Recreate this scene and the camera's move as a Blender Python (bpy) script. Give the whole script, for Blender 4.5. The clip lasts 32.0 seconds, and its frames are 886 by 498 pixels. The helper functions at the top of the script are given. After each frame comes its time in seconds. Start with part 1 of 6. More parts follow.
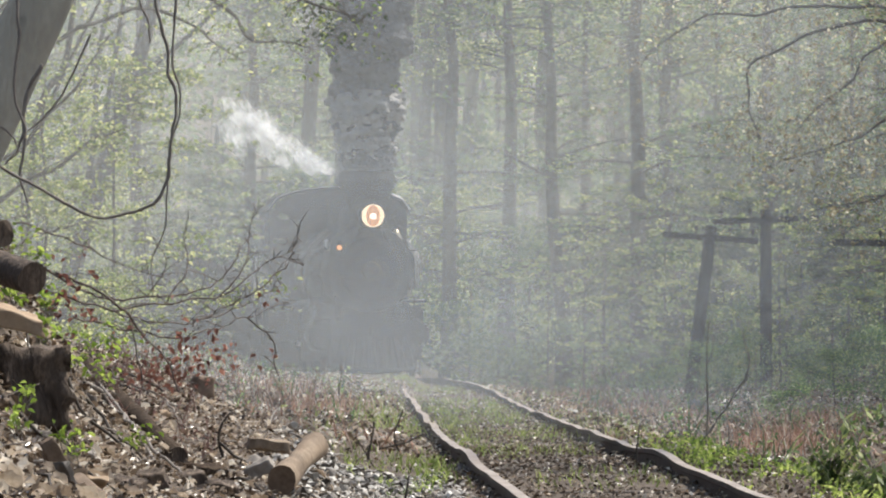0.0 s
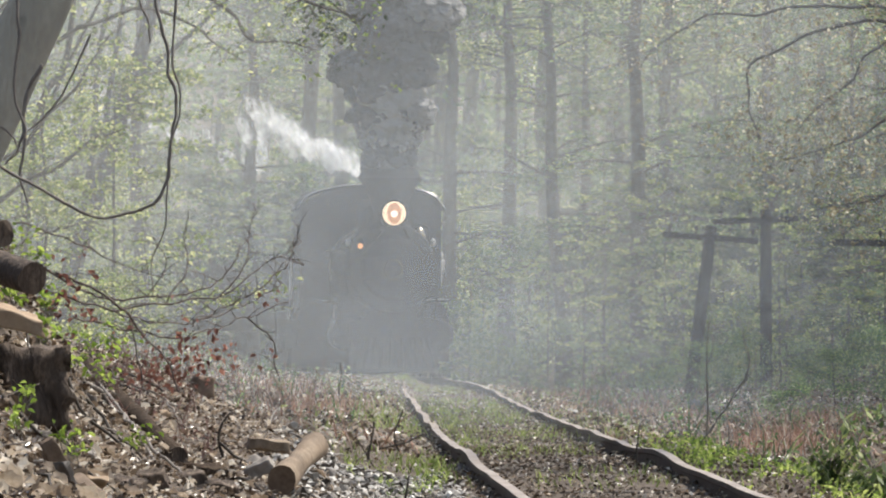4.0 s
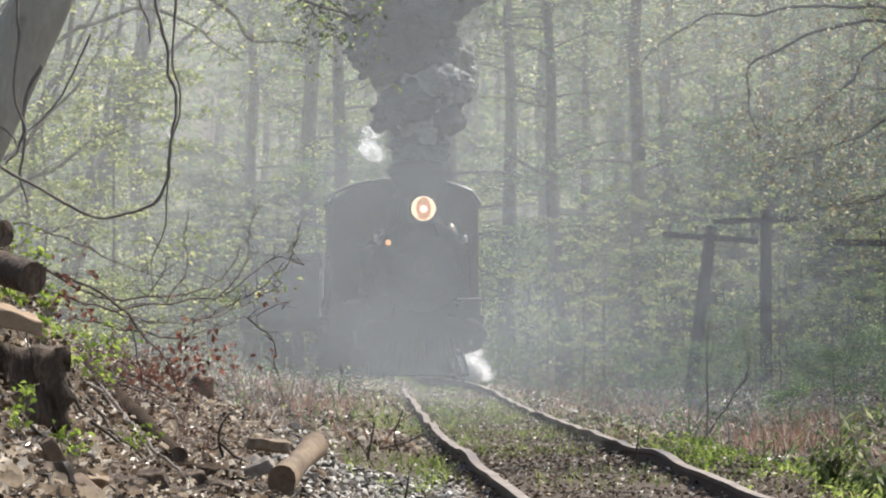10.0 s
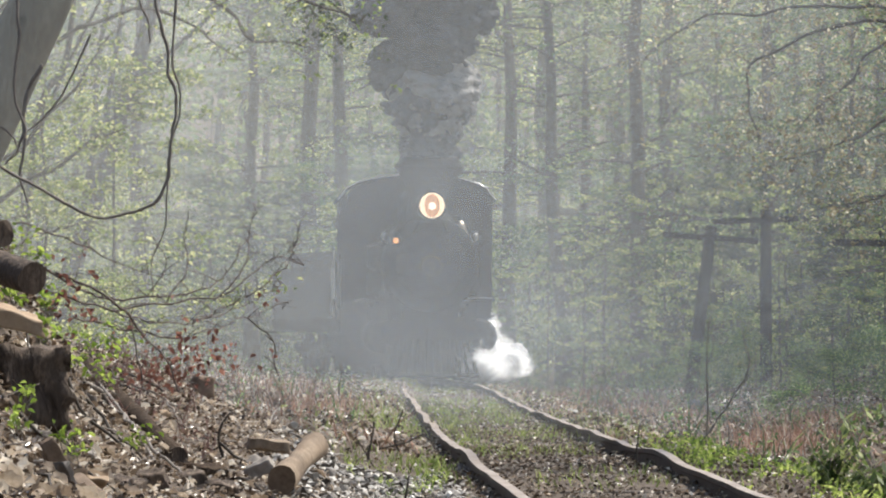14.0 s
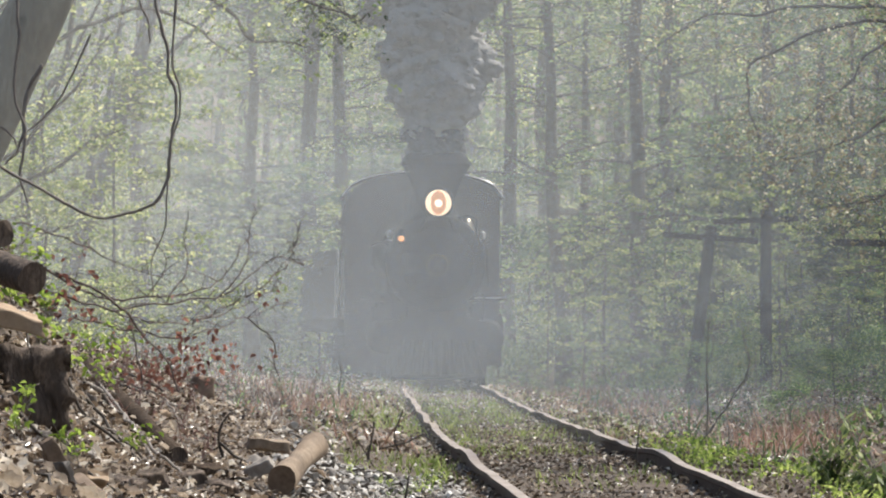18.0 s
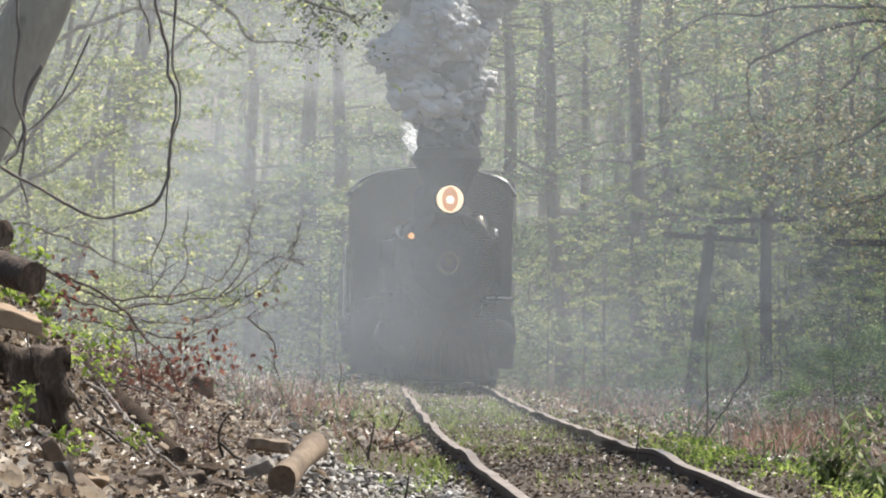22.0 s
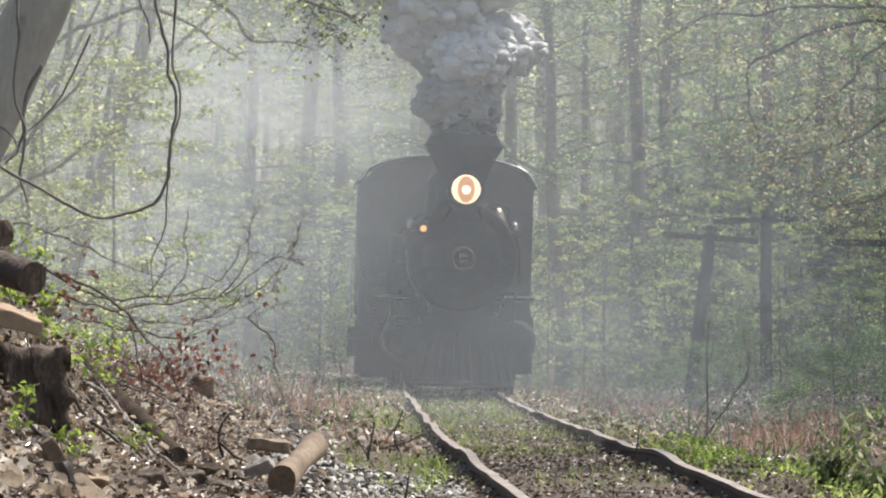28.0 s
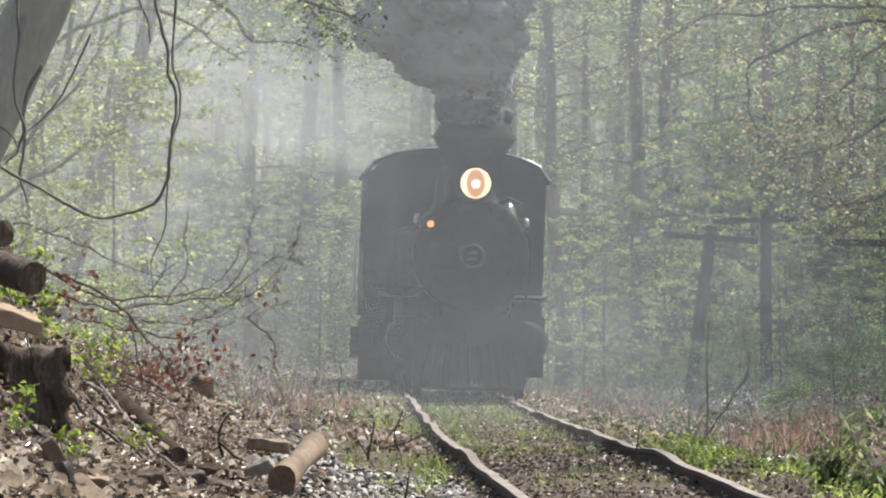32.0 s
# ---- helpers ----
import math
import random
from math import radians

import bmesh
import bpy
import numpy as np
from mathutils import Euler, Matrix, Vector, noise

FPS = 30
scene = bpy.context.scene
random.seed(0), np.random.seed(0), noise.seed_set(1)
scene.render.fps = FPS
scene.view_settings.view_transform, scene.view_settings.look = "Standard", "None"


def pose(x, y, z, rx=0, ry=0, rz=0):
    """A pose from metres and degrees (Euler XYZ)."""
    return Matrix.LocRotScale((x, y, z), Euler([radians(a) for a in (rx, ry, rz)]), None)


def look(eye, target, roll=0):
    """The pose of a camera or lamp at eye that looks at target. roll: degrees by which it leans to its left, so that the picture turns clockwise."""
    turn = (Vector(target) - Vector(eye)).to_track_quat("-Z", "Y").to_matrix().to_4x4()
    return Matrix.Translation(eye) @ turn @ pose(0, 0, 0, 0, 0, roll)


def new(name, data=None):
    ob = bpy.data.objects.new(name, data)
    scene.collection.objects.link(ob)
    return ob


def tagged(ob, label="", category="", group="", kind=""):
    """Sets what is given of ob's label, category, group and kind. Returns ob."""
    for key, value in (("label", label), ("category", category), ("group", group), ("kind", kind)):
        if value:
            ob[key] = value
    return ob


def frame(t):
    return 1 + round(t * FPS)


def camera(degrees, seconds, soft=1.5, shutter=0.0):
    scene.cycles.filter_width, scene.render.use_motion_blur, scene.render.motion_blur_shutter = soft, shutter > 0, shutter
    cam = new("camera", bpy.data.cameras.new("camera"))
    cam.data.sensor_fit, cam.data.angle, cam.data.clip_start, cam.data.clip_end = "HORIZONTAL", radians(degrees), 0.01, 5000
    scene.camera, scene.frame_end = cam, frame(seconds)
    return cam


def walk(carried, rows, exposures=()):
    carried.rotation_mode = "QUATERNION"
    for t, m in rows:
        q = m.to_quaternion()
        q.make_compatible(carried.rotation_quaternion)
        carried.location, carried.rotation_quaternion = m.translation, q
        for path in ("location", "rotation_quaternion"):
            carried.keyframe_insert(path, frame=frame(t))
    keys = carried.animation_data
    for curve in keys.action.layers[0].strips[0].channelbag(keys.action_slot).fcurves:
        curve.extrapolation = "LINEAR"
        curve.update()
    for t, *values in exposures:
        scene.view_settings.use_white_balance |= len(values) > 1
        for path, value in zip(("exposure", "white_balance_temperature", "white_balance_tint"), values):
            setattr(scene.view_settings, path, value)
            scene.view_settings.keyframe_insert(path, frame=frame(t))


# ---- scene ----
cam = camera(9.536, 32.0, soft=2.0)
EYE = (0.0, 0.0, 1.12)
STAND = look(EYE, (0.0, 100.0, 2.386))
walk(cam, [(0.0, STAND), (32.0, STAND)], exposures=[(0.0, 0.22), (14.0, 0.27), (32.0, 0.38)])

# ---- world and light ----
SUN_ELEVATION, SUN_AZIMUTH = 58.0, 58.0      # degrees; azimuth to the right of the track's line
world = bpy.data.worlds.new("sky")
scene.world = world
world.use_nodes = True
scene.cycles.transparent_max_bounces = 32
wn = world.node_tree
sky = wn.nodes.new("ShaderNodeTexSky")
sky.sky_type = 'NISHITA'
sky.sun_disc = False
sky.sun_elevation, sky.sun_rotation = radians(SUN_ELEVATION), radians(SUN_AZIMUTH)
sky.air_density, sky.dust_density = 1.2, 3.0
wn.nodes["Background"].inputs["Strength"].default_value = 0.15
wn.links.new(sky.outputs[0], wn.nodes["Background"].inputs[0])
sun_data = bpy.data.lights.new("sun", 'SUN')
sun_data.energy, sun_data.angle, sun_data.color = 5.0, radians(0.6), (1.0, 0.965, 0.9)
a, e = radians(SUN_AZIMUTH), radians(SUN_ELEVATION)
TO_SUN = Vector((math.sin(a) * math.cos(e), math.cos(a) * math.cos(e), math.sin(e)))
sun = new("sun", sun_data)
sun.matrix_world = look(TO_SUN * 60, (0, 0, 0))


# ---- materials ----
def material(name):
    m = bpy.data.materials.new(name)
    m.use_nodes = True
    t = m.node_tree
    return m, t, t.nodes["Principled BSDF"], t.nodes["Material Output"]


def node(t, kind, **inputs):
    n = t.nodes.new(kind)
    for k, v in inputs.items():
        n.inputs[k.replace("_", " ")].default_value = v
    return n


def ramp(t, source, stops):
    n = t.nodes.new("ShaderNodeValToRGB")
    while len(n.color_ramp.elements) < len(stops):
        n.color_ramp.elements.new(0.5)
    for el, (p, c) in zip(n.color_ramp.elements, stops):
        el.position = p
        el.color = (*c, 1) if len(c) == 3 else c
    t.links.new(source, n.inputs[0])
    return n.outputs[0]


def rough_surface(name, stops, scale=6.0, fine=40.0, rough=0.8, bump=0.3, depth=0.02, metal=0.0, stretch=None, per="none", spec=0.3):
    """Noise colour at two scales with bump; per: island or object gives each piece its own tone."""
    m, t, b, out = material(name)
    co = t.nodes.new("ShaderNodeTexCoord").outputs["Object"]
    if stretch:
        mp = t.nodes.new("ShaderNodeMapping")
        mp.inputs["Scale"].default_value = stretch
        t.links.new(co, mp.inputs[0])
        co = mp.outputs[0]
    n1 = node(t, "ShaderNodeTexNoise", Scale=scale, Detail=6.0, Roughness=0.65)
    n2 = node(t, "ShaderNodeTexNoise", Scale=fine, Detail=4.0, Roughness=0.7)
    t.links.new(co, n1.inputs["Vector"])
    t.links.new(co, n2.inputs["Vector"])
    mix = t.nodes.new("ShaderNodeMix")
    mix.inputs[0].default_value = 0.4
    t.links.new(n1.outputs[0], mix.inputs[2])
    t.links.new(n2.outputs[0], mix.inputs[3])
    value = mix.outputs[0]
    if per != "none":
        r = t.nodes.new("ShaderNodeNewGeometry").outputs["Random Per Island"] if per == "island" else t.nodes.new("ShaderNodeObjectInfo").outputs["Random"]
        mx = t.nodes.new("ShaderNodeMix")
        mx.inputs[0].default_value = 0.62
        t.links.new(value, mx.inputs[2])
        t.links.new(r, mx.inputs[3])
        value = mx.outputs[0]
    t.links.new(ramp(t, value, stops), b.inputs["Base Color"])
    b.inputs["Roughness"].default_value = rough
    b.inputs["Metallic"].default_value = metal
    b.inputs["Specular IOR Level"].default_value = spec
    bp = node(t, "ShaderNodeBump", Strength=bump, Distance=depth)
    t.links.new(mix.outputs[0], bp.inputs["Height"])
    t.links.new(bp.outputs[0], b.inputs["Normal"])
    return m


def leaf_surface(name, stops, through_light=0.5, rough=0.55, spec=0.25, mottle=0.0):
    """Thin leaf: part of the light goes through it."""
    m, t, b, out = material(name)
    r = t.nodes.new("ShaderNodeNewGeometry").outputs["Random Per Island"]
    if mottle:
        n = node(t, "ShaderNodeTexNoise", Scale=55.0, Detail=5.0, Roughness=0.7)
        t.links.new(t.nodes.new("ShaderNodeTexCoord").outputs["Object"], n.inputs["Vector"])
        mix = t.nodes.new("ShaderNodeMix")
        mix.inputs[0].default_value = mottle
        t.links.new(r, mix.inputs[2])
        t.links.new(n.outputs[0], mix.inputs[3])
        r = mix.outputs[0]
        bp = node(t, "ShaderNodeBump", Strength=0.8, Distance=0.01)
        t.links.new(n.outputs[0], bp.inputs["Height"])
        t.links.new(bp.outputs[0], b.inputs["Normal"])
    col = ramp(t, r, stops)
    t.links.new(col, b.inputs["Base Color"])
    b.inputs["Roughness"].default_value = rough
    b.inputs["Specular IOR Level"].default_value = spec
    tr = t.nodes.new("ShaderNodeBsdfTranslucent")
    t.links.new(col, tr.inputs[0])
    mx = t.nodes.new("ShaderNodeMixShader")
    mx.inputs[0].default_value = through_light
    t.links.new(b.outputs[0], mx.inputs[1])
    t.links.new(tr.outputs[0], mx.inputs[2])
    t.links.new(mx.outputs[0], out.inputs[0])
    return m


def vapour(name, colour, density, scale, forward=0.5, low=0.35, high=0.7, seed=0.0):
    """Thin smoke or steam: lets most light by, scatters the rest; its density is cloudy and thins out to its rim."""
    m, t, b, out = material(name)
    t.nodes.remove(b)
    co = t.nodes.new("ShaderNodeTexCoord").outputs["Object"]
    n = node(t, "ShaderNodeTexNoise", Scale=scale, Detail=5.0, Roughness=0.6)
    n.noise_dimensions = '4D'
    n.inputs["W"].default_value = seed
    t.links.new(co, n.inputs["Vector"])
    mr = node(t, "ShaderNodeMapRange", From_Min=low, From_Max=high)
    t.links.new(n.outputs[0], mr.inputs[0])
    value = mr.outputs[0]
    g = t.nodes.new("ShaderNodeTexGradient")
    g.gradient_type = 'SPHERICAL'
    t.links.new(co, g.inputs[0])
    rim = node(t, "ShaderNodeMapRange", From_Min=0.02, From_Max=0.6)
    rim.interpolation_type = 'SMOOTHSTEP'
    t.links.new(g.outputs[0], rim.inputs[0])
    mu = t.nodes.new("ShaderNodeMath")
    mu.operation = 'MULTIPLY'
    t.links.new(value, mu.inputs[0])
    t.links.new(rim.outputs[0], mu.inputs[1])
    value = mu.outputs[0]
    mu = t.nodes.new("ShaderNodeMath")
    mu.operation = 'MULTIPLY'
    mu.inputs[1].default_value = density
    t.links.new(value, mu.inputs[0])
    d = t.nodes.new("ShaderNodeBsdfDiffuse")
    d.inputs[0].default_value = (*colour, 1)
    tl = t.nodes.new("ShaderNodeBsdfTranslucent")
    tl.inputs[0].default_value = (*colour, 1)
    both = t.nodes.new("ShaderNodeMixShader")
    both.inputs[0].default_value = forward
    t.links.new(d.outputs[0], both.inputs[1])
    t.links.new(tl.outputs[0], both.inputs[2])
    clear = t.nodes.new("ShaderNodeBsdfTransparent")
    mx = t.nodes.new("ShaderNodeMixShader")
    t.links.new(mu.outputs[0], mx.inputs[0])
    t.links.new(clear.outputs[0], mx.inputs[1])
    t.links.new(both.outputs[0], mx.inputs[2])
    t.links.new(mx.outputs[0], out.inputs[0])
    return m


def glow(name, colour, strength):
    m, t, b, out = material(name)
    b.inputs["Base Color"].default_value = (*colour, 1)
    b.inputs["Emission Color"].default_value = (*colour, 1)
    b.inputs["Emission Strength"].default_value = strength
    return m


def smoke_surface(name, dark=(0.5, 0.49, 0.465), light=(0.64, 0.62, 0.59)):
    """Thick smoke: dull grey, with billows and smaller curls in its relief."""
    m, t, b, out = material(name)
    co = t.nodes.new("ShaderNodeTexCoord").outputs["Object"]
    warp = node(t, "ShaderNodeTexNoise", Scale=2.2, Detail=3.0)
    t.links.new(co, warp.inputs["Vector"])
    add = t.nodes.new("ShaderNodeMix")
    add.data_type = 'VECTOR'
    add.inputs[0].default_value = 0.22
    t.links.new(co, add.inputs[4])
    t.links.new(warp.outputs["Color"], add.inputs[5])
    v1 = node(t, "ShaderNodeTexVoronoi", Scale=5.5, Detail=2.0, Roughness=0.5)
    v1.feature = 'SMOOTH_F1'
    t.links.new(add.outputs[1], v1.inputs["Vector"])
    n1 = node(t, "ShaderNodeTexNoise", Scale=1.4, Detail=5.0)
    t.links.new(co, n1.inputs["Vector"])
    t.links.new(ramp(t, n1.outputs[0], [(0.3, dark), (0.7, light)]), b.inputs["Base Color"])
    b.inputs["Roughness"].default_value = 1.0
    b.inputs["Specular IOR Level"].default_value = 0.0
    inv = node(t, "ShaderNodeMapRange", From_Min=0.0, From_Max=0.75, To_Min=1.0, To_Max=0.0)
    inv.interpolation_type = 'SMOOTHSTEP'
    t.links.new(v1.outputs["Distance"], inv.inputs[0])
    n2 = node(t, "ShaderNodeTexNoise", Scale=6.0, Detail=6.0, Roughness=0.62, Distortion=0.6)
    t.links.new(co, n2.inputs["Vector"])
    both = t.nodes.new("ShaderNodeMix")
    both.inputs[0].default_value = 0.25
    t.links.new(inv.outputs[0], both.inputs[2])
    t.links.new(n2.outputs[0], both.inputs[3])
    bp = node(t, "ShaderNodeBump", Strength=0.95, Distance=0.24)
    t.links.new(both.outputs[0], bp.inputs["Height"])
    t.links.new(bp.outputs[0], b.inputs["Normal"])
    return m


SOIL = rough_surface("leaf_mould", [(0.25, (0.03, 0.022, 0.016)), (0.5, (0.085, 0.064, 0.046)), (0.72, (0.19, 0.15, 0.11))], 2.5, 30, 0.9, 0.8, 0.05)
LITTER = leaf_surface("dry_leaves", [(0.0, (0.028, 0.018, 0.012)), (0.35, (0.10, 0.071, 0.048)), (0.62, (0.28, 0.21, 0.145)), (0.82, (0.57, 0.47, 0.35)), (1.0, (0.88, 0.83, 0.73))], 0.25, 0.27, 0.45)
PALE_LEAF = leaf_surface("pale_dry_leaves", [(0.1, (0.13, 0.085, 0.055)), (0.38, (0.4, 0.31, 0.22)), (0.65, (0.68, 0.58, 0.45)), (0.9, (0.9, 0.85, 0.76))], 0.35, 0.35, mottle=0.45)
RED_LEAF = leaf_surface("russet_leaves", [(0.0, (0.13, 0.055, 0.042)), (0.6, (0.27, 0.12, 0.085)), (1.0, (0.42, 0.22, 0.16))], 0.4)
SPRING = leaf_surface("spring_leaves", [(0.0, (0.10, 0.16, 0.035)), (0.6, (0.26, 0.32, 0.09)), (1.0, (0.74, 0.73, 0.34))], 0.65)
DEEP = leaf_surface("deep_green_leaves", [(0.0, (0.04, 0.09, 0.03)), (0.6, (0.09, 0.165, 0.055)), (1.0, (0.42, 0.52, 0.2))], 0.6)
BUDS = leaf_surface("reddish_buds", [(0.0, (0.2, 0.15, 0.09)), (0.5, (0.24, 0.21, 0.11)), (0.8, (0.42, 0.38, 0.22)), (1.0, (0.76, 0.7, 0.52))], 0.55)
HEMLOCK = leaf_surface("dark_evergreen_leaves", [(0.0, (0.018, 0.035, 0.016)), (0.8, (0.05, 0.08, 0.035)), (1.0, (0.3, 0.34, 0.13))], 0.3)
DAMP_LEAF = leaf_surface("damp_trodden_leaves", [(0.0, (0.03, 0.022, 0.016)), (0.55, (0.11, 0.082, 0.058)), (0.85, (0.22, 0.17, 0.12)), (1.0, (0.6, 0.54, 0.45))], 0.2, 0.35, 0.4)
GRASS = leaf_surface("grass_blades", [(0.0, (0.12, 0.16, 0.035)), (0.6, (0.26, 0.33, 0.08)), (1.0, (0.46, 0.5, 0.2))], 0.5)
HERB = leaf_surface("herb_leaves", [(0.0, (0.06, 0.10, 0.025)), (0.5, (0.24, 0.34, 0.06)), (1.0, (0.6, 0.66, 0.2))], 0.55)
BRUSH = leaf_surface("dry_brush", [(0.0, (0.07, 0.055, 0.045)), (0.5, (0.10, 0.08, 0.055)), (0.8, (0.24, 0.12, 0.085)), (1.0, (0.42, 0.34, 0.27))], 0.3)
GREY_BARK = rough_surface("grey_bark", [(0.25, (0.08, 0.078, 0.065)), (0.55, (0.18, 0.175, 0.145)), (0.8, (0.32, 0.31, 0.26))], 2.5, 18, 0.9, 0.8, 0.03, stretch=(3, 3, 0.8))
BARK = rough_surface("bark", [(0.25, (0.026, 0.022, 0.019)), (0.55, (0.065, 0.055, 0.046)), (0.8, (0.13, 0.115, 0.10))], 3, 22, 0.9, 0.8, 0.03, stretch=(4, 4, 0.7))
TWIG = rough_surface("twig_bark", [(0.3, (0.10, 0.085, 0.072)), (0.7, (0.28, 0.245, 0.21))], 10, 60, 0.8, 0.4, 0.005)
OLD_WOOD = rough_surface("weathered_wood", [(0.3, (0.05, 0.045, 0.04)), (0.7, (0.19, 0.165, 0.145))], 3, 25, 0.85, 0.5, 0.01, stretch=(3, 3, 0.6))
CUT_WOOD = rough_surface("sawn_wood", [(0.25, (0.17, 0.115, 0.07)), (0.75, (0.42, 0.31, 0.205))], 5, 50, 0.8, 0.4, 0.006)
TIE_WOOD = rough_surface("sleeper_wood", [(0.3, (0.03, 0.024, 0.02)), (0.7, (0.12, 0.095, 0.075))], 4, 30, 0.85, 0.6, 0.015, stretch=(0.6, 5, 5), per="object")
RUST = rough_surface("rusty_rail", [(0.3, (0.03, 0.019, 0.015)), (0.7, (0.11, 0.068, 0.05))], 5, 60, 0.75, 0.4, 0.004, metal=0.2)
RAIL_TOP = rough_surface("worn_rail_head", [(0.3, (0.13, 0.095, 0.07)), (0.5, (0.28, 0.225, 0.18)), (0.68, (0.52, 0.47, 0.41))], 2.2, 30, 0.5, 0.6, 0.006, metal=0.1)
STONE = rough_surface("ballast_stone", [(0.15, (0.03, 0.026, 0.022)), (0.45, (0.15, 0.132, 0.11)), (0.65, (0.34, 0.31, 0.265)), (0.85, (0.72, 0.68, 0.6))], 6, 40, 0.5, 0.4, 0.01, per="island")
BLACK = rough_surface("black_engine_paint", [(0.3, (0.006, 0.006, 0.007)), (0.7, (0.016, 0.016, 0.018))], 3, 30, 0.65, 0.15, 0.004, spec=0.15)
SOOT = rough_surface("sooty_iron", [(0.3, (0.008, 0.008, 0.008)), (0.7, (0.022, 0.021, 0.02))], 4, 35, 0.85, 0.3, 0.006, spec=0.1)
STEEL = rough_surface("bare_steel", [(0.3, (0.3, 0.3, 0.3)), (0.7, (0.55, 0.55, 0.54))], 6, 50, 0.35, 0.1, 0.002, metal=0.9)
BRASS = rough_surface("dull_brass", [(0.3, (0.08, 0.065, 0.04)), (0.7, (0.14, 0.11, 0.07))], 6, 50, 0.55, 0.1, 0.002, metal=0.9)
POLISHED = rough_surface("polished_bell_metal", [(0.3, (0.22, 0.19, 0.14)), (0.7, (0.42, 0.36, 0.26))], 6, 50, 0.34, 0.12, 0.002, metal=1.0)
# light grey for the bright strips on the roof and running board
BRIGHT_EDGE = rough_surface("worn_grey_edge", [(0.3, (0.25, 0.25, 0.25)), (0.7, (0.5, 0.5, 0.48))], 8, 50, 0.4, 0.1, 0.002, metal=0.4)
GLASS_DARK = rough_surface("dark_window_glass", [(0.3, (0.012, 0.014, 0.016)), (0.7, (0.03, 0.034, 0.036))], 2, 20, 0.08, 0.05, 0.001, spec=0.6)
LAMP_LENS = glow("headlight_lens", (1.0, 0.74, 0.47), 0.95)
LAMP_CORE = glow("headlight_bulb", (1.0, 0.8, 0.62), 1.3)
LAMP_MID = glow("headlight_reflector", (1.0, 0.5, 0.24), 0.3)
MARKER_GLOW = glow("marker_lens", (1.0, 0.42, 0.16), 0.9)
SMOKE = smoke_surface("coal_smoke")
STEAM_THIN = vapour("steam", (0.95, 0.95, 0.95), 0.8, 2.4, 0.5, 0.3, 0.62)
DRIFT = vapour("drifting_smoke", (0.86, 0.86, 0.84), 0.36, 1.6, 0.6, 0.25, 0.7)


# ---- mesh helpers ----
def thing(name, x=0, y=0, z=0, label="", category="", group="", kind="", rz=0):
    ob = new(name)
    ob.matrix_basis = pose(x, y, z, 0, 0, rz)
    return tagged(ob, label, category, group, kind)


def finish(name, bm, mats, smooth=False):
    me = bpy.data.meshes.new(name)
    bm.to_mesh(me)
    bm.free()
    for m in (mats if isinstance(mats, (list, tuple)) else [mats]):
        me.materials.append(m)
    if smooth:
        for p in me.polygons:
            p.use_smooth = True
    return me


def part(name, bm, mats, parent, label="", smooth=False):
    ob = new(name, finish(name, bm, mats, smooth) if isinstance(bm, bmesh.types.BMesh) else bm)
    ob.parent = parent
    if label:
        ob["label"] = label
    return ob


def raw(name, verts, faces, mats, smooth=False):
    me = bpy.data.meshes.new(name)
    me.from_pydata([tuple(v) for v in verts], [], faces)
    for m in (mats if isinstance(mats, (list, tuple)) else [mats]):
        me.materials.append(m)
    if smooth:
        me.polygons.foreach_set("use_smooth", [True] * len(me.polygons))
    me.update()
    return me


def box(bm, cx, cy, cz, sx, sy, sz, bevel=0.0, m=None):
    r = bmesh.ops.create_cube(bm, size=1.0, matrix=Matrix.Translation((cx, cy, cz)) @ Matrix.Diagonal((sx, sy, sz, 1)))
    vs = r["verts"]
    if bevel:
        es = list({e for v in vs for e in v.link_edges})
        bmesh.ops.bevel(bm, geom=es, offset=bevel, segments=2, affect='EDGES', clamp_overlap=True)
    return bm


def lathe(bm, profile, axis="z", at=(0, 0, 0), n=28):
    """A turned shape: profile is (radius, height) along its axis."""
    rings = []
    for r, h in profile:
        ring = []
        for i in range(n):
            c, s = math.cos(2 * math.pi * i / n) * r, math.sin(2 * math.pi * i / n) * r
            p = (c, s, h) if axis == "z" else ((c, h, s) if axis == "y" else (h, c, s))
            ring.append(bm.verts.new((p[0] + at[0], p[1] + at[1], p[2] + at[2])))
        rings.append(ring)
    for r0, r1 in zip(rings, rings[1:]):
        for i in range(n):
            bm.faces.new((r0[i], r0[(i + 1) % n], r1[(i + 1) % n], r1[i]))
    bm.faces.new(rings[0])
    bm.faces.new(rings[-1])
    bmesh.ops.recalc_face_normals(bm, faces=bm.faces[:])
    return bm


def tube_data(points, radii, n=7):
    """Vertices and faces of a tapering tube along points."""
    pts = [Vector(p) for p in points]
    verts, faces = [], []
    for i, p in enumerate(pts):
        d = (pts[min(i + 1, len(pts) - 1)] - pts[max(i - 1, 0)]).normalized()
        u = d.cross(Vector((0.31, 0.95, 0.05))).normalized() if abs(d.z) > 0.3 else d.cross(Vector((0, 0, 1))).normalized()
        v = d.cross(u)
        for k in range(n):
            c = 2 * math.pi * k / n
            verts.append(p + (u * math.cos(c) + v * math.sin(c)) * radii[i])
    for i in range(len(pts) - 1):
        for k in range(n):
            faces.append((i * n + k, i * n + (k + 1) % n, (i + 1) * n + (k + 1) % n, (i + 1) * n + k))
    faces.append(tuple(range(n - 1, -1, -1)))
    faces.append(tuple((len(pts) - 1) * n + k for k in range(n)))
    return verts, faces


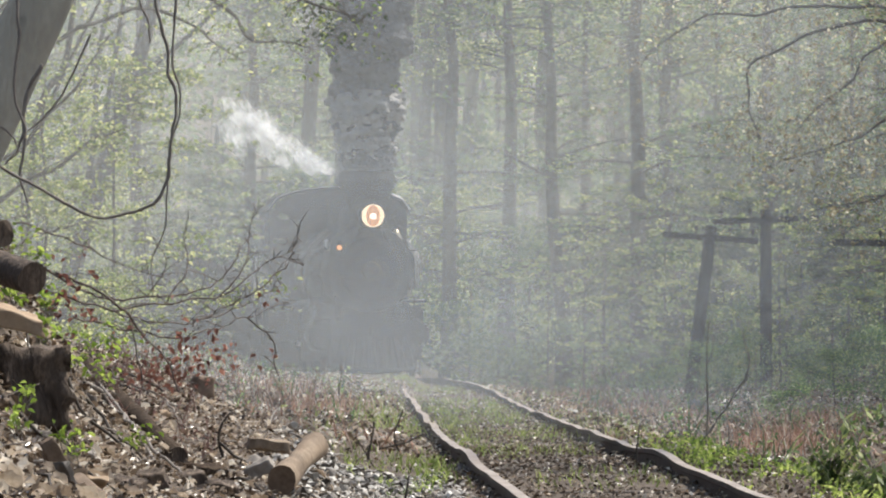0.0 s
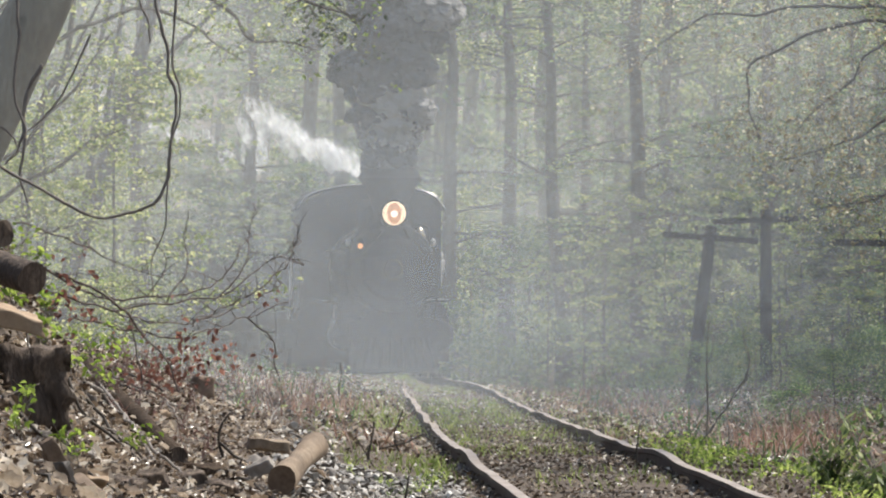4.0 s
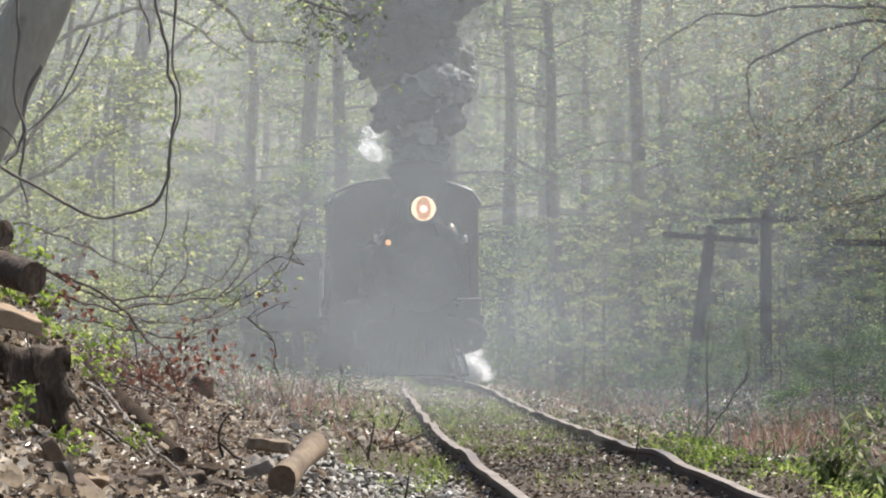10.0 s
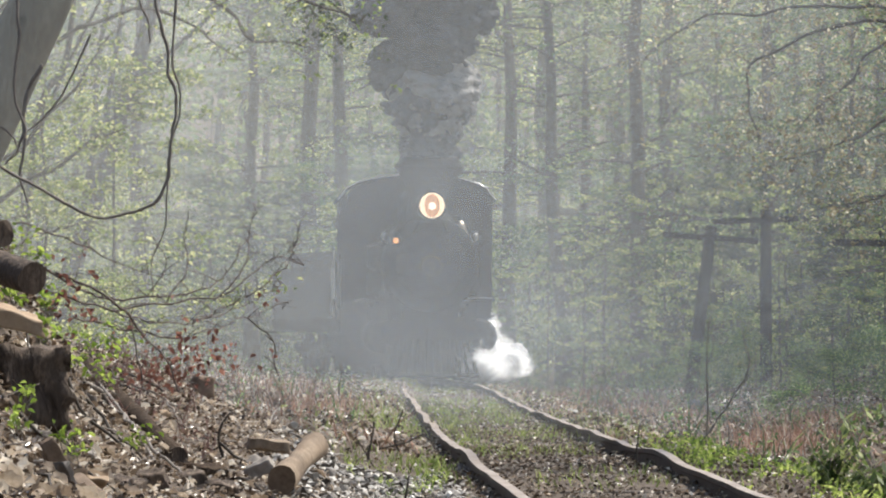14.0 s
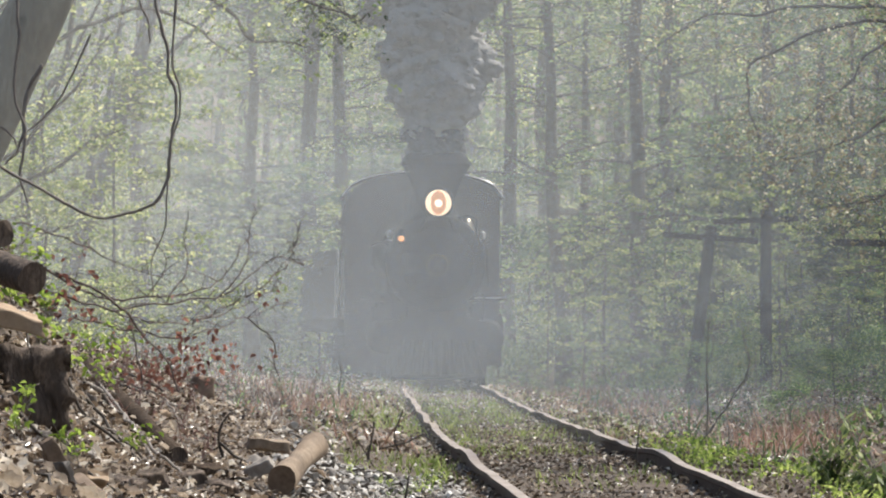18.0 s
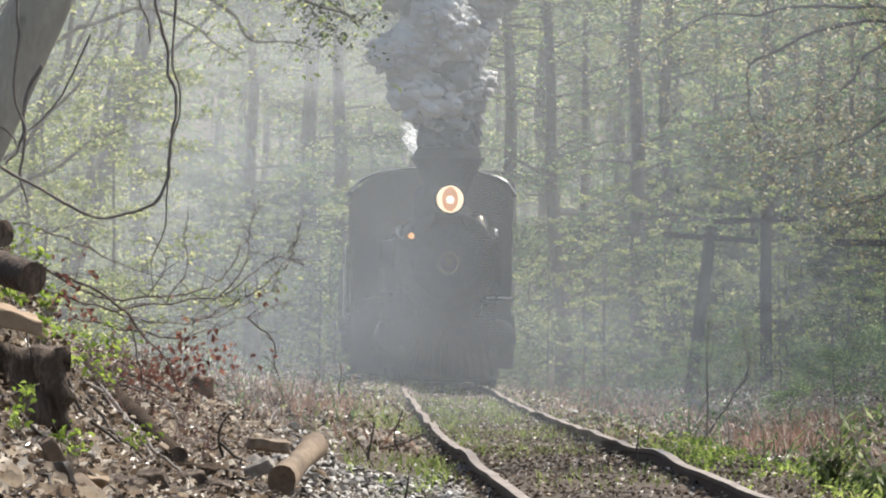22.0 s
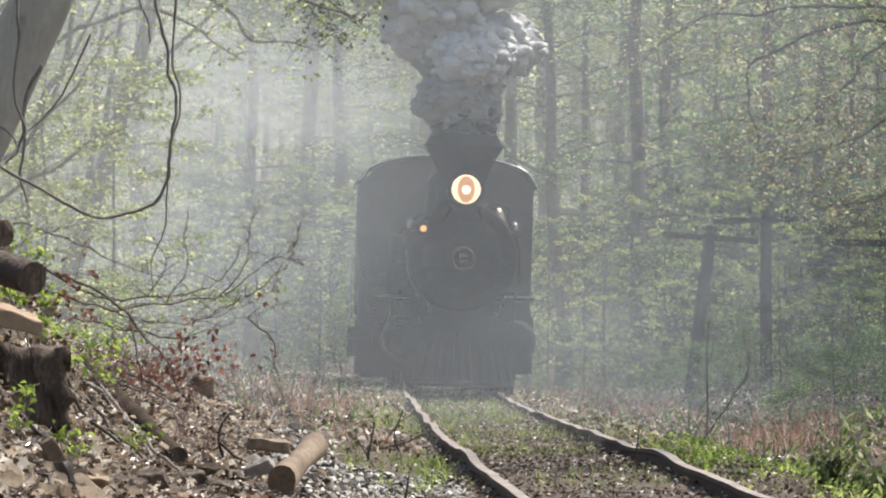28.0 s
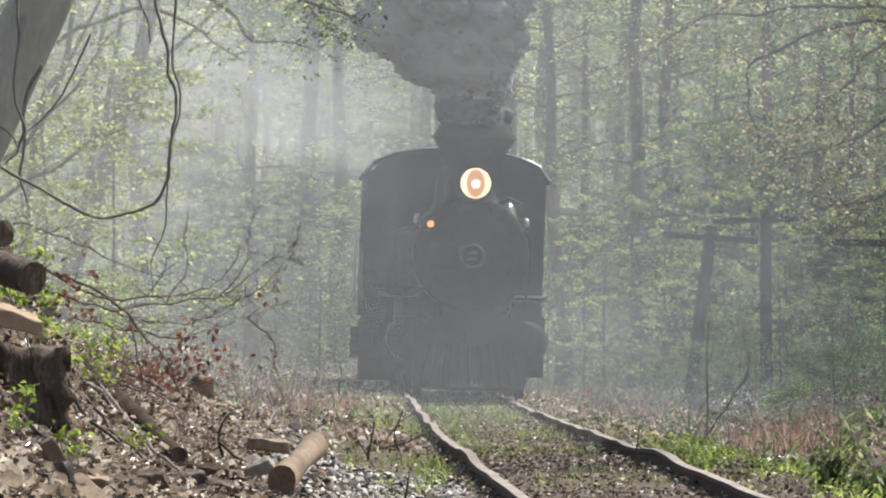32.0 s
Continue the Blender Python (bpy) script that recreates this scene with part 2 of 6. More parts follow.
class Heap:
    """Collects many small pieces into one mesh."""

    def __init__(self):
        self.v, self.f = [], []

    def add(self, verts, faces):
        o = len(self.v)
        self.v += [tuple(p) for p in verts]
        self.f += [tuple(i + o for i in q) for q in faces]

    def tube(self, points, radii, n=5):
        self.add(*tube_data(points, radii, n))

    def leaf(self, p, size, rng, flat=0.5, ratio=0.6, fold=0.25):
        """A folded six-corner leaf at p, lying more or less flat."""
        d = Vector((rng.uniform(-1, 1), rng.uniform(-1, 1), rng.uniform(-1, 1) * (1 - flat))).normalized()
        up = Vector((rng.uniform(-1, 1) * (1 - flat), rng.uniform(-1, 1) * (1 - flat), 1)).normalized()
        s = d.cross(up).normalized() * size * ratio * 0.5
        up = s.cross(d).normalized() * size * fold
        p = Vector(p)
        d = d * size * 0.5
        self.add((p - d, p - d * 0.2 + s + up, p + d * 0.5 + s * 0.7 + up, p + d, p + d * 0.5 - s * 0.7 + up, p - d * 0.2 - s + up), ((0, 1, 2, 3), (0, 3, 4, 5)))

    def curled(self, p, size, rng, ratio=0.62, tilt=0.6, cols=6, rows=4):
        """A broad dead leaf, cupped and curled, with a wavy pointed outline."""
        turn = Euler((rng.uniform(-tilt, tilt), rng.uniform(-tilt, tilt), rng.uniform(0, 6.283))).to_matrix()
        cup, bend, wave = rng.uniform(0.2, 0.9), rng.uniform(-0.7, 0.9), rng.uniform(0, 6.283)
        verts, faces = [], []
        for i in range(cols + 1):
            u = i / cols
            w = (math.sin(math.pi * u ** 0.8) ** 0.75 * (1 + 0.22 * math.sin(u * 13 + wave)) + 0.04) * ratio * 0.5
            for j in range(rows + 1):
                v = -1 + 2 * j / rows
                verts.append(Vector(p) + turn @ Vector((u - 0.5, v * w, cup * v * v * w + bend * (u - 0.5) ** 2 + 0.03 * math.sin(7 * u + 5 * v + wave))) * size)
        for i in range(cols):
            for j in range(rows):
                a = i * (rows + 1) + j
                faces.append((a, a + 1, a + rows + 2, a + rows + 1))
        self.add(verts, faces)

    def blade(self, p, h, w, rng, lean=0.4):
        a = rng.uniform(0, 6.283)
        p = Vector(p)
        s = Vector((math.cos(a), math.sin(a), 0)) * w
        b = Vector((rng.uniform(-lean, lean) * h, rng.uniform(-lean, lean) * h, 0))
        self.add((p - s, p + s, p + s * 0.7 + b * 0.4 + Vector((0, 0, h * 0.6)), p + b + Vector((0, 0, h)), p - s * 0.7 + b * 0.4 + Vector((0, 0, h * 0.6))), ((0, 1, 2, 4), (4, 2, 3)))

    def mesh(self, name, mats, smooth=False):
        return raw(name, self.v, self.f, mats, smooth)


def curve_points(points, per=6):
    """A smooth line through a few points."""
    p = [Vector(q) for q in points]
    out = []
    for i in range(len(p) - 1):
        p0, p1, p2, p3 = p[max(i - 1, 0)], p[i], p[i + 1], p[min(i + 2, len(p) - 1)]
        for k in range(per):
            t = k / per
            out.append(0.5 * ((2 * p1) + (p2 - p0) * t + (2 * p0 - 5 * p1 + 4 * p2 - p3) * t * t + (3 * p1 - p0 - 3 * p2 + p3) * t ** 3))
    out.append(p[-1])
    return out


# ---- the lie of the land ----
LINE_Y = [-60, 0, 20, 33, 40, 50, 64, 77, 86.6, 93.2, 98.4, 102, 108, 116, 130, 160]
LINE_X = [3.9, 2.15, 1.62, 1.25, 0.97, 0.74, 0.49, 0.235, 0.06, -0.22, -0.69, -1.3, -2.9, -5.6, -11.5, -26.0]
FINE_Y = np.arange(-60, 160.01, 0.5)
FINE_X = np.interp(FINE_Y, LINE_Y, LINE_X)
for _ in range(14):
    FINE_X[1:-1] = 0.25 * FINE_X[:-2] + 0.5 * FINE_X[1:-1] + 0.25 * FINE_X[2:]


def track_x(y):
    return float(np.interp(y, FINE_Y, FINE_X))


def rail_z(y):
    return float(np.interp(y, [0, 30, 33, 36, 38, 40.5, 45, 50, 64, 79, 90, 110, 160], [0.05, 0.0, 0.0, 0.015, 0.04, 0.06, 0.03, 0.0, -0.05, -0.06, -0.05, -0.03, 0.0]))


def cross_level(y):
    """How much higher the rail on the bank's side lies."""
    return float(np.interp(y, [50, 62, 74, 82, 90, 96], [0.0, 0.03, 0.1, 0.08, 0.03, 0.0]))


def smooth01(a, b, v):
    t = min(1.0, max(0.0, (v - a) / (b - a)))
    return t * t * (3 - 2 * t)


def land(x, y):
    d = x - track_x(y)
    z = rail_z(min(max(y, 0), 160)) - 0.125
    z -= 0.28 * smooth01(1.4, 2.6, abs(d))
    side = smooth01(2.0, 7.0, abs(d))
    z += side * (0.12 + 0.10 * noise.noise((x * 0.35, y * 0.35, 2.0)) + 0.3 * noise.noise((x * 0.06, y * 0.06, 5.0)))
    if x > 6:
        z -= 0.5 * smooth01(6, 14, x) * (1 - smooth01(140, 220, y))
    near = 1 - smooth01(27, 36, y)
    start = -0.25 if y > 24 else -0.1
    bank = (0.36 + 0.30 * min(-x - 0.3, 6.0) + 0.12 * smooth01(0.9, 1.6, -x)) if x < start - 0.1 else 0
    bank += 0.7 * smooth01(1.16, 1.75, -x) * math.exp(-((y - 18.2) / 2.0) ** 2)
    if x < start:
        k = smooth01(0, 0.45, start - x)
        low = 0.02 + 0.1 * min(-x, 12.0)
        z = z * (1 - k) + k * (near * bank + (1 - near) * max(z, low * smooth01(0.5, 3.0, -d - 1.2)))
    z += 0.03 * noise.noise((x * 1.7, y * 1.1, 7.0)) + 0.012 * noise.noise((x * 6, y * 5, 9.0))
    far = max(0.0, y - 230)
    z += 0.10 * far * smooth01(0, 120, far)
    return z


def make_ground():
    xs = np.concatenate([[-600, -300, -150, -80, -50, -35, -25, -18, -13], np.arange(-10, 12.01, 0.22), [14, 17, 21, 27, 36, 50, 80, 150, 300, 600]])
    ys = np.concatenate([[-300, -120, -60, -30, -15, -6, 0, 4], np.arange(6, 60, 0.3), np.arange(60, 131, 0.9), [135, 140, 146, 154, 164, 178, 195, 215, 240, 270, 310, 360, 430, 600]])
    v = [(x, y, land(x, y)) for y in ys for x in xs]
    n = len(xs)
    f = [(j * n + i, j * n + i + 1, (j + 1) * n + i + 1, (j + 1) * n + i) for j in range(len(ys) - 1) for i in range(n - 1)]
    tagged(new("ground", raw("ground", v, f, SOIL, True)), "brown woodland floor of leaf mould, bare soil and litter", "ground", kind="structure")


make_ground()


# ---- track ----
def rail_line(side, y0, y1, step=0.35):
    out = []
    y = y0
    while y <= y1:
        wob = 0.035 * noise.noise((y * 0.3, side * 9.0, 1.0)) + 0.005 * noise.noise((y * 0.9, side * 5.0, 3.0))
        hop = 0.035 * noise.noise((y * 0.3, side * 7.0, 6.0)) + 0.010 * noise.noise((y * 0.8, side * 3.0, 8.0))
        slope = (track_x(y + 0.5) - track_x(y - 0.5))
        c = math.cos(math.atan(slope))
        out.append(Vector((track_x(y) + side * 0.7525 * c + wob, y - side * 0.7525 * slope * c, rail_z(y) - side * 0.5 * cross_level(y) + hop)))
        y += step
    return out


def make_track():
    track = thing("railway_track", label="old rusty railway track, bumpy and overgrown with leaves and grass", category="railway track", kind="structure")
    prof = [(-0.036, 0.0), (0.036, 0.0), (0.036, -0.035), (0.012, -0.05), (0.012, -0.12), (0.066, -0.14), (0.066, -0.152), (-0.066, -0.152), (-0.066, -0.14), (-0.012, -0.12), (-0.012, -0.05), (-0.036, -0.035)]
    for side in (-1, 1):
        pts = rail_line(side, 14, 135)
        n = len(prof)
        v, f = [], []
        for i, p in enumerate(pts):
            d = (pts[min(i + 1, len(pts) - 1)] - pts[max(i - 1, 0)]).normalized()
            s = d.cross(Vector((0, 0, 1))).normalized()
            v += [p + s * a + Vector((0, 0, b)) for a, b in prof]
        for i in range(len(pts) - 1):
            for k in range(n):
                f.append((i * n + k, (i + 1) * n + k, (i + 1) * n + (k + 1) % n, i * n + (k + 1) % n))
        me = raw("rail", v, f, [RUST, RAIL_TOP])
        for p in me.polygons:
            if p.index % n == 0:
                p.material_index = 1
        part("rail", me, None, track, "rusty rail with a worn shiny head")
    bm = bmesh.new()
    box(bm, 0, 0, 0, 2.5, 0.21, 0.16, 0.02)
    sleeper = finish("sleeper", bm, TIE_WOOD)
    rng = random.Random(4)
    y = 18.0
    while y < 125:
        s = part("sleeper", sleeper, None, track)
        slope = track_x(y + 0.5) - track_x(y - 0.5)
        s.matrix_basis = pose(track_x(y) + rng.uniform(-0.06, 0.06), y, rail_z(y) - 0.232 + rng.uniform(-0.03, 0.03), 0, math.degrees(math.atan(cross_level(y) / 1.5)), -math.degrees(math.atan(slope)) + rng.uniform(-2, 2))
        y += 0.58 + rng.uniform(-0.05, 0.05)
    return track


make_track()


# ---- locomotive ----
def rod(bm, p, q, r, n=8):
    v, f = tube_data([p, q], [r, r], n)
    vs = [bm.verts.new(x) for x in v]
    for face in f:
        bm.faces.new([vs[i] for i in face])
    return bm


def pipe(bm, pts, r, n=7):
    v, f = tube_data(pts, [r] * len(pts), n)
    vs = [bm.verts.new(x) for x in v]
    for face in f:
        bm.faces.new([vs[i] for i in face])
    return bm


def wheel(parent, name, x, y, z, r, spokes, w=0.13):
    """A spoked wheel on its axle: rim and tyre, spokes, hub."""
    bm = bmesh.new()
    lathe(bm, [(r - 0.09, -w / 2), (r + 0.02, -w / 2), (r + 0.02, -w / 2 + 0.03), (r, -w / 2 + 0.035), (r, w / 2), (r - 0.09, w / 2)], "x", n=32)
    ob = part(name, bm, SOOT, parent, "worn steel-tyred wheel")
    ob.matrix_basis = pose(x, y, z)
    bm = bmesh.new()
    lathe(bm, [(0.14, -w * 0.6), (0.14, w * 0.7), (0.07, w * 0.8)], "x", n=16)
    part("hub", bm, SOOT, ob)
    bm = bmesh.new()
    for i in range(spokes):
        c = 2 * math.pi * i / spokes
        rod(bm, (0, 0.1 * math.cos(c), 0.1 * math.sin(c)), (0, (r - 0.07) * math.cos(c), (r - 0.07) * math.sin(c)), 0.028, 6)
    part("spokes", bm, SOOT, ob)
    return ob


def make_engine():
    eng = thing("steam_locomotive", label="black steam locomotive with a lit headlight and a wide flared stack", category="locomotive")
    cz = 2.08
    bm = bmesh.new()
    lathe(bm, [(0.5, 0.34), (0.78, 0.36), (0.84, 0.40), (0.84, 1.75), (0.80, 1.77)], "y", (0, 0, cz), 40)
    part("smokebox", bm, SOOT, eng, "sooty black smokebox", True)
    bm = bmesh.new()
    lathe(bm, [(0.02, 0.22), (0.25, 0.235), (0.5, 0.28), (0.62, 0.33), (0.62, 0.36)], "y", (0, 0, cz), 40)
    door = part("smokebox_door", bm, BLACK, eng, "", True)
    for i in range(14):
        c = 2 * math.pi * i / 14
        bm = bmesh.new()
        lathe(bm, [(0.028, 0.30), (0.028, 0.335), (0.015, 0.345)], "y", (0.69 * math.cos(c), 0.02, cz + 0.69 * math.sin(c)), 8)
        part("dog_bolt", bm, SOOT, eng)
    for dz in (-0.2, 0.2):
        bm = bmesh.new()
        box(bm, -0.3, 0.26, cz + dz, 0.62, 0.05, 0.06, 0.012)
        part("hinge_strap", bm, SOOT, door)
    bm = bmesh.new()
    lathe(bm, [(0.19, 0.185), (0.19, 0.222), (0.02, 0.23)], "y", (0, 0, cz - 0.03), 24)
    plate = part("number_plate", bm, BLACK, eng, "round cast plate with dull brass rim")
    bm = bmesh.new()
    pipe(bm, [(0.165 * math.cos(i * math.pi / 12), 0.182, cz - 0.03 + 0.165 * math.sin(i * math.pi / 12)) for i in range(25)], 0.016, 6)
    part("plate_rim", bm, BRASS, plate)
    for dz in (-0.075, 0.015):
        bm = bmesh.new()
        box(bm, 0, 0.179, cz + dz, 0.13, 0.012, 0.04, 0.003)
        part("raised_bar", bm, BRASS, plate)
    bm = bmesh.new()
    lathe(bm, [(0.79, 1.78), (0.79, 4.0), (0.86, 5.0), (0.86, 5.6)], "y", (0, 0, cz), 40)
    boiler = part("boiler", bm, BLACK, eng, "", True)
    for y in (2.3, 3.0, 3.7, 4.6):
        bm = bmesh.new()
        r = 0.80 if y < 4 else 0.845
        lathe(bm, [(r, y), (r + 0.012, y + 0.004), (r + 0.012, y + 0.07), (r, y + 0.074)], "y", (0, 0, cz), 40)
        part("boiler_band", bm, SOOT, boiler)
    # stack, widest near its top
    bm = bmesh.new()
    lathe(bm, [(0.46, 2.72), (0.40, 2.90), (0.33, 3.0), (0.33, 3.2), (0.42, 3.45), (0.58, 3.74), (0.60, 3.80), (0.57, 3.86), (0.50, 3.98), (0.42, 3.98), (0.40, 3.9)], "z", (0, 0.95, 0), 36)
    part("stack", bm, SOOT, eng, "wide flared sooty smokestack", True)
    bm = bmesh.new()
    lathe(bm, [(0.60, 3.76), (0.62, 3.77), (0.62, 3.81), (0.60, 3.82)], "z", (0, 0.95, 0), 36)
    part("stack_ring", bm, SOOT, eng)
    # domes
    for y, r, h, nm in ((2.6, 0.34, 0.5, "sand_dome"), (4.1, 0.4, 0.62, "steam_dome")):
        bm = bmesh.new()
        lathe(bm, [(r + 0.1, 2.7), (r + 0.02, 2.86), (r, 2.95), (r, 2.85 + h * 0.7), (r * 0.75, 2.85 + h * 0.95), (r * 0.2, 2.85 + h)], "z", (0, y, 0), 28)
        part(nm, bm, BLACK, eng, "", True)
    # headlight
    bm = bmesh.new()
    lathe(bm, [(0.20, 0.05), (0.265, 0.0), (0.275, 0.02), (0.275, 0.36), (0.2, 0.42)], "y", (0, 0, 3.1), 32)
    lamp = part("headlight", bm, BLACK, eng, "round headlight with an orange-white glowing lens", True)
    bm = bmesh.new()
    lathe(bm, [(0.222, -0.004), (0.21, -0.012), (0.02, -0.02)], "y", (0, 0, 3.1), 32)
    part("lens", bm, LAMP_LENS, lamp, "glowing lens")
    bm = bmesh.new()
    lathe(bm, [(0.14, -0.021), (0.13, -0.028), (0.02, -0.03)], "y", (0, 0, 3.1), 24)
    for v in bm.verts:
        v.co.z = 3.1 + (v.co.z - 3.1) * 1.45
        v.co.x *= 0.95
    part("reflector", bm, LAMP_MID, lamp)
    bm = bmesh.new()
    lathe(bm, [(0.065, -0.031), (0.05, -0.05), (0.01, -0.055)], "y", (0, 0, 3.09), 16)
    part("bulb", bm, LAMP_CORE, lamp)
    bm = bmesh.new()
    box(bm, 0, 0.2, 2.83, 0.5, 0.4, 0.05, 0.01)
    for x in (-0.2, 0.2):
        rod(bm, (x, 0.1, 2.82), (x * 1.6, 0.38, 2.6), 0.025)
    part("headlight_bracket", bm, SOOT, eng)
    # marker lamp on the smokebox flank
    for x in (-0.62,):
        bm = bmesh.new()
        lathe(bm, [(0.06, 2.40), (0.075, 2.42), (0.075, 2.56), (0.05, 2.62), (0.02, 2.66)], "z", (x, 0.32, 0), 16)
        mk = part("marker_lamp", bm, BLACK, eng, "small lamp with an orange lens")
        bm = bmesh.new()
        lathe(bm, [(0.05, 0.225), (0.045, 0.215), (0.01, 0.21)], "y", (x, 0.02, 2.49), 16)
        part("marker_lens", bm, MARKER_GLOW, mk, "orange glowing lens")
        bm = bmesh.new()
        rod(bm, (x, 0.34, 2.41), (x * 0.9, 0.42, 2.3), 0.02)
        part("lamp_bracket", bm, SOOT, eng)
    # bell, valves and pipes by the stack
    bm = bmesh.new()
    lathe(bm, [(0.17, 2.58), (0.13, 2.64), (0.10, 2.76), (0.06, 2.83), (0.02, 2.85)], "z", (0.52, 0.55, 0), 20)
    bell = part("bell", bm, POLISHED, eng, "polished bell in a yoke", True)
    bm = bmesh.new()
    pipe(bm, [(0.33, 0.55, 2.66), (0.35, 0.55, 2.85), (0.52, 0.55, 2.92), (0.69, 0.55, 2.85), (0.71, 0.55, 2.5)], 0.022)
    part("bell_yoke", bm, BLACK, bell)
    for pts in ([(0.45, 0.5, 2.78), (0.6, 0.48, 2.6), (0.74, 0.5, 2.46), (0.86, 0.6, 2.3), (0.9, 0.8, 1.7)], [(0.3, 0.42, 2.86), (0.42, 0.4, 2.70), (0.62, 0.38, 2.52), (0.70, 0.40, 2.35)]):
        bm = bmesh.new()
        pipe(bm, curve_points(pts, 4), 0.022)
        part("steam_pipe", bm, STEEL if len(pts) == 4 else SOOT, eng, "bare bright pipe" if len(pts) == 4 else "")
    bm = bmesh.new()
    lathe(bm, [(0.15, 1.55), (0.16, 1.57), (0.16, 1.92), (0.10, 1.95), (0.10, 2.02), (0.15, 2.04), (0.15, 2.36), (0.05, 2.42)], "z", (-0.93, 1.6, 0), 20)
    part("air_pump", bm, SOOT, eng, "", True)
    for side in (-1, 1):
        bm = bmesh.new()
        rod(bm, (side * 0.92, 0.6, 2.45), (side * 0.92, 5.4, 2.45), 0.018)
        for y in (0.8, 2.4, 4.0, 5.2):
            rod(bm, (side * 0.92, y, 2.45), (side * 0.74, y, 2.43), 0.014)
        part("handrail", bm, BLACK, eng)
        bm = bmesh.new()
        box(bm, side * 0.93, 3.2, 1.46, 0.42, 5.0, 0.05, 0.01)
        part("running_board", bm, BLACK, eng)
        if side > 0:
            bm = bmesh.new()
            box(bm, 0.88, 0.69, 1.49, 0.44, 0.02, 0.03, 0.006)
            part("board_edge", bm, BRIGHT_EDGE, eng, "bright grey strip on the running board's front edge")
        bm = bmesh.new()
        lathe(bm, [(0.035, 2.5), (0.05, 2.52), (0.05, 2.6), (0.02, 2.64)], "z", (side * 0.8, 0.75, 0), 12)
        rod(bm, (side * 0.8, 0.75, 2.52), (side * 0.72, 0.8, 2.42), 0.015)
        part("oil_cup", bm, STEEL, eng, "small bright oil cup")
        bm = bmesh.new()
        lathe(bm, [(0.2, 0.42), (0.29, 0.45), (0.31, 0.5), (0.31, 1.5), (0.29, 1.55), (0.15, 1.6)], "y", (side * 0.86, 0, 0.82), 28)
        cyl = part("cylinder", bm, BLACK, eng, "", True)
        bm = bmesh.new()
        box(bm, side * 0.84, 1.0, 1.22, 0.46, 0.85, 0.34, 0.06)
        part("valve_chest", bm, BLACK, cyl)
        bm = bmesh.new()
        lathe(bm, [(0.16, 0.40), (0.24, 0.41), (0.24, 0.425), (0.1, 0.44)], "y", (side * 0.86, 0, 0.82), 20)
        part("cylinder_head", bm, SOOT, cyl)
        bm = bmesh.new()
        rod(bm, (side * 0.86, 1.6, 0.80), (side * 0.86, 2.2, 0.79), 0.03)
        box(bm, side * 0.86, 2.25, 0.8, 0.12, 0.22, 0.24, 0.02)
        part("piston_rod", bm, STEEL, eng)
        bm = bmesh.new()
        box(bm, side * 0.9, 3.65, 0.62, 0.05, 2.9, 0.1, 0.015)
        part("side_rod", bm, STEEL, eng)
        bm = bmesh.new()
        box(bm, side * 0.5, 3.4, 0.95, 0.08, 6.8, 0.26, 0.01)
        part("frame_plate", bm, SOOT, eng)
        bm = bmesh.new()
        rod(bm, (side * 0.75, -0.22, 0.95), (side * 0.78, -0.22, 1.55), 0.016)
        rod(bm, (side * 0.78, -0.22, 1.55), (side * 0.66, 0.35, 1.55), 0.016)
        part("front_grab_iron", bm, BLACK, eng)
    bm = bmesh.new()
    box(bm, 0, 0.15, 1.12, 1.3, 1.1, 0.08, 0.01)
    part("front_deck", bm, BLACK, eng)
    bm = bmesh.new()
    box(bm, 0, -0.25, 0.92, 1.72, 0.2, 0.34, 0.03)
    part("pilot_beam", bm, BLACK, eng)
    bm = bmesh.new()
    box(bm, 0, -0.42, 0.86, 0.2, 0.28, 0.26, 0.05)
    box(bm, 0.03, -0.6, 0.86, 0.26, 0.12, 0.2, 0.04)
    part("coupler", bm, SOOT, eng)
    pil = new("pilot")
    pil.parent = eng
    for i in range(11):
        x = -0.75 + 0.15 * i
        bm = bmesh.new()
        rod(bm, (x * 0.8, -0.3, 0.78), (x, -0.62 + 0.25 * abs(x), 0.17), 0.034, 6)
        part("pilot_bar", bm, SOOT, pil)
    # dark plate added behind the bars to hide the sunlit ground between them
    bm = bmesh.new()
    box(bm, 0, -0.12, 0.5, 1.66, 0.06, 0.62, 0.02)
    part("pilot_plate", bm, SOOT, pil)
    bm = bmesh.new()
    pipe(bm, [(-0.78, -0.42, 0.15), (-0.4, -0.52, 0.14), (0, -0.62, 0.14), (0.4, -0.52, 0.14), (0.78, -0.42, 0.15)], 0.045)
    part("pilot_foot", bm, SOOT, pil)
    for side in (-1, 1):
        bm = bmesh.new()
        box(bm, side * 1.1, 5.7, 1.05, 0.6, 0.05, 0.8, 0.01)
        part("footplate_apron", bm, BLACK, eng)
        bm = bmesh.new()
        box(bm, side * 0.95, 1.75, 0.75, 0.5, 0.05, 0.9, 0.01)
        part("guide_yoke", bm, SOOT, eng)
    # saddle and firebox
    bm = bmesh.new()
    box(bm, 0, 1.0, 1.15, 0.95, 0.9, 0.5, 0.08)
    part("saddle", bm, SOOT, eng)
    bm = bmesh.new()
    box(bm, 0, 4.9, 1.35, 1.5, 1.5, 1.2, 0.1)
    part("firebox", bm, SOOT, eng)
    # cab with arched roof
    cab = new("cab")
    cab.parent = eng
    cab["label"] = "black cab with an arched roof"
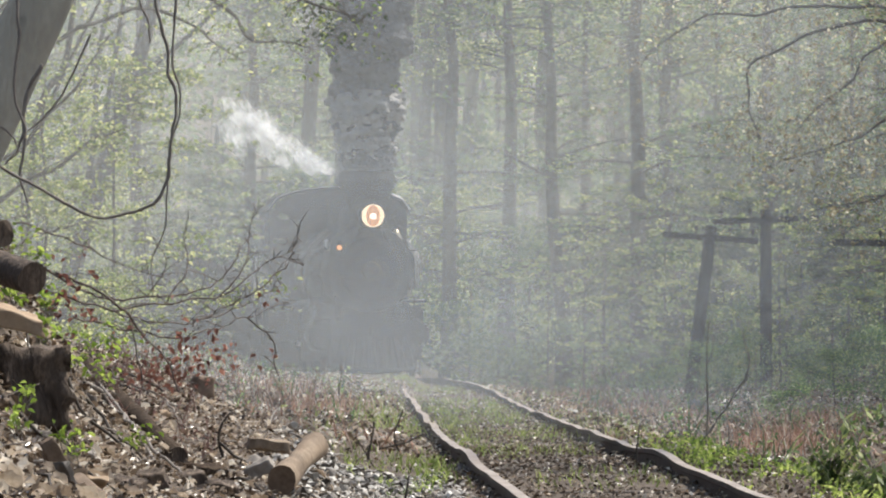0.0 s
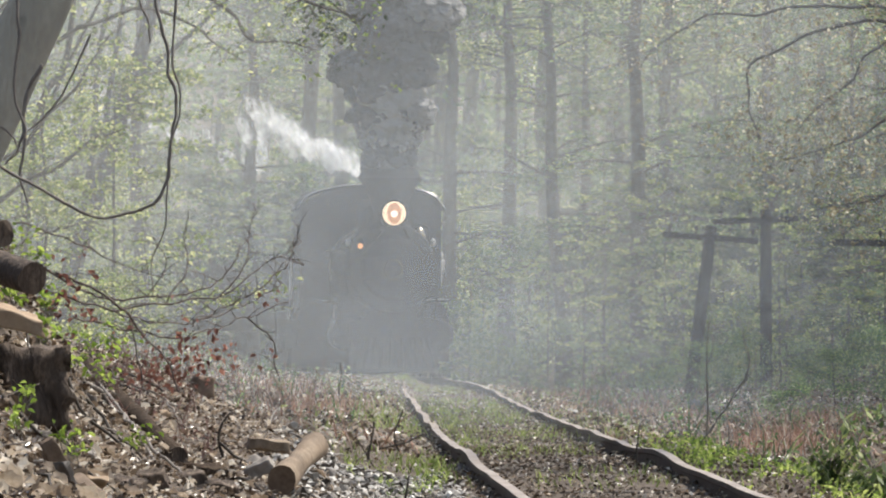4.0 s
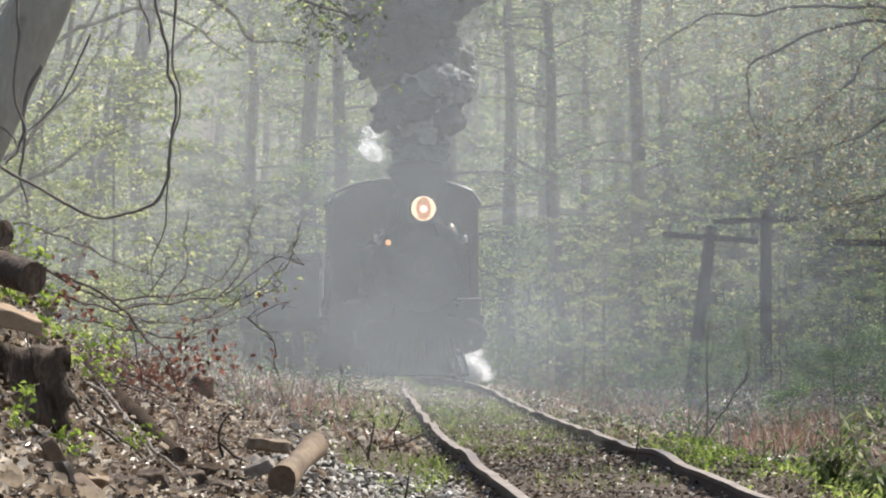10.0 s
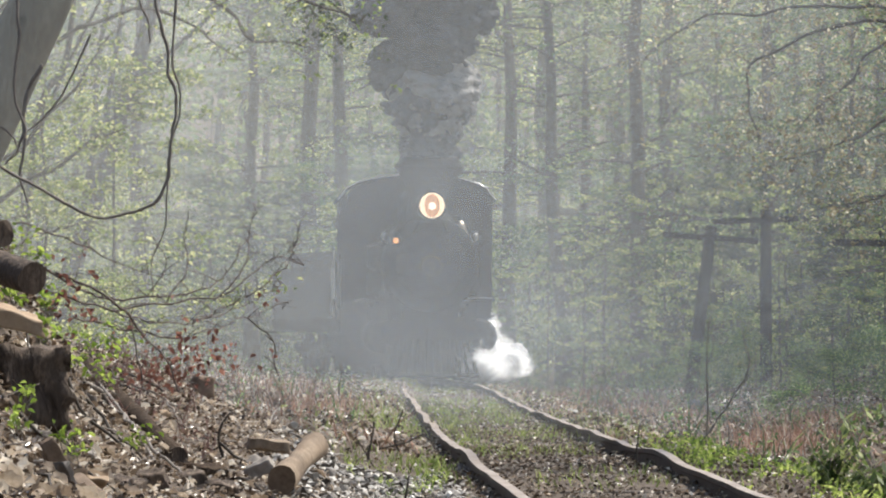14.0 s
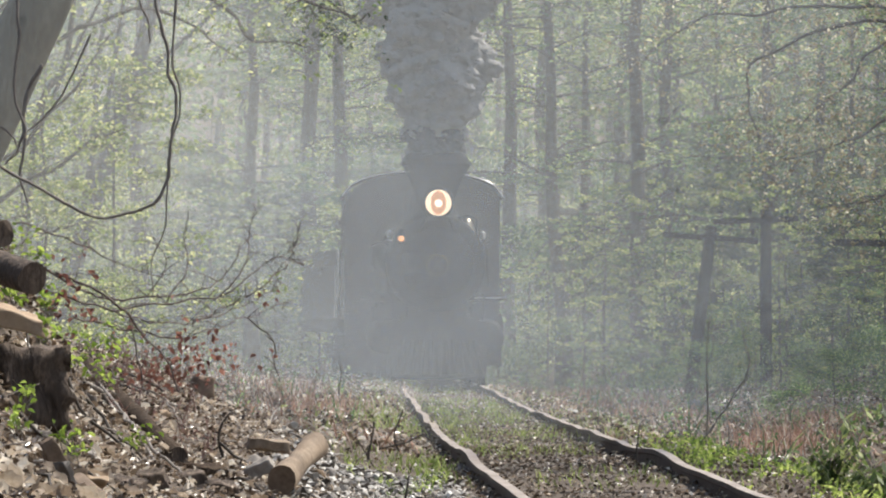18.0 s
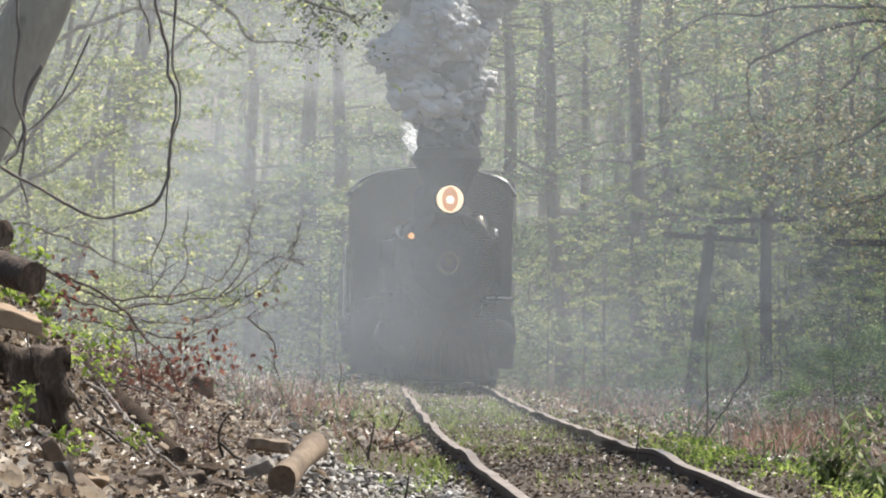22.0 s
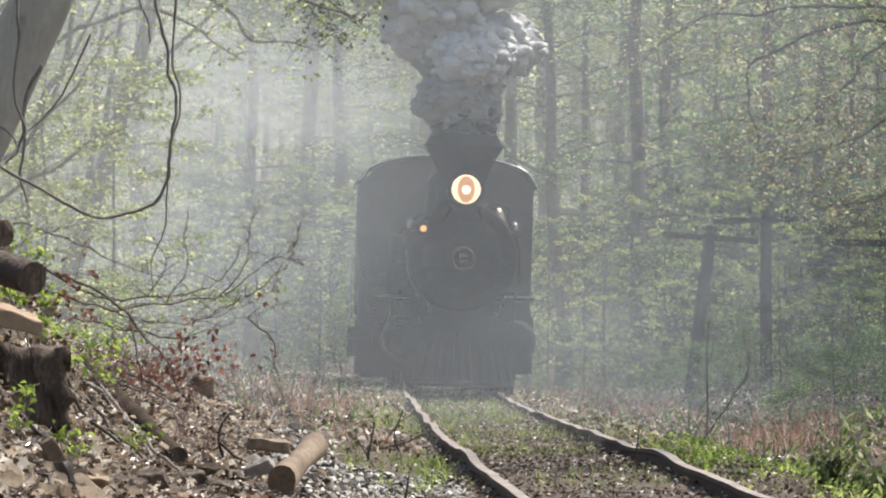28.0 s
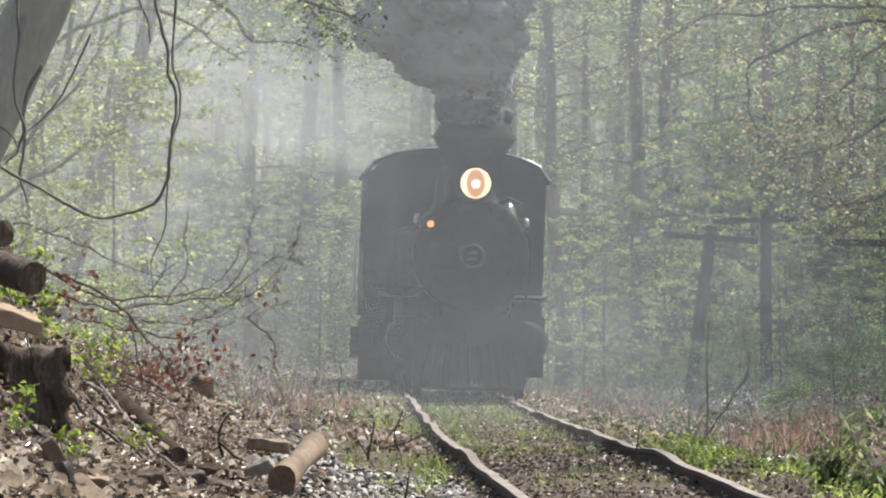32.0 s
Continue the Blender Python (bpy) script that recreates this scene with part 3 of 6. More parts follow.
    for side in (-1, 1):
        bm = bmesh.new()
        box(bm, side * 1.38, 6.55, 1.82, 0.05, 1.9, 1.0, 0.01)
        box(bm, side * 1.38, 6.55, 3.24, 0.05, 1.9, 0.26, 0.01)
        for y in (5.66, 6.5, 7.44):
            box(bm, side * 1.38, y, 2.72, 0.05, 0.12, 0.86, 0.01)
        part("side_wall", bm, BLACK, cab)
        bm = bmesh.new()
        box(bm, side * 1.25, 5.6, 2.31, 0.3, 0.05, 2.02, 0.008)
        box(bm, side * 0.93, 5.6, 1.75, 0.36, 0.05, 0.9, 0.008)
        box(bm, side * 0.7, 5.6, 3.25, 0.82, 0.05, 0.36, 0.008)
        part("front_wall", bm, BLACK, cab)
        bm = bmesh.new()
        box(bm, side * 1.0, 5.6, 2.66, 0.3, 0.012, 0.84)
        part("front_window", bm, GLASS_DARK, cab, "dark glass pane")
        bm = bmesh.new()
        box(bm, side * 1.2, 7.3, 0.95, 0.3, 0.3, 0.04, 0.01)
        box(bm, side * 1.2, 7.3, 0.6, 0.3, 0.3, 0.04, 0.01)
        box(bm, side * 1.34, 7.3, 0.95, 0.03, 0.3, 0.74, 0.01)
        part("cab_step", bm, SOOT, cab)
        bm = bmesh.new()
        rod(bm, (side * 1.46, 7.55, 1.5), (side * 1.46, 7.55, 2.4), 0.02)
        part("grab_iron", bm, STEEL, cab)
    bm = bmesh.new()
    box(bm, 0, 5.6, 3.3, 0.62, 0.05, 0.44, 0.008)
    part("front_wall", bm, BLACK, cab)
    bm = bmesh.new()
    n = 18
    prof = []
    for i in range(n + 1):
        u = -1 + 2 * i / n
        prof.append((1.46 * u, 3.32 + 0.46 * math.sqrt(max(0.0, 1 - (abs(u) ** 2.15)))))
    rows = []
    for y in (5.42, 7.75):
        rows.append([bm.verts.new((x, y, z)) for x, z in prof] + [bm.verts.new((x * 0.985, y, z - 0.05)) for x, z in reversed(prof)])
    m = len(rows[0])
    for i in range(m):
        bm.faces.new((rows[0][i], rows[0][(i + 1) % m], rows[1][(i + 1) % m], rows[1][i]))
    bm.faces.new(rows[0][::-1])
    bm.faces.new(rows[1])
    part("roof", bm, SOOT, cab, "arched sooty roof", True)
    # pale trim along the roof's front: its sunlit rim put into the colour
    bm = bmesh.new()
    pipe(bm, [(x * 0.995, 5.41, z + 0.004) for x, z in prof], 0.014, 6)
    part("roof_edge", bm, BRIGHT_EDGE, cab, "pale strip painted in for the sunlit edge of the roof")
    bm = bmesh.new()
    vs = [bm.verts.new((x * 0.95, 5.50, z - 0.055)) for x, z in prof] + [bm.verts.new((1.38, 5.50, 3.1)), bm.verts.new((-1.38, 5.50, 3.1))]
    bm.faces.new(vs)
    r = bmesh.ops.extrude_face_region(bm, geom=bm.faces[:])
    for v in r["geom"]:
        if isinstance(v, bmesh.types.BMVert):
            v.co.y += 0.04
    part("roof_front", bm, BLACK, cab)
    bm = bmesh.new()
    box(bm, 0, 6.6, 1.34, 2.7, 2.0, 0.08, 0.01)
    part("cab_floor", bm, SOOT, cab)
    for side in (-1, 1):
        bm = bmesh.new()
        box(bm, side * 0.98, 7.45, 2.4, 0.76, 0.05, 2.1, 0.01)
        part("back_wall", bm, BLACK, cab)
    bm = bmesh.new()
    box(bm, 0, 7.45, 3.2, 1.2, 0.05, 0.6, 0.01)
    part("back_header", bm, BLACK, cab)
    bm = bmesh.new()
    box(bm, 0, 5.75, 2.2, 1.7, 0.1, 1.7, 0.05)
    part("backhead", bm, SOOT, cab)
    turning = []
    for side in (-1, 1):
        for y in (2.25, 3.65, 5.05):
            turning.append((wheel(eng, "driving_wheel", side * 0.75, y, 0.62, 0.62, 12), 0.62, (side * 0.75, y, 0.62)))
        turning.append((wheel(eng, "pony_wheel", side * 0.75, 0.1, 0.38, 0.38, 9, 0.11), 0.38, (side * 0.75, 0.1, 0.38)))
    for y, r in ((0.1, 0.38), (2.25, 0.62), (3.65, 0.62), (5.05, 0.62)):
        bm = bmesh.new()
        rod(bm, (-0.75, y, r), (0.75, y, r), 0.07)
        part("axle", bm, SOOT, eng)
    return eng, turning


def make_tender():
    ten = thing("tender", label="black coal tender coupled behind the locomotive", category="tender")
    bm = bmesh.new()
    box(bm, 0, 3.2, 0.98, 2.7, 6.4, 0.24, 0.02)
    part("tender_frame", bm, SOOT, ten)
    bm = bmesh.new()
    box(bm, 0, 3.4, 1.6, 2.75, 5.8, 1.0, 0.06)
    part("water_tank", bm, BLACK, ten)
    for side in (-1, 1):
        bm = bmesh.new()
        box(bm, side * 1.33, 2.6, 2.25, 0.05, 4.0, 0.3, 0.01)
        part("coal_board", bm, BLACK, ten)
        bm = bmesh.new()
        rod(bm, (side * 1.44, 0.35, 1.15), (side * 1.44, 0.35, 2.1), 0.02)
        part("grab_iron", bm, STEEL, ten)
        bm = bmesh.new()
        box(bm, side * 1.3, 0.3, 0.5, 0.36, 0.3, 0.04, 0.01)
        box(bm, side * 1.3, 0.47, 0.72, 0.36, 0.04, 0.5, 0.01)
        part("tender_step", bm, SOOT, ten)
    bm = bmesh.new()
    box(bm, 0, 0.52, 0.52, 2.7, 0.05, 0.8, 0.01)
    part("front_apron", bm, SOOT, ten)
    rng = random.Random(8)
    h = Heap()
    for i in range(500):
        p = Vector((rng.uniform(-1.25, 1.25), rng.uniform(0.8, 4.4), 0))
        p.z = 2.1 + 0.35 * (1 - abs(p.x) / 1.3) * rng.uniform(0.6, 1)
        s = rng.uniform(0.06, 0.13)
        vs = [p + Vector((rng.uniform(-s, s), rng.uniform(-s, s), rng.uniform(-s, s))) for _ in range(5)]
        h.add(vs, ((0, 1, 2), (0, 2, 3), (0, 3, 4), (1, 2, 4), (2, 3, 4), (0, 1, 4)))
    part("coal", h.mesh("coal", SOOT), None, ten, "heaped black coal")
    turning = []
    for side in (-1, 1):
        for y in (1.0, 2.3, 4.3, 5.6):
            turning.append((wheel(ten, "tender_wheel", side * 0.75, y, 0.42, 0.42, 8, 0.11), 0.42, (side * 0.75, y, 0.42)))
        for y in (1.65, 4.95):
            bm = bmesh.new()
            box(bm, side * 0.95, y, 0.55, 0.1, 1.9, 0.22, 0.03)
            part("truck_frame", bm, SOOT, ten)
    for y in (1.0, 2.3, 4.3, 5.6):
        bm = bmesh.new()
        rod(bm, (-0.95, y, 0.42), (0.95, y, 0.42), 0.06)
        part("axle", bm, SOOT, ten)
    return ten, turning


# time, x and y of the engine's front, turn and lean in degrees
RUN = [(0, -1.346, 102.0, 8.0, 0.0), (3, -1.023, 100.2, 5.8, 0.0), (6, -0.691, 98.4, 4.7, 0.0), (9, -0.388, 95.9, 4.2, 0.0), (11, -0.321, 94.4, 3.6, 0.0), (13, -0.228, 93.2, 3.2, 0.0),
       (16, -0.146, 91.4, 3.0, 0.2), (19, -0.06, 89.7, 3.0, 0.4), (21, 0.028, 88.3, 3.0, 0.7), (23, 0.112, 86.6, 3.0, 1.0), (25.5, 0.21, 83.6, 3.0, 1.4), (28, 0.26, 80.7, 2.9, 1.7), (30, 0.303, 78.8, 2.8, 2.0), (32, 0.356, 77.0, 2.8, 2.2)]


def run_at(t):
    return [float(np.interp(t, [r[0] for r in RUN], [r[k] for r in RUN])) for k in (1, 2, 3, 4)]


engine, engine_wheels = make_engine()
tender, tender_wheels = make_tender()


# ---- smoke and steam ----
def billow(name, mat, seed, subdiv=4, smooth=True, fine=60):
    """A cauliflower puff of radius about one."""
    bm = bmesh.new()
    bmesh.ops.create_icosphere(bm, subdivisions=subdiv, radius=1.0)
    rng = random.Random(seed * 13)
    lobes = []
    for count, dist, r0, r1 in ((16, 0.50, 0.30, 0.42), (46, 0.74, 0.14, 0.25), (fine, 0.86, 0.07, 0.15)):
        for _ in range(count):
            c = Vector((rng.gauss(0, 1), rng.gauss(0, 1), rng.gauss(0, 1))).normalized()
            lobes.append((c * dist * rng.uniform(0.9, 1.08), rng.uniform(r0, r1)))
    for v in bm.verts:
        d = v.co.normalized()
        k = 0.66
        for c, r in lobes:
            along = c.dot(d)
            if along > 0:
                gap = r * r - (c.length_squared - along * along)
                if gap > 0:
                    k = max(k, along + gap ** 0.5)
        v.co = d * k
    top = max(v.co.length for v in bm.verts)
    for v in bm.verts:
        v.co /= top
    return finish(name, bm, mat, smooth)


def veil_disc(name, mat, bulge=0.25, n=14, m=40):
    v, f = [(0, 0, 0)], []
    for i in range(1, n + 1):
        r = i / n
        for k in range(m):
            c = 2 * math.pi * k / m
            v.append((r * math.cos(c), bulge * r * r, r * math.sin(c)))
    for k in range(m):
        f.append((0, 1 + k, 1 + (k + 1) % m))
    for i in range(n - 1):
        for k in range(m):
            f.append((1 + i * m + k, 1 + (i + 1) * m + k, 1 + (i + 1) * m + (k + 1) % m, 1 + i * m + (k + 1) % m))
    return raw(name, v, f, mat, True)


# dark grey for early sooty smoke, and for shade painted into the plume's neck
DARK_SMOKE = smoke_surface("sooty_and_shaded_smoke", (0.075, 0.075, 0.08), (0.14, 0.14, 0.145))
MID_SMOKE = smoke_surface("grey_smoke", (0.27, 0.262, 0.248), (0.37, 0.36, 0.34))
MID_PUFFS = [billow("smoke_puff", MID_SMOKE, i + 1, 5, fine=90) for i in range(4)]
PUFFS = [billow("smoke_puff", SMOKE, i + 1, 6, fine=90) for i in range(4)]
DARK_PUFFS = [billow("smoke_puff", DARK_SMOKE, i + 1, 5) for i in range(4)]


def carried_cloud(name, label, category, dx, dy, dz):
    ob = thing(name, label=label, category=category)
    rows = []
    for t, x, y, turn, lean in RUN:
        m = pose(x, y, 0, 0, lean, turn)
        p = m @ Vector((dx, dy, dz))
        rows.append((t, pose(p.x, p.y, p.z)))
    MOVES.append((ob, rows))
    return ob


MOVES = []
plume = carried_cloud("smoke_plume", "thick grey coal smoke rolling up from the stack", "smoke", 0, 0.95, 3.98)


def sway(t):
    """How the smoke leans with the air, metres sideways per metre of rise."""
    return float(np.interp(t, [0, 6, 9, 13, 18, 20.5, 23, 26, 28, 29.5, 32], [0.02, 0.0, -0.04, -0.02, 0.03, -0.1, -0.19, -0.14, -0.06, -0.16, -0.2]))


def make_plume():
    """Rolling smoke: each puff waits inside the engine, leaves through the stack and climbs, drifting outwards."""
    # the three lowest cores are darker: shade at the neck put into their colour
    for k, (h, r) in enumerate(((-0.12, 0.56), (0.05, 0.6), (0.22, 0.62), (0.45, 0.65), (0.8, 0.74), (1.2, 0.84))):
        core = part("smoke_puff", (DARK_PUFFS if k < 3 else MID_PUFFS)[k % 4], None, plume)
        core.scale = (r, r, r * 0.8)
        MOVES.append((core, [(2.0 * i, pose(0.03 * math.sin(i * 1.7 + k), 0, h + 0.05 * math.sin(i * 2.3 + k), 9 * math.sin(i * 1.3), 9 * math.sin(i * 0.9), 40 * i)) for i in range(17)]))
    rng = random.Random(12)
    t = -4.0
    k = 0
    while t < 31.9:
        big = k % 2 == 0
        r = rng.uniform(0.84, 0.96) if big else rng.uniform(0.58, 0.7)
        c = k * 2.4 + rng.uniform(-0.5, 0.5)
        # small right-hand puffs get lighter grey early on, painting in the sunlit rim
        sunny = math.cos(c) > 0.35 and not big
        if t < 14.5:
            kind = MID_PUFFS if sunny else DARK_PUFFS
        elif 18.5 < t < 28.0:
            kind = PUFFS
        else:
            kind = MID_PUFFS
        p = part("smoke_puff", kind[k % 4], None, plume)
        wide = float(np.interp(t, [-2, 0, 2, 5, 8, 12, 17, 25, 28, 32], [0.4, 0.5, 0.8, 1.0, 1.25, 1.15, 0.95, 1.1, 1.4, 1.65]))
        spread = (0.46 if big else 0.7) * wide
        r *= 0.72 + 0.28 * wide
        p.scale = (r, r, r * 0.74)
        sx, sy = spread * math.cos(c), spread * math.sin(c) * 0.8
        lean = sway(max(0, t))
        spin = [rng.uniform(-14, 14), rng.uniform(-14, 14), rng.uniform(-30, 30)]
        base = [rng.uniform(-16, 16), rng.uniform(-16, 16), rng.uniform(0, 360)]
        rows = []

        def at(age):
            h = (0.88 if big else 0.5) + 1.65 * age ** 0.95
            o = min(2.0, (0.18 if big else 0.3) + 0.85 * age ** 0.8)
            a = min(age, 3.0)
            return pose(sx * o + lean * h, sy * o, h, *[base[i] + spin[i] * a * 0.5 for i in range(3)])

        hidden = pose(0, 5.77, -1.95 + 0.04 * (k % 8), *base)
        t = round(t * FPS) / FPS
        if t > 0.06:
            rows.append((0.0, hidden))
            rows.append((t - 1 / FPS, hidden))
        else:
            rows.append((0.0, at(max(0.0, -t))))
        for g in (0.0, 0.4, 1.0, 1.8, 2.8, 4.0, 6.0, 10.0):
            if 0.05 < t + g < 32:
                rows.append((t + g, at(g)))
        rows.append((32.0, at(max(0.0, 32 - t))))
        MOVES.append((p, rows))
        t += 0.18 if t < 14.5 else 0.15
        k += 1


make_plume()


def make_smoke_wisps():
    """Thin torn smoke round the thick column."""
    mesh = veil_disc("smoke_wisp", vapour("thin_smoke", (0.6, 0.6, 0.6), 0.5, 2.0, 0.55, 0.32, 0.66), 0.3)
    rng = random.Random(8)
    for k in range(22):
        t = round((-2.0 + k * 1.55) * FPS) / FPS
        p = part("smoke_wisp", mesh, None, plume)
        r = rng.uniform(0.7, 1.1)
        p.scale = (r, 1.0, r * 1.2)
        side = 1 if k % 3 else -1
        hidden = pose(0, 5.77, -1.9 + 0.03 * (k % 8), 90, 0, 0)

        def at(age):
            h = 0.8 + 1.3 * age
            return pose(side * (0.25 + 0.38 * min(age, 3)) + sway(max(0, t)) * h, 0.5, h, 0, 20 * age if age < 4 else 80, 0)

        rows = [(0.0, hidden), (t - 1 / FPS, hidden)] if t > 0.1 else [(0.0, at(max(0.0, -t)))]
        for g in (0.0, 0.6, 1.4, 2.4, 3.6, 5.0):
            if 0.05 < t + g < 31.9:
                rows.append((t + g, at(g)))
        rows.append((32.0, at(max(0.0, 32 - t))))
        MOVES.append((p, rows))


make_smoke_wisps()
STEAM_SOLID = leaf_surface("dense_steam", [(0.0, (0.9, 0.9, 0.9)), (1.0, (0.97, 0.97, 0.97))], 0.75, 1.0)
JETS = [billow("steam_puff", STEAM_SOLID, i + 11, 4) for i in range(3)]
WISP = veil_disc("steam_wisp", STEAM_THIN)
DENSE_WISP = veil_disc("steam_wisp", vapour("thick_steam", (0.98, 0.98, 0.98), 0.95, 3.0, 0.6, 0.25, 0.52))


def make_jet(name, label, origin, when, path, step, size, seed, mesh_list, spread, stretch=1.0, slant=0.0):
    """Steam let off at a place on the engine between two times; each puff rides the path, then trails off behind the train."""
    jet = carried_cloud(name, label, "steam", *origin)
    rng = random.Random(seed)
    life = path[-1][0]
    t = when[0]
    while t < when[1]:
        r = rng.uniform(*size)
        p = part(mesh_list[0].name.split(".")[0], mesh_list[rng.randrange(len(mesh_list))], None, jet)
        p.scale = (r * stretch, r, r * rng.uniform(0.75, 1.0))
        j = Vector((rng.uniform(-1, 1), rng.uniform(-1, 1), rng.uniform(-1, 1))) * spread
        turn = slant + rng.uniform(-18, 18)
        rows = []
        home = pose(*path[0][1], 38, turn, 0)

        def at(age):
            c = [float(np.interp(age, [q[0] for q in path], [q[1][i] for q in path])) for i in range(3)]
            k = min(1.0, age / 1.5)
            return pose(c[0] + j.x * k, c[1] + j.y * k, c[2] + j.z * k, 38, turn + 12 * min(age, 4), 0)

        if t > 0.05:
            rows.append((0.0, home))
            if t > 0.3:
                rows.append((t - 0.1, home))
        else:
            rows.append((0.0, at(-t)))
        for age, _ in path[1:]:
            if 0.05 < t + age < 31.95:
                rows.append((t + age, at(age)))
        rows.append((32.0, at(32 - t)))
        MOVES.append((p, rows))
        t += step


# safety valve, beside the stack
make_jet("valve_steam", "white steam blowing from the safety valve and drifting off", (-0.25, 4.4, 3.1), (-2.4, 6.0), [(0, (0.2, 0, -0.9)), (0.03, (-0.15, 0.3, 0.98)), (0.7, (-0.75, 0.4, 1.2)), (1.4, (-1.45, 0.6, 1.6)), (2.0, (-2.0, 1.0, 2.0)), (2.5, (-2.9, 24, 2.2)), (4.5, (-9, 45, 4.0)), (6.0, (-22, 60, 9.0))], 0.12, (0.24, 0.42), 3, [WISP], 0.26, 1.4, 30)
SHORT = [(0, (0.2, 0, -0.5)), (0.03, (-0.25, 0.3, 0.95)), (0.5, (-0.42, 0.15, 1.05)), (0.9, (-0.5, 0.4, 1.3)), (1.3, (0.3, 2.2, 2.2)), (6.0, (0.5, 10, 6.5))]
make_jet("valve_steam", "short burst of white steam beside the stack", (-0.25, 4.4, 3.1), (7.6, 9.7), SHORT, 0.1, (0.2, 0.34), 5, [WISP], 0.1)
make_jet("valve_steam", "short burst of white steam beside the stack", (0.04, 4.4, 3.0), (19.6, 22.6), SHORT, 0.11, (0.14, 0.24), 6, [WISP], 0.07)
# cylinder cocks
SPOUT = [(0, (-0.9, -0.5, 0.4)), (0.06, (-0.12, -1.2, -0.25)), (0.35, (-0.1, -1.6, -0.54)), (0.7, (0.1, -1.5, -0.58)), (1.05, (0.38, -1.0, -0.5)), (1.4, (0.62, -0.4, -0.36)), (1.7, (0.3, 2.2, -0.2)), (2.1, (-0.6, 4.0, 0.1)), (6.0, (-1.2, 6.0, 0.3))]
make_jet("cylinder_steam", "dense white steam billowing from the open cylinder cocks", (0.9, 1.5, 0.74), (9.2, 14.6), SPOUT, 0.1, (0.13, 0.25), 7, JETS, 0.15)
make_jet("cylinder_steam", "white steam trailing from the open cylinder cocks", (0.9, 1.3, 0.74), (9.2, 14.8), SPOUT, 0.085, (0.3, 0.46), 8, [DENSE_WISP], 0.17)

RISING = [(0, (-0.9, -0.5, 0.4)), (0.06, (0.1, 0.2, -0.3)), (0.5, (0.2, 0.1, -0.1)), (0.9, (0.24, 0.1, 0.15)), (1.2, (0.3, 0.3, 0.3)), (1.5, (-0.1, 2.5, 0.2)), (2.0, (-0.7, 4.0, 0.3)), (6.0, (-1.2, 6.0, 0.4))]
make_jet("cylinder_steam", "white steam rising beside the engine from the cylinder cocks", (0.9, 1.4, 0.74), (9.8, 14.6), RISING, 0.12, (0.15, 0.24), 9, [DENSE_WISP], 0.1)


# thin smoke that drifts down behind the stack's left
def make_drift():
    mesh = veil_disc("drifting_smoke", DRIFT, 0.15)
    for k, (dx, dy, dz, sx, sz) in enumerate(((0, 0, 0, 2.6, 1.5), (-1.3, 2.5, 0.2, 2.4, 1.3))):
        ob = tagged(new("drifting_smoke", mesh), "thin grey smoke drifting off behind the stack", "smoke", "drifting smoke", "stuff")
        ob.scale = (sx, 1.0, sz)
        MOVES.append((ob, [(t, pose(x + dx, y + dy, z + dz, 0, r, 0)) for t, x, y, z, r in ((0, -0.6, 98, 12.5, 0), (14, -0.6, 98, 10.5, 4), (19, -1.0, 97, 7.6, 8), (23, -1.9, 96, 5.7, 10), (28, -2.1, 95, 5.2, 12), (32, -2.0, 94, 4.9, 14))]))


make_drift()


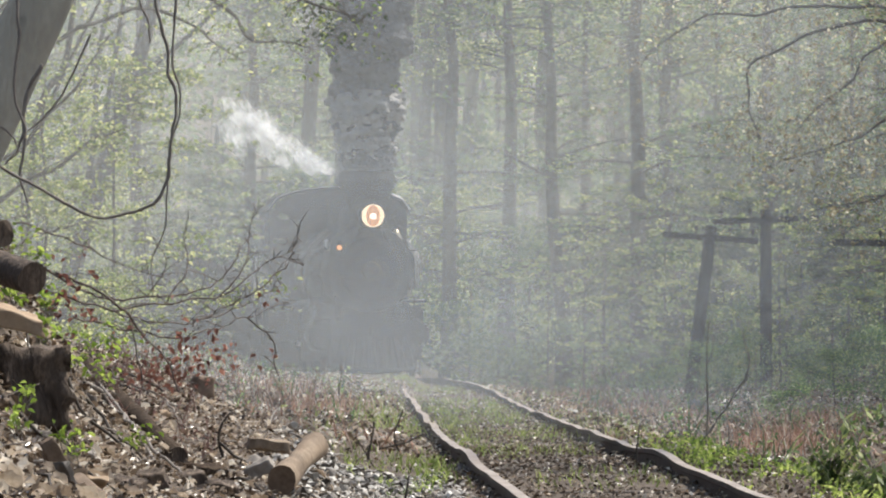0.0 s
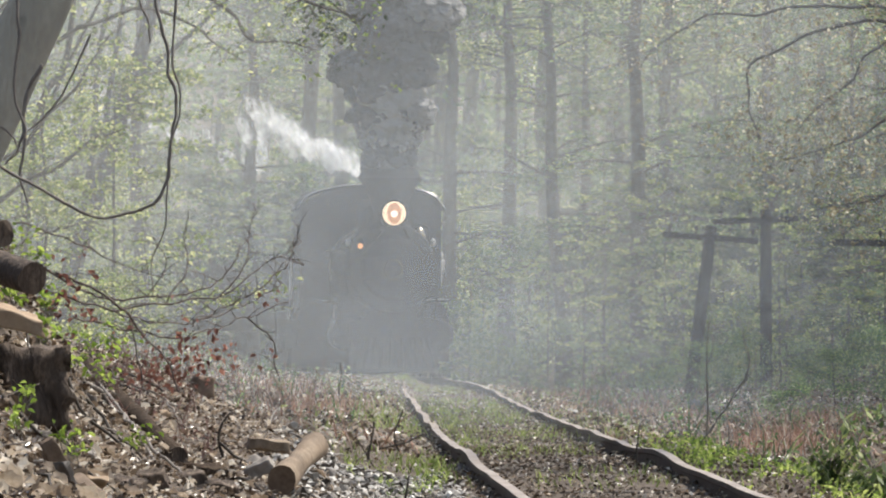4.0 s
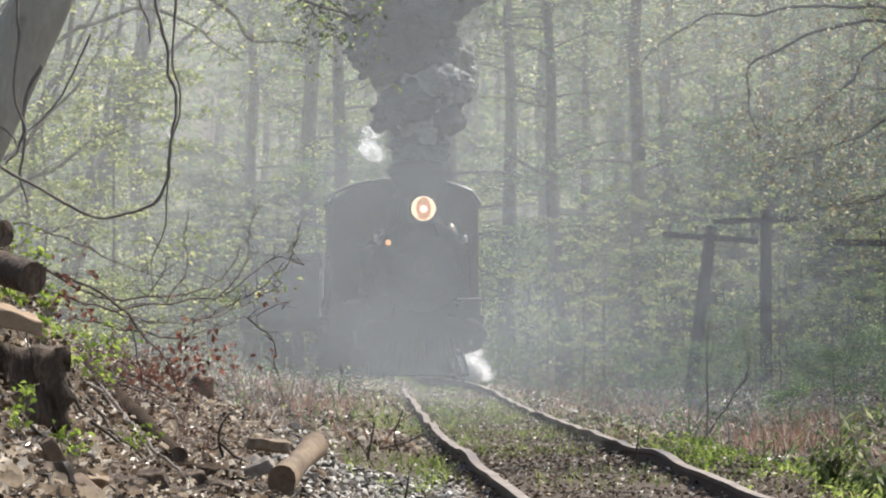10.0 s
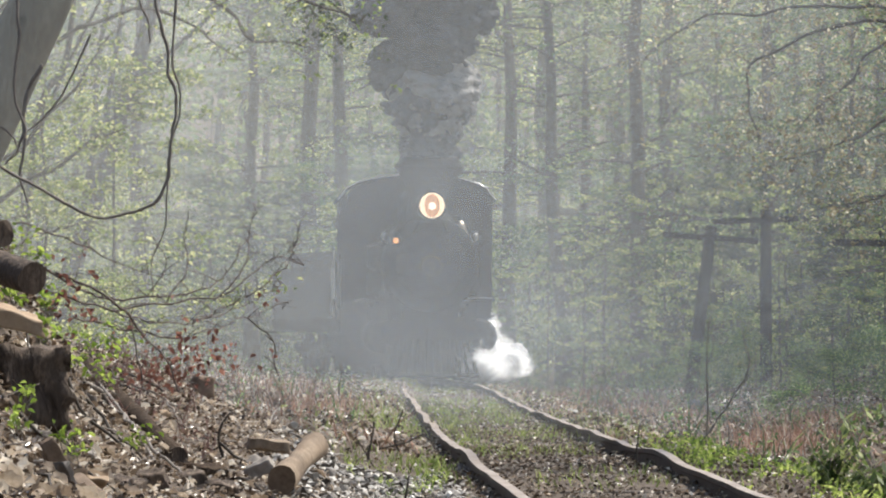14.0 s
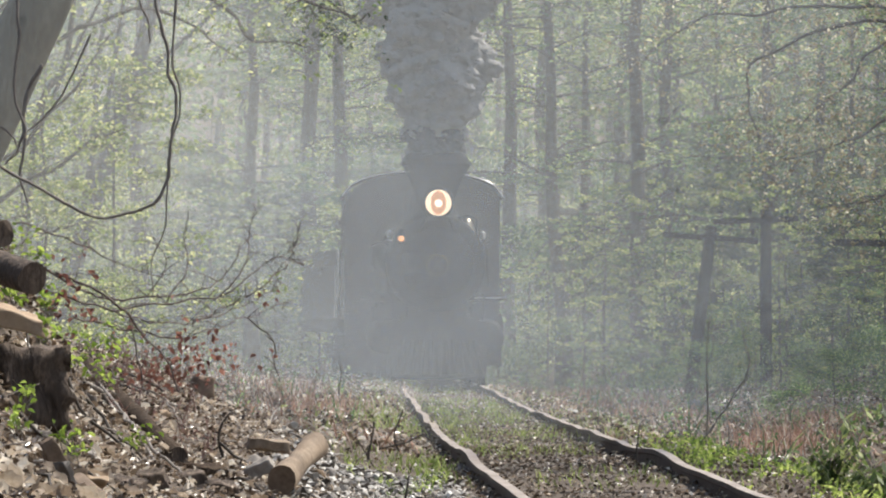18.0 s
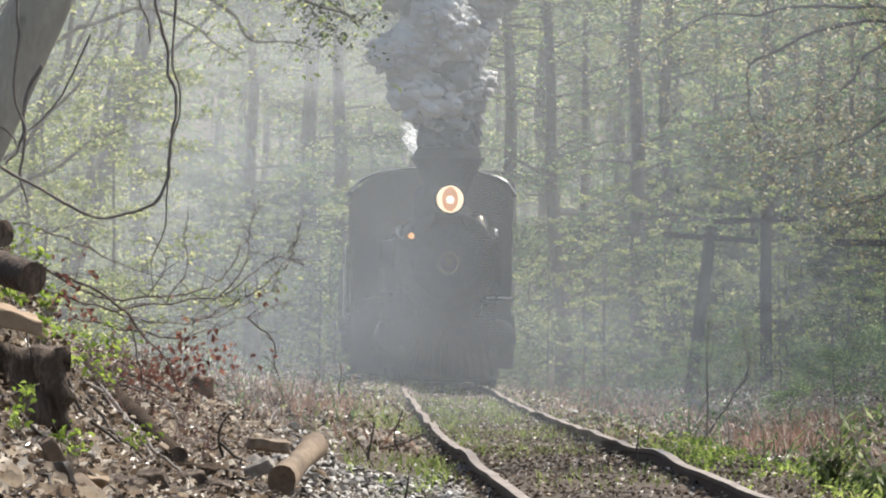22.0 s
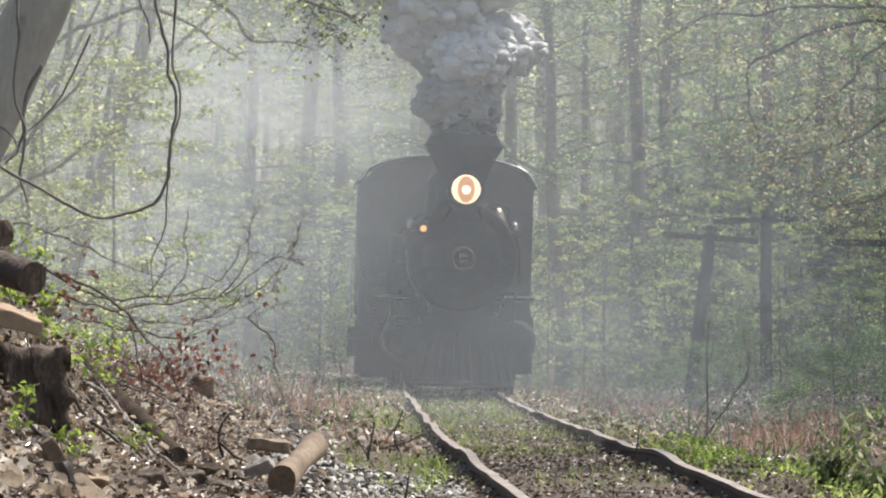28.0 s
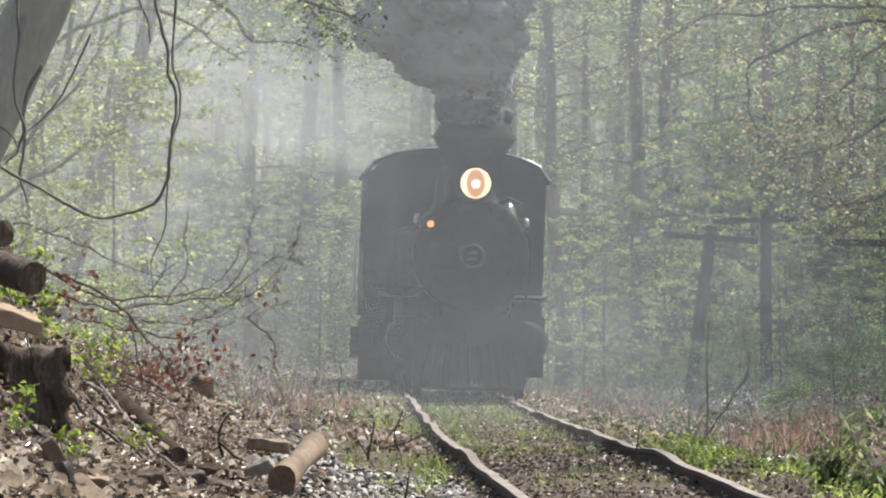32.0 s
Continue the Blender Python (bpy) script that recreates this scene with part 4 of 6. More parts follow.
# ---- woodland ----
def grow(seed, height, radius, first_limb, limbs, limb_len, leaves, leaf_size, leaf_mat, flat=0.35, droop=0.0, lean=(0, 0), spread=0.35, top=1.0, clump=0.3, shade_canopy=0, wobble=0.012):
    """A tree at the origin: tapered trunk, limbs, a crown of single leaves in loose tiers, and clumps at its top, added
    above the view for dappled shade.
    """
    rng = random.Random(seed)
    wood, crown = Heap(), Heap()
    n = 9
    spine = [Vector((lean[0] * (i / n) ** 1.3 * height + wobble * height * noise.noise((seed * 1.37, i * 0.6, 1)), lean[1] * (i / n) * height + wobble * height * noise.noise((seed * 1.37, i * 0.6, 4)), height * i / n - 0.15)) for i in range(n + 1)]
    radii = [radius * ((1 - i / n) ** 0.8 * 0.9 + 0.06) * (1.35 if i == 0 else 1) for i in range(n + 1)]
    wood.tube(spine, radii, 9)
    tips = []
    for _ in range(limbs):
        u = first_limb / height + (top - first_limb / height) * rng.random() ** 0.9
        i = min(n - 1, int(u * n))
        p = spine[i].lerp(spine[i + 1], u * n - i)
        a = rng.uniform(0, 6.283)
        ln = limb_len * rng.uniform(0.5, 1.1) * (1.15 - 0.6 * u)
        rise = rng.uniform(-0.1, 0.45) - droop
        q = p + Vector((math.cos(a), math.sin(a), rise)) * ln * 0.55
        r = p + Vector((math.cos(a + rng.uniform(-0.4, 0.4)), math.sin(a + rng.uniform(-0.4, 0.4)), rise - 0.15)) * ln
        pts = curve_points([p, q, r], 4)
        br = radius * (0.2 * (1 - u) + 0.05)
        wood.tube(pts, [max(0.006, br * (1 - 0.85 * k / (len(pts) - 1))) for k in range(len(pts))], 5)
        for k in range(2, len(pts)):
            tips.append((pts[k], ln))
            if rng.random() < 0.7:
                b = a + rng.uniform(-1.3, 1.3)
                e2 = pts[k] + Vector((math.cos(b), math.sin(b), rng.uniform(-0.25, 0.3))) * ln * 0.32
                wood.tube([pts[k], (pts[k] + e2) / 2 + Vector((0, 0, 0.03)), e2], [br * 0.3 + 0.004, br * 0.2 + 0.003, 0.003], 4)
                tips.append((e2, ln))
                tips.append(((pts[k] + e2) / 2, ln))
    tips = rng.sample(tips, max(4, int(len(tips) * clump)))
    for _ in range(leaves):
        c, ln = tips[rng.randrange(len(tips))]
        d = Vector((rng.gauss(0, 1), rng.gauss(0, 1), rng.gauss(0, 0.55))) * spread * (0.5 + 0.2 * ln)
        crown.leaf(c + d, leaf_size * rng.uniform(0.6, 1.25), rng, flat)
    # leaf clumps added high up to break the sunlight into patches below
    for _ in range(shade_canopy):
        u = rng.uniform(0.62, 1.0)
        i = min(n - 1, int(u * n))
        a, ln = rng.uniform(0, 6.283), rng.uniform(0.4, 3.2)
        q = spine[i] + Vector((math.cos(a) * ln, math.sin(a) * ln, rng.uniform(0.2, 1.2)))
        wood.tube([spine[i], (spine[i] + q) / 2 + Vector((0, 0, 0.15)), q], [radius * 0.25, radius * 0.15, 0.01], 4)
        for _ in range(34):
            crown.leaf(q + Vector((rng.gauss(0, 0.5), rng.gauss(0, 0.5), rng.gauss(0, 0.3))), rng.uniform(0.16, 0.34), rng, 0.5)
    return wood.mesh("trunk", BARK, True), crown.mesh("crown", leaf_mat)


def tree_kind(name, label, category, group, *args, **kw):
    w, c = grow(*args, **kw)

    def plant(x, y, turn=0.0, size=1.0, tilt=(0, 0)):
        ob = thing(name, label=label, category=category, group=group)
        part("trunk", w, None, ob)
        part("crown", c, None, ob)
        ob.matrix_basis = pose(x, y, land(x, y) - 0.02, tilt[0], tilt[1], turn) @ Matrix.Diagonal((size, size, size, 1))
        return ob
    return plant


tall = [tree_kind("woodland_tree", "tall straight hardwood with thin spring leaves", "tree", "tall trees of the wood", 20 + i, 16 + i, (0.2, 0.25, 0.19)[i], 2.2, 17, 3.0, 2600, 0.1, (DEEP, SPRING, DEEP)[i], top=0.62, spread=0.17, clump=0.34, shade_canopy=26) for i in range(3)]
leaning = tree_kind("woodland_tree", "tall hardwood trunk leaning over, thin spring leaves", "tree", "tall trees of the wood", 31, 16, 0.19, 3.0, 20, 3.0, 1500, 0.1, DEEP, top=0.65, lean=(-0.05, 0), shade_canopy=24)
sapling = [tree_kind("sapling", "slender young tree with layered fresh green leaves", "tree", "saplings of the understory", 40 + i, (6.5, 5.2, 7.5, 4.4)[i], 0.035, 0.5, 30, 2.0, 2000, 0.09, (SPRING, DEEP, DEEP, SPRING)[i], flat=0.3, spread=0.13, clump=0.22) for i in range(4)]
sunny = [tree_kind("sapling", "slender young tree with bright sunlit tufts of leaves", "tree", "saplings of the understory", 80 + i, (5.6, 7.0)[i], 0.032, 0.6, 24, 2.2, 1500, 0.1, SPRING, flat=0.3, spread=0.075, clump=0.16) for i in range(2)]
young_evergreen = tree_kind("young_evergreen", "dark young evergreen standing in the shade", "tree", "young evergreens of the understory", 95, 5.2, 0.05, 0.4, 40, 1.5, 3600, 0.1, HEMLOCK, flat=0.4, spread=0.13, clump=0.7)
bush = [tree_kind("bush", "leafy green understory bush", "bush", "bushes of the understory", 50 + i, (2.0, 1.5, 2.6)[i], 0.03, 0.1, 18, 1.1, 1600, 0.085, (DEEP, SPRING, DEEP)[i], flat=0.3, spread=0.3) for i in range(3)]
budding = tree_kind("budding_tree", "tree with reddish buds and small opening leaves", "tree", "budding trees beside the track", 61, 11, 0.13, 1.6, 46, 4.2, 2400, 0.075, BUDS, flat=0.3, spread=0.3)


# added out of view on the right, only to shade the track and verge
shade_tree = tree_kind("trackside_tree", "unseen tree added beside the track, its high leafy crown casting shade", "tree", "trees beside the track", 71, 9.5, 0.12, 5.0, 30, 2.6, 3000, 0.08, SPRING, flat=0.3, spread=0.3, clump=0.8)


def clear_of_track(x, y, gap):
    return abs(x - track_x(min(y, 160))) > gap if y < 160 else True


def make_wood():
    rng = random.Random(77)
    # trunks that stand out
    for k, (x, y, s) in enumerate([(0.13, 117, 1.0), (1.52, 119, 0.85), (3.5, 131, 0.75), (4.15, 113, 1.05), (5.3, 126, 0.85), (7.4, 121, 0.9), (-4.3, 119, 0.9), (-3.05, 123, 1.0), (-6.2, 108, 0.8), (-8.3, 96, 0.9), (2.6, 140, 0.9), (6.3, 142, 0.9), (9.6, 135, 1.0)]):
        tall[k % 3](x, y, k * 67, s)
    for k, (x, y) in enumerate([(6.6, 128), (8.2, 132), (10.6, 138), (5.6, 137), (11.8, 144), (7.6, 146)]):
        tall[2 * (k % 2)](x, y, 31 + k * 53, 0.62 + 0.05 * (k % 3))
    leaning(2.58, 113, 0, 0.95)
    tall[1](-2.47, 127, 10, 0.9)
    for i in range(42):
        y = rng.uniform(132, 215)
        x = rng.uniform(-0.105, 0.115) * y
        if clear_of_track(x, y, 2.6):
            tall[i % 3](x, y, rng.uniform(0, 360), rng.uniform(0.75, 1.2))
    for i in range(75):
        y = rng.uniform(120, 190)
        x = rng.uniform(-0.1, 0.105) * y
        if clear_of_track(x, y, 2.4):
            sapling[i % 4](x, y, rng.uniform(0, 360), rng.uniform(0.8, 1.35))
    for i in range(14):
        y = rng.uniform(60, 104)
        x = -0.046 * y - rng.uniform(1.0, 4.8)
        sapling[(i % 2) * 3](x, y, rng.uniform(0, 360), rng.uniform(0.6, 0.95))
    for i in range(13):
        y = rng.uniform(116, 135)
        x = 0.045 * y + rng.uniform(0.6, 7.5)
        sapling[i % 4](x, y, rng.uniform(0, 360), rng.uniform(0.6, 1.0))
    for i in range(60):
        y = rng.uniform(112, 150)
        x = rng.uniform(-0.095, 0.1) * y
        if clear_of_track(x, y, 2.0):
            bush[i % 3](x, y, rng.uniform(0, 360), rng.uniform(0.7, 1.4))
    for i in range(6):
        y = rng.uniform(70, 100)
        x = 0.045 * y + rng.uniform(0.8, 4.0)
        bush[2 * (i % 2)](x, y, rng.uniform(0, 360), rng.uniform(0.35, 0.6))
    for i in range(16):
        y = rng.uniform(103, 114)
        x = rng.uniform(0.2, 8.5)
        bush[2 * (i % 2)](x, y, rng.uniform(0, 360), rng.uniform(0.35, 0.75))
    for k, (x, y) in enumerate([(3.0, 124), (4.9, 122), (6.0, 118), (6.9, 125), (8.3, 121), (7.8, 130), (9.3, 127), (2.1, 131), (5.4, 131), (3.6, 118)]):
        sapling[3 * (k % 2)](x, y, k * 61, 0.55 + 0.08 * (k % 3))
    for k, (x, y, s) in enumerate(((2.1, 106, 0.55), (2.9, 109, 0.7), (3.9, 105, 0.5), (4.6, 110, 0.75), (5.6, 106, 0.6), (6.3, 103, 0.55), (6.9, 109, 0.8), (7.7, 105, 0.65), (8.4, 101, 0.7), (3.4, 112, 0.9), (5.1, 113, 0.95), (7.3, 113, 1.0), (-3.4, 108, 0.7), (-4.6, 104, 0.75), (-5.6, 100, 0.8), (-2.6, 112, 0.8))):
        sunny[k % 2](x, y, 40 + k * 83, s)
    for k, (x, y, s) in enumerate(((4.15, 116, 0.75), (4.75, 118, 0.9), (6.25, 115, 0.8), (7.9, 117, 0.9), (8.7, 114, 0.75), (2.9, 120, 0.7), (9.3, 122, 1.0), (-4.9, 112, 0.8), (-3.6, 116, 0.75), (6.9, 124, 1.1))):
        young_evergreen(x, y, 15 + k * 49, s)
    # unseen trees added beside the view, so that their crowns shade the hollow
    for k, (x, y, s) in enumerate(((11.2, 90, 0.95), (9.4, 95, 0.85), (12.6, 99, 1.0), (10.2, 104, 0.9), (14.0, 108, 1.05), (11.6, 112, 0.9), (13.2, 92, 0.9), (15.4, 116, 1.0), (12.4, 121, 0.95), (10.6, 80, 0.85), (10.8, 70, 0.8), (12.5, 74, 0.9))):
        tall[k % 3](x, y, 20 + k * 71, s)
    for k, (x, y, s) in enumerate(((-3.9, 52, 0.6), (-4.6, 58, 0.7), (-4.9, 62, 0.8))):
        sapling[3 * (k % 2)](x, y, k * 97, s)
    shade_tree(5.2, 44, 30, 1.0)
    shade_tree(5.6, 49, 130, 0.95)
    shade_tree(6.3, 55, 230, 1.0)
    for k, (x, y) in enumerate(((3.7, 91), (4.3, 89), (4.9, 92), (5.6, 95), (6.4, 93), (3.1, 95), (7.2, 84))):
        bush[2 * (k % 2)](x, y, k * 77, 0.42)
    for x, y, s, r in ((9.6, 72, 0.9, 20), (10.8, 86, 1.0, 120), (12, 100, 1.1, 290)):
        budding(x, y, r, s)


make_wood()


def far_woods():
    """The wood goes on: trunks and leaf clumps too far to tell apart."""
    rng = random.Random(5)
    tr, lf = Heap(), Heap()
    for i in range(170):
        y = rng.uniform(205, 300)
        x = rng.uniform(-0.16, 0.16) * y
        z = land(x, y)
        r = rng.uniform(0.12, 0.25)
        tr.tube([(x, y, z - 0.3), (x + rng.uniform(-0.5, 0.5), y, z + 8), (x + rng.uniform(-1, 1), y, z + 18)], [r, r * 0.8, r * 0.4], 6)
    for i in range(42000):
        y = rng.uniform(205, 300)
        x = rng.uniform(-0.15, 0.15) * y
        lf.leaf((x, y, land(x, y) + rng.uniform(0.1, 20) ** 1.0), rng.uniform(0.25, 0.5), rng, 0.5)
    tagged(new("far_trunks", tr.mesh("far_trunks", BARK)), "grey trunks deep in the hazy wood", "woods", kind="stuff")
    tagged(new("far_foliage", lf.mesh("far_foliage", DEEP)), "hazy green foliage deep in the wood", "foliage", kind="stuff")


far_woods()


# ---- line poles ----
POLE_WOOD = rough_surface("tarred_pole_wood", [(0.3, (0.014, 0.012, 0.011)), (0.7, (0.06, 0.052, 0.046))], 3, 25, 0.9, 0.5, 0.01, stretch=(3, 3, 0.6), spec=0.1)


def line_pole(x, y, h, tilt, arm_at, arm_len, arm_tilt):
    ob = thing("line_pole", label="old weathered wooden line pole with one crossarm", category="pole", group="old line poles in the wood")
    ob.matrix_basis = pose(x, y, land(x, y) - 0.1, 0, tilt, 0)
    w, f = tube_data([(0, 0, 0), (0, 0, h * 0.5), (0, 0, h)], [0.125, 0.115, 0.105], 12)
    part("pole", raw("pole", w, f, POLE_WOOD), None, ob)
    bm = bmesh.new()
    box(bm, 0, -0.15, 0, arm_len, 0.09, 0.11, 0.012)
    c = part("crossarm", bm, POLE_WOOD, ob)
    c.matrix_basis = pose(0, 0, arm_at, 0, arm_tilt - tilt, 0)
    for x in (-0.42, -0.15, 0.2, 0.44):
        bm = bmesh.new()
        lathe(bm, [(0.012, 0.05), (0.012, 0.12), (0.03, 0.13), (0.035, 0.17), (0.02, 0.2)], "z", (x * arm_len, -0.15, 0), 8)
        part("insulator_pin", bm, POLE_WOOD, c)


line_pole(6.08, 100, 3.5, 0, 3.3, 2.0, -2)
line_pole(4.36, 94, 3.2, 7, 2.98, 1.7, 4)
line_pole(7.4, 86, 2.95, 0, 2.72, 2.2, 1)


# ---- haze: drifting smoke that hangs between the trees ----
HAZE_LEAN = 33.0


HAZE = [  # distance, centre x and z, half width, half height, density, turn, and how it drifts: (time, dx, dz)
    (32.5, -3.0, 2.6, 3.4, 4.4, 0.075, -6, ()),
    (45, -3.3, 3.2, 2.7, 3.4, 0.11, 5, ()),
    (47, -0.8, 3.0, 8, 7.5, 0.05, -5, ()),
    (57, -0.8, 3.0, 9, 8.4, 0.06, 4, ()),
    (66, -0.5, 3.0, 10, 9.0, 0.080, -3, ()),
    (74.5, -0.9, 1.8, 3.6, 3.9, 0.135, 3, ((0, 0, 0), (9, 0.4, 0), (14, 0.5, 0), (19, -0.6, 0), (24, -1.8, 0.7), (32, -2.6, 1.2))),
    (75.8, 0.3, 0.7, 2.6, 1.2, 0.03, 2, ()),
    (79, 4.6, 0.6, 5.0, 2.2, 0.07, -3, ()),
    (85, -0.5, 3.2, 13, 10.0, 0.038, -4, ()),
    (92, -0.5, 3.4, 14, 10.5, 0.034, 2, ()),
    (99, -0.5, 3.6, 15, 11.0, 0.022, -3, ()),
    (101, 6.0, 3.5, 8, 6, 0.09, 4, ((0, 0, 0), (8, 1, 0.5), (16, 4, 3), (32, 9, 9))),
    (107, -1.0, 5.0, 16, 12, 0.045, -4, ((0, 0, 0), (16, -1.8, 0.3), (32, -4, 0.6))),
    (112, 0.5, 7.0, 14, 10, 0.13, 3, ((0, 0, 0), (7, -1.0, 1.5), (14, -2.5, 5), (22, -4, 11), (32, -6, 16))),
    (119, -2.0, 5.5, 20, 14, 0.04, 4, ()),
    (131, -3.0, 6.0, 24, 17, 0.07, 3, ((0, 0, 0), (16, -1.0, 0.3), (32, -2.2, 0.6))),
    (148, -2.0, 7.0, 28, 20, 0.09, -3, ()),
]


def make_haze():
    for k, (y, cx, cz, sx, sz, dens, turn, drift) in enumerate(HAZE):
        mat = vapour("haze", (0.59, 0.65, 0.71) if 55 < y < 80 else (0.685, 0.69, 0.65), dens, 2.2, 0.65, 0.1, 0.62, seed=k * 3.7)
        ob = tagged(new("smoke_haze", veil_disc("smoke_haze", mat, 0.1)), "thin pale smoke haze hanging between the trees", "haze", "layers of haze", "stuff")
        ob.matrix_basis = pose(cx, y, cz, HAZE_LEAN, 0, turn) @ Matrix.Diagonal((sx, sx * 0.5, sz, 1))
        if drift:
            MOVES.append((ob, [(t, pose(cx + dx, y, cz + dz, HAZE_LEAN, 0, turn)) for t, dx, dz in drift]))


make_haze()


# ---- bank in the foreground ----
def strew(name, label, category, mat, count, seed, place, size, flat=0.75, lift=0.012):
    rng = random.Random(seed)
    h = Heap()
    for _ in range(count):
        x, y = place(rng)
        h.leaf((x, y, land(x, y) + lift + rng.uniform(0, 0.03)), rng.uniform(*size), rng, flat * rng.uniform(0.6, 1.1) if flat < 0.9 else flat)
    tagged(new(name, h.mesh(name, mat)), label, category, kind="stuff")


def strew_curled(name, label, mat, count, seed, place, size, tilt=0.6, lift=0.015):
    rng = random.Random(seed)
    h = Heap()
    for _ in range(count):
        x, y = place(rng)
        r = rng.uniform(*size)
        h.curled((x, y, land(x, y) + lift + r * 0.12), r, rng, tilt=tilt)
    tagged(new(name, h.mesh(name, mat, True)), label, "leaf litter", kind="stuff")


def on_bank(rng):
    y = rng.uniform(11, 37)
    return -0.084 * y * rng.random() ** 0.8 * 1.05 + 0.05, y


def by_track(rng):
    y = rng.uniform(30, 92)
    return track_x(y) + rng.gauss(0, 1.7), y


strew("leaf_litter", "dry brown and tan fallen leaves covering the bank", "leaf litter", LITTER, 17000, 1, on_bank, (0.007, 0.03), 0.3)


def at_foot(rng):
    y = rng.uniform(10.5, 16)
    return -0.084 * y * rng.uniform(0.35, 1.0), y


strew_curled("large_leaves", "large curled pale dry leaves at the foot of the bank", PALE_LEAF, 190, 6, at_foot, (0.03, 0.09), 0.8)
strew_curled("broad_leaves", "broad pale dry leaves lying on top of the litter", PALE_LEAF, 30, 46, lambda rng: (rng.uniform(-1.2, -0.98), rng.uniform(14.2, 16.4)), (0.07, 0.12), 0.9, 0.01)
strew_curled("bank_leaves", "curled brown and tan leaves over the bank", LITTER, 3600, 56, on_bank, (0.02, 0.055), 0.7)
strew_curled("pale_bank_leaves", "curled sunlit leaves over the bank", PALE_LEAF, 900, 57, on_bank, (0.02, 0.05), 0.6)
strew("mound_litter", "dry fallen leaves on the mound below the cut logs", "leaf litter", LITTER, 1800, 16, lambda rng: (rng.uniform(-1.75, -1.1), rng.uniform(14.5, 20.5)), (0.02, 0.055), 0.3, 0.012)
strew("bark_chips", "pale curled leaves and bark chips over the bank", "leaf litter", PALE_LEAF, 900, 26, on_bank, (0.015, 0.06), 0.25, 0.015)
strew("verge_litter", "dead leaves on the bare soil beside the rail", "leaf litter", DAMP_LEAF, 3200, 33, lambda rng: ((lambda y: (track_x(y) + rng.uniform(0.8, 2.8), y))(rng.uniform(31, 50))), (0.02, 0.06), 0.5)
strew("hollow_litter", "brown dead leaves lying through the undergrowth", "leaf litter", LITTER, 9000, 32, lambda rng: ((lambda y: (track_x(y) + (rng.uniform(1.0, 8.5) if rng.random() < 0.7 else -rng.uniform(1.0, 5.0)), y))(rng.uniform(44, 108))), (0.05, 0.13), 0.45)
strew("track_litter", "dry dark and pale leaves lying over the sleepers", "leaf litter", DAMP_LEAF, 5200, 12, lambda rng: ((lambda y: (track_x(y) + rng.uniform(-0.95, 0.95), y))(30 + 44 * rng.random() ** 1.5)), (0.02, 0.06), 0.6)
strew("trackside_litter", "dry fallen leaves scattered along the track", "leaf litter", LITTER, 8000, 2, by_track, (0.02, 0.055), 0.4)


RUSSET = leaf_surface("dead_russet_grass", [(0.0, (0.16, 0.075, 0.05)), (0.5, (0.36, 0.19, 0.125)), (0.85, (0.5, 0.33, 0.24)), (1.0, (0.7, 0.6, 0.5))], 0.4)


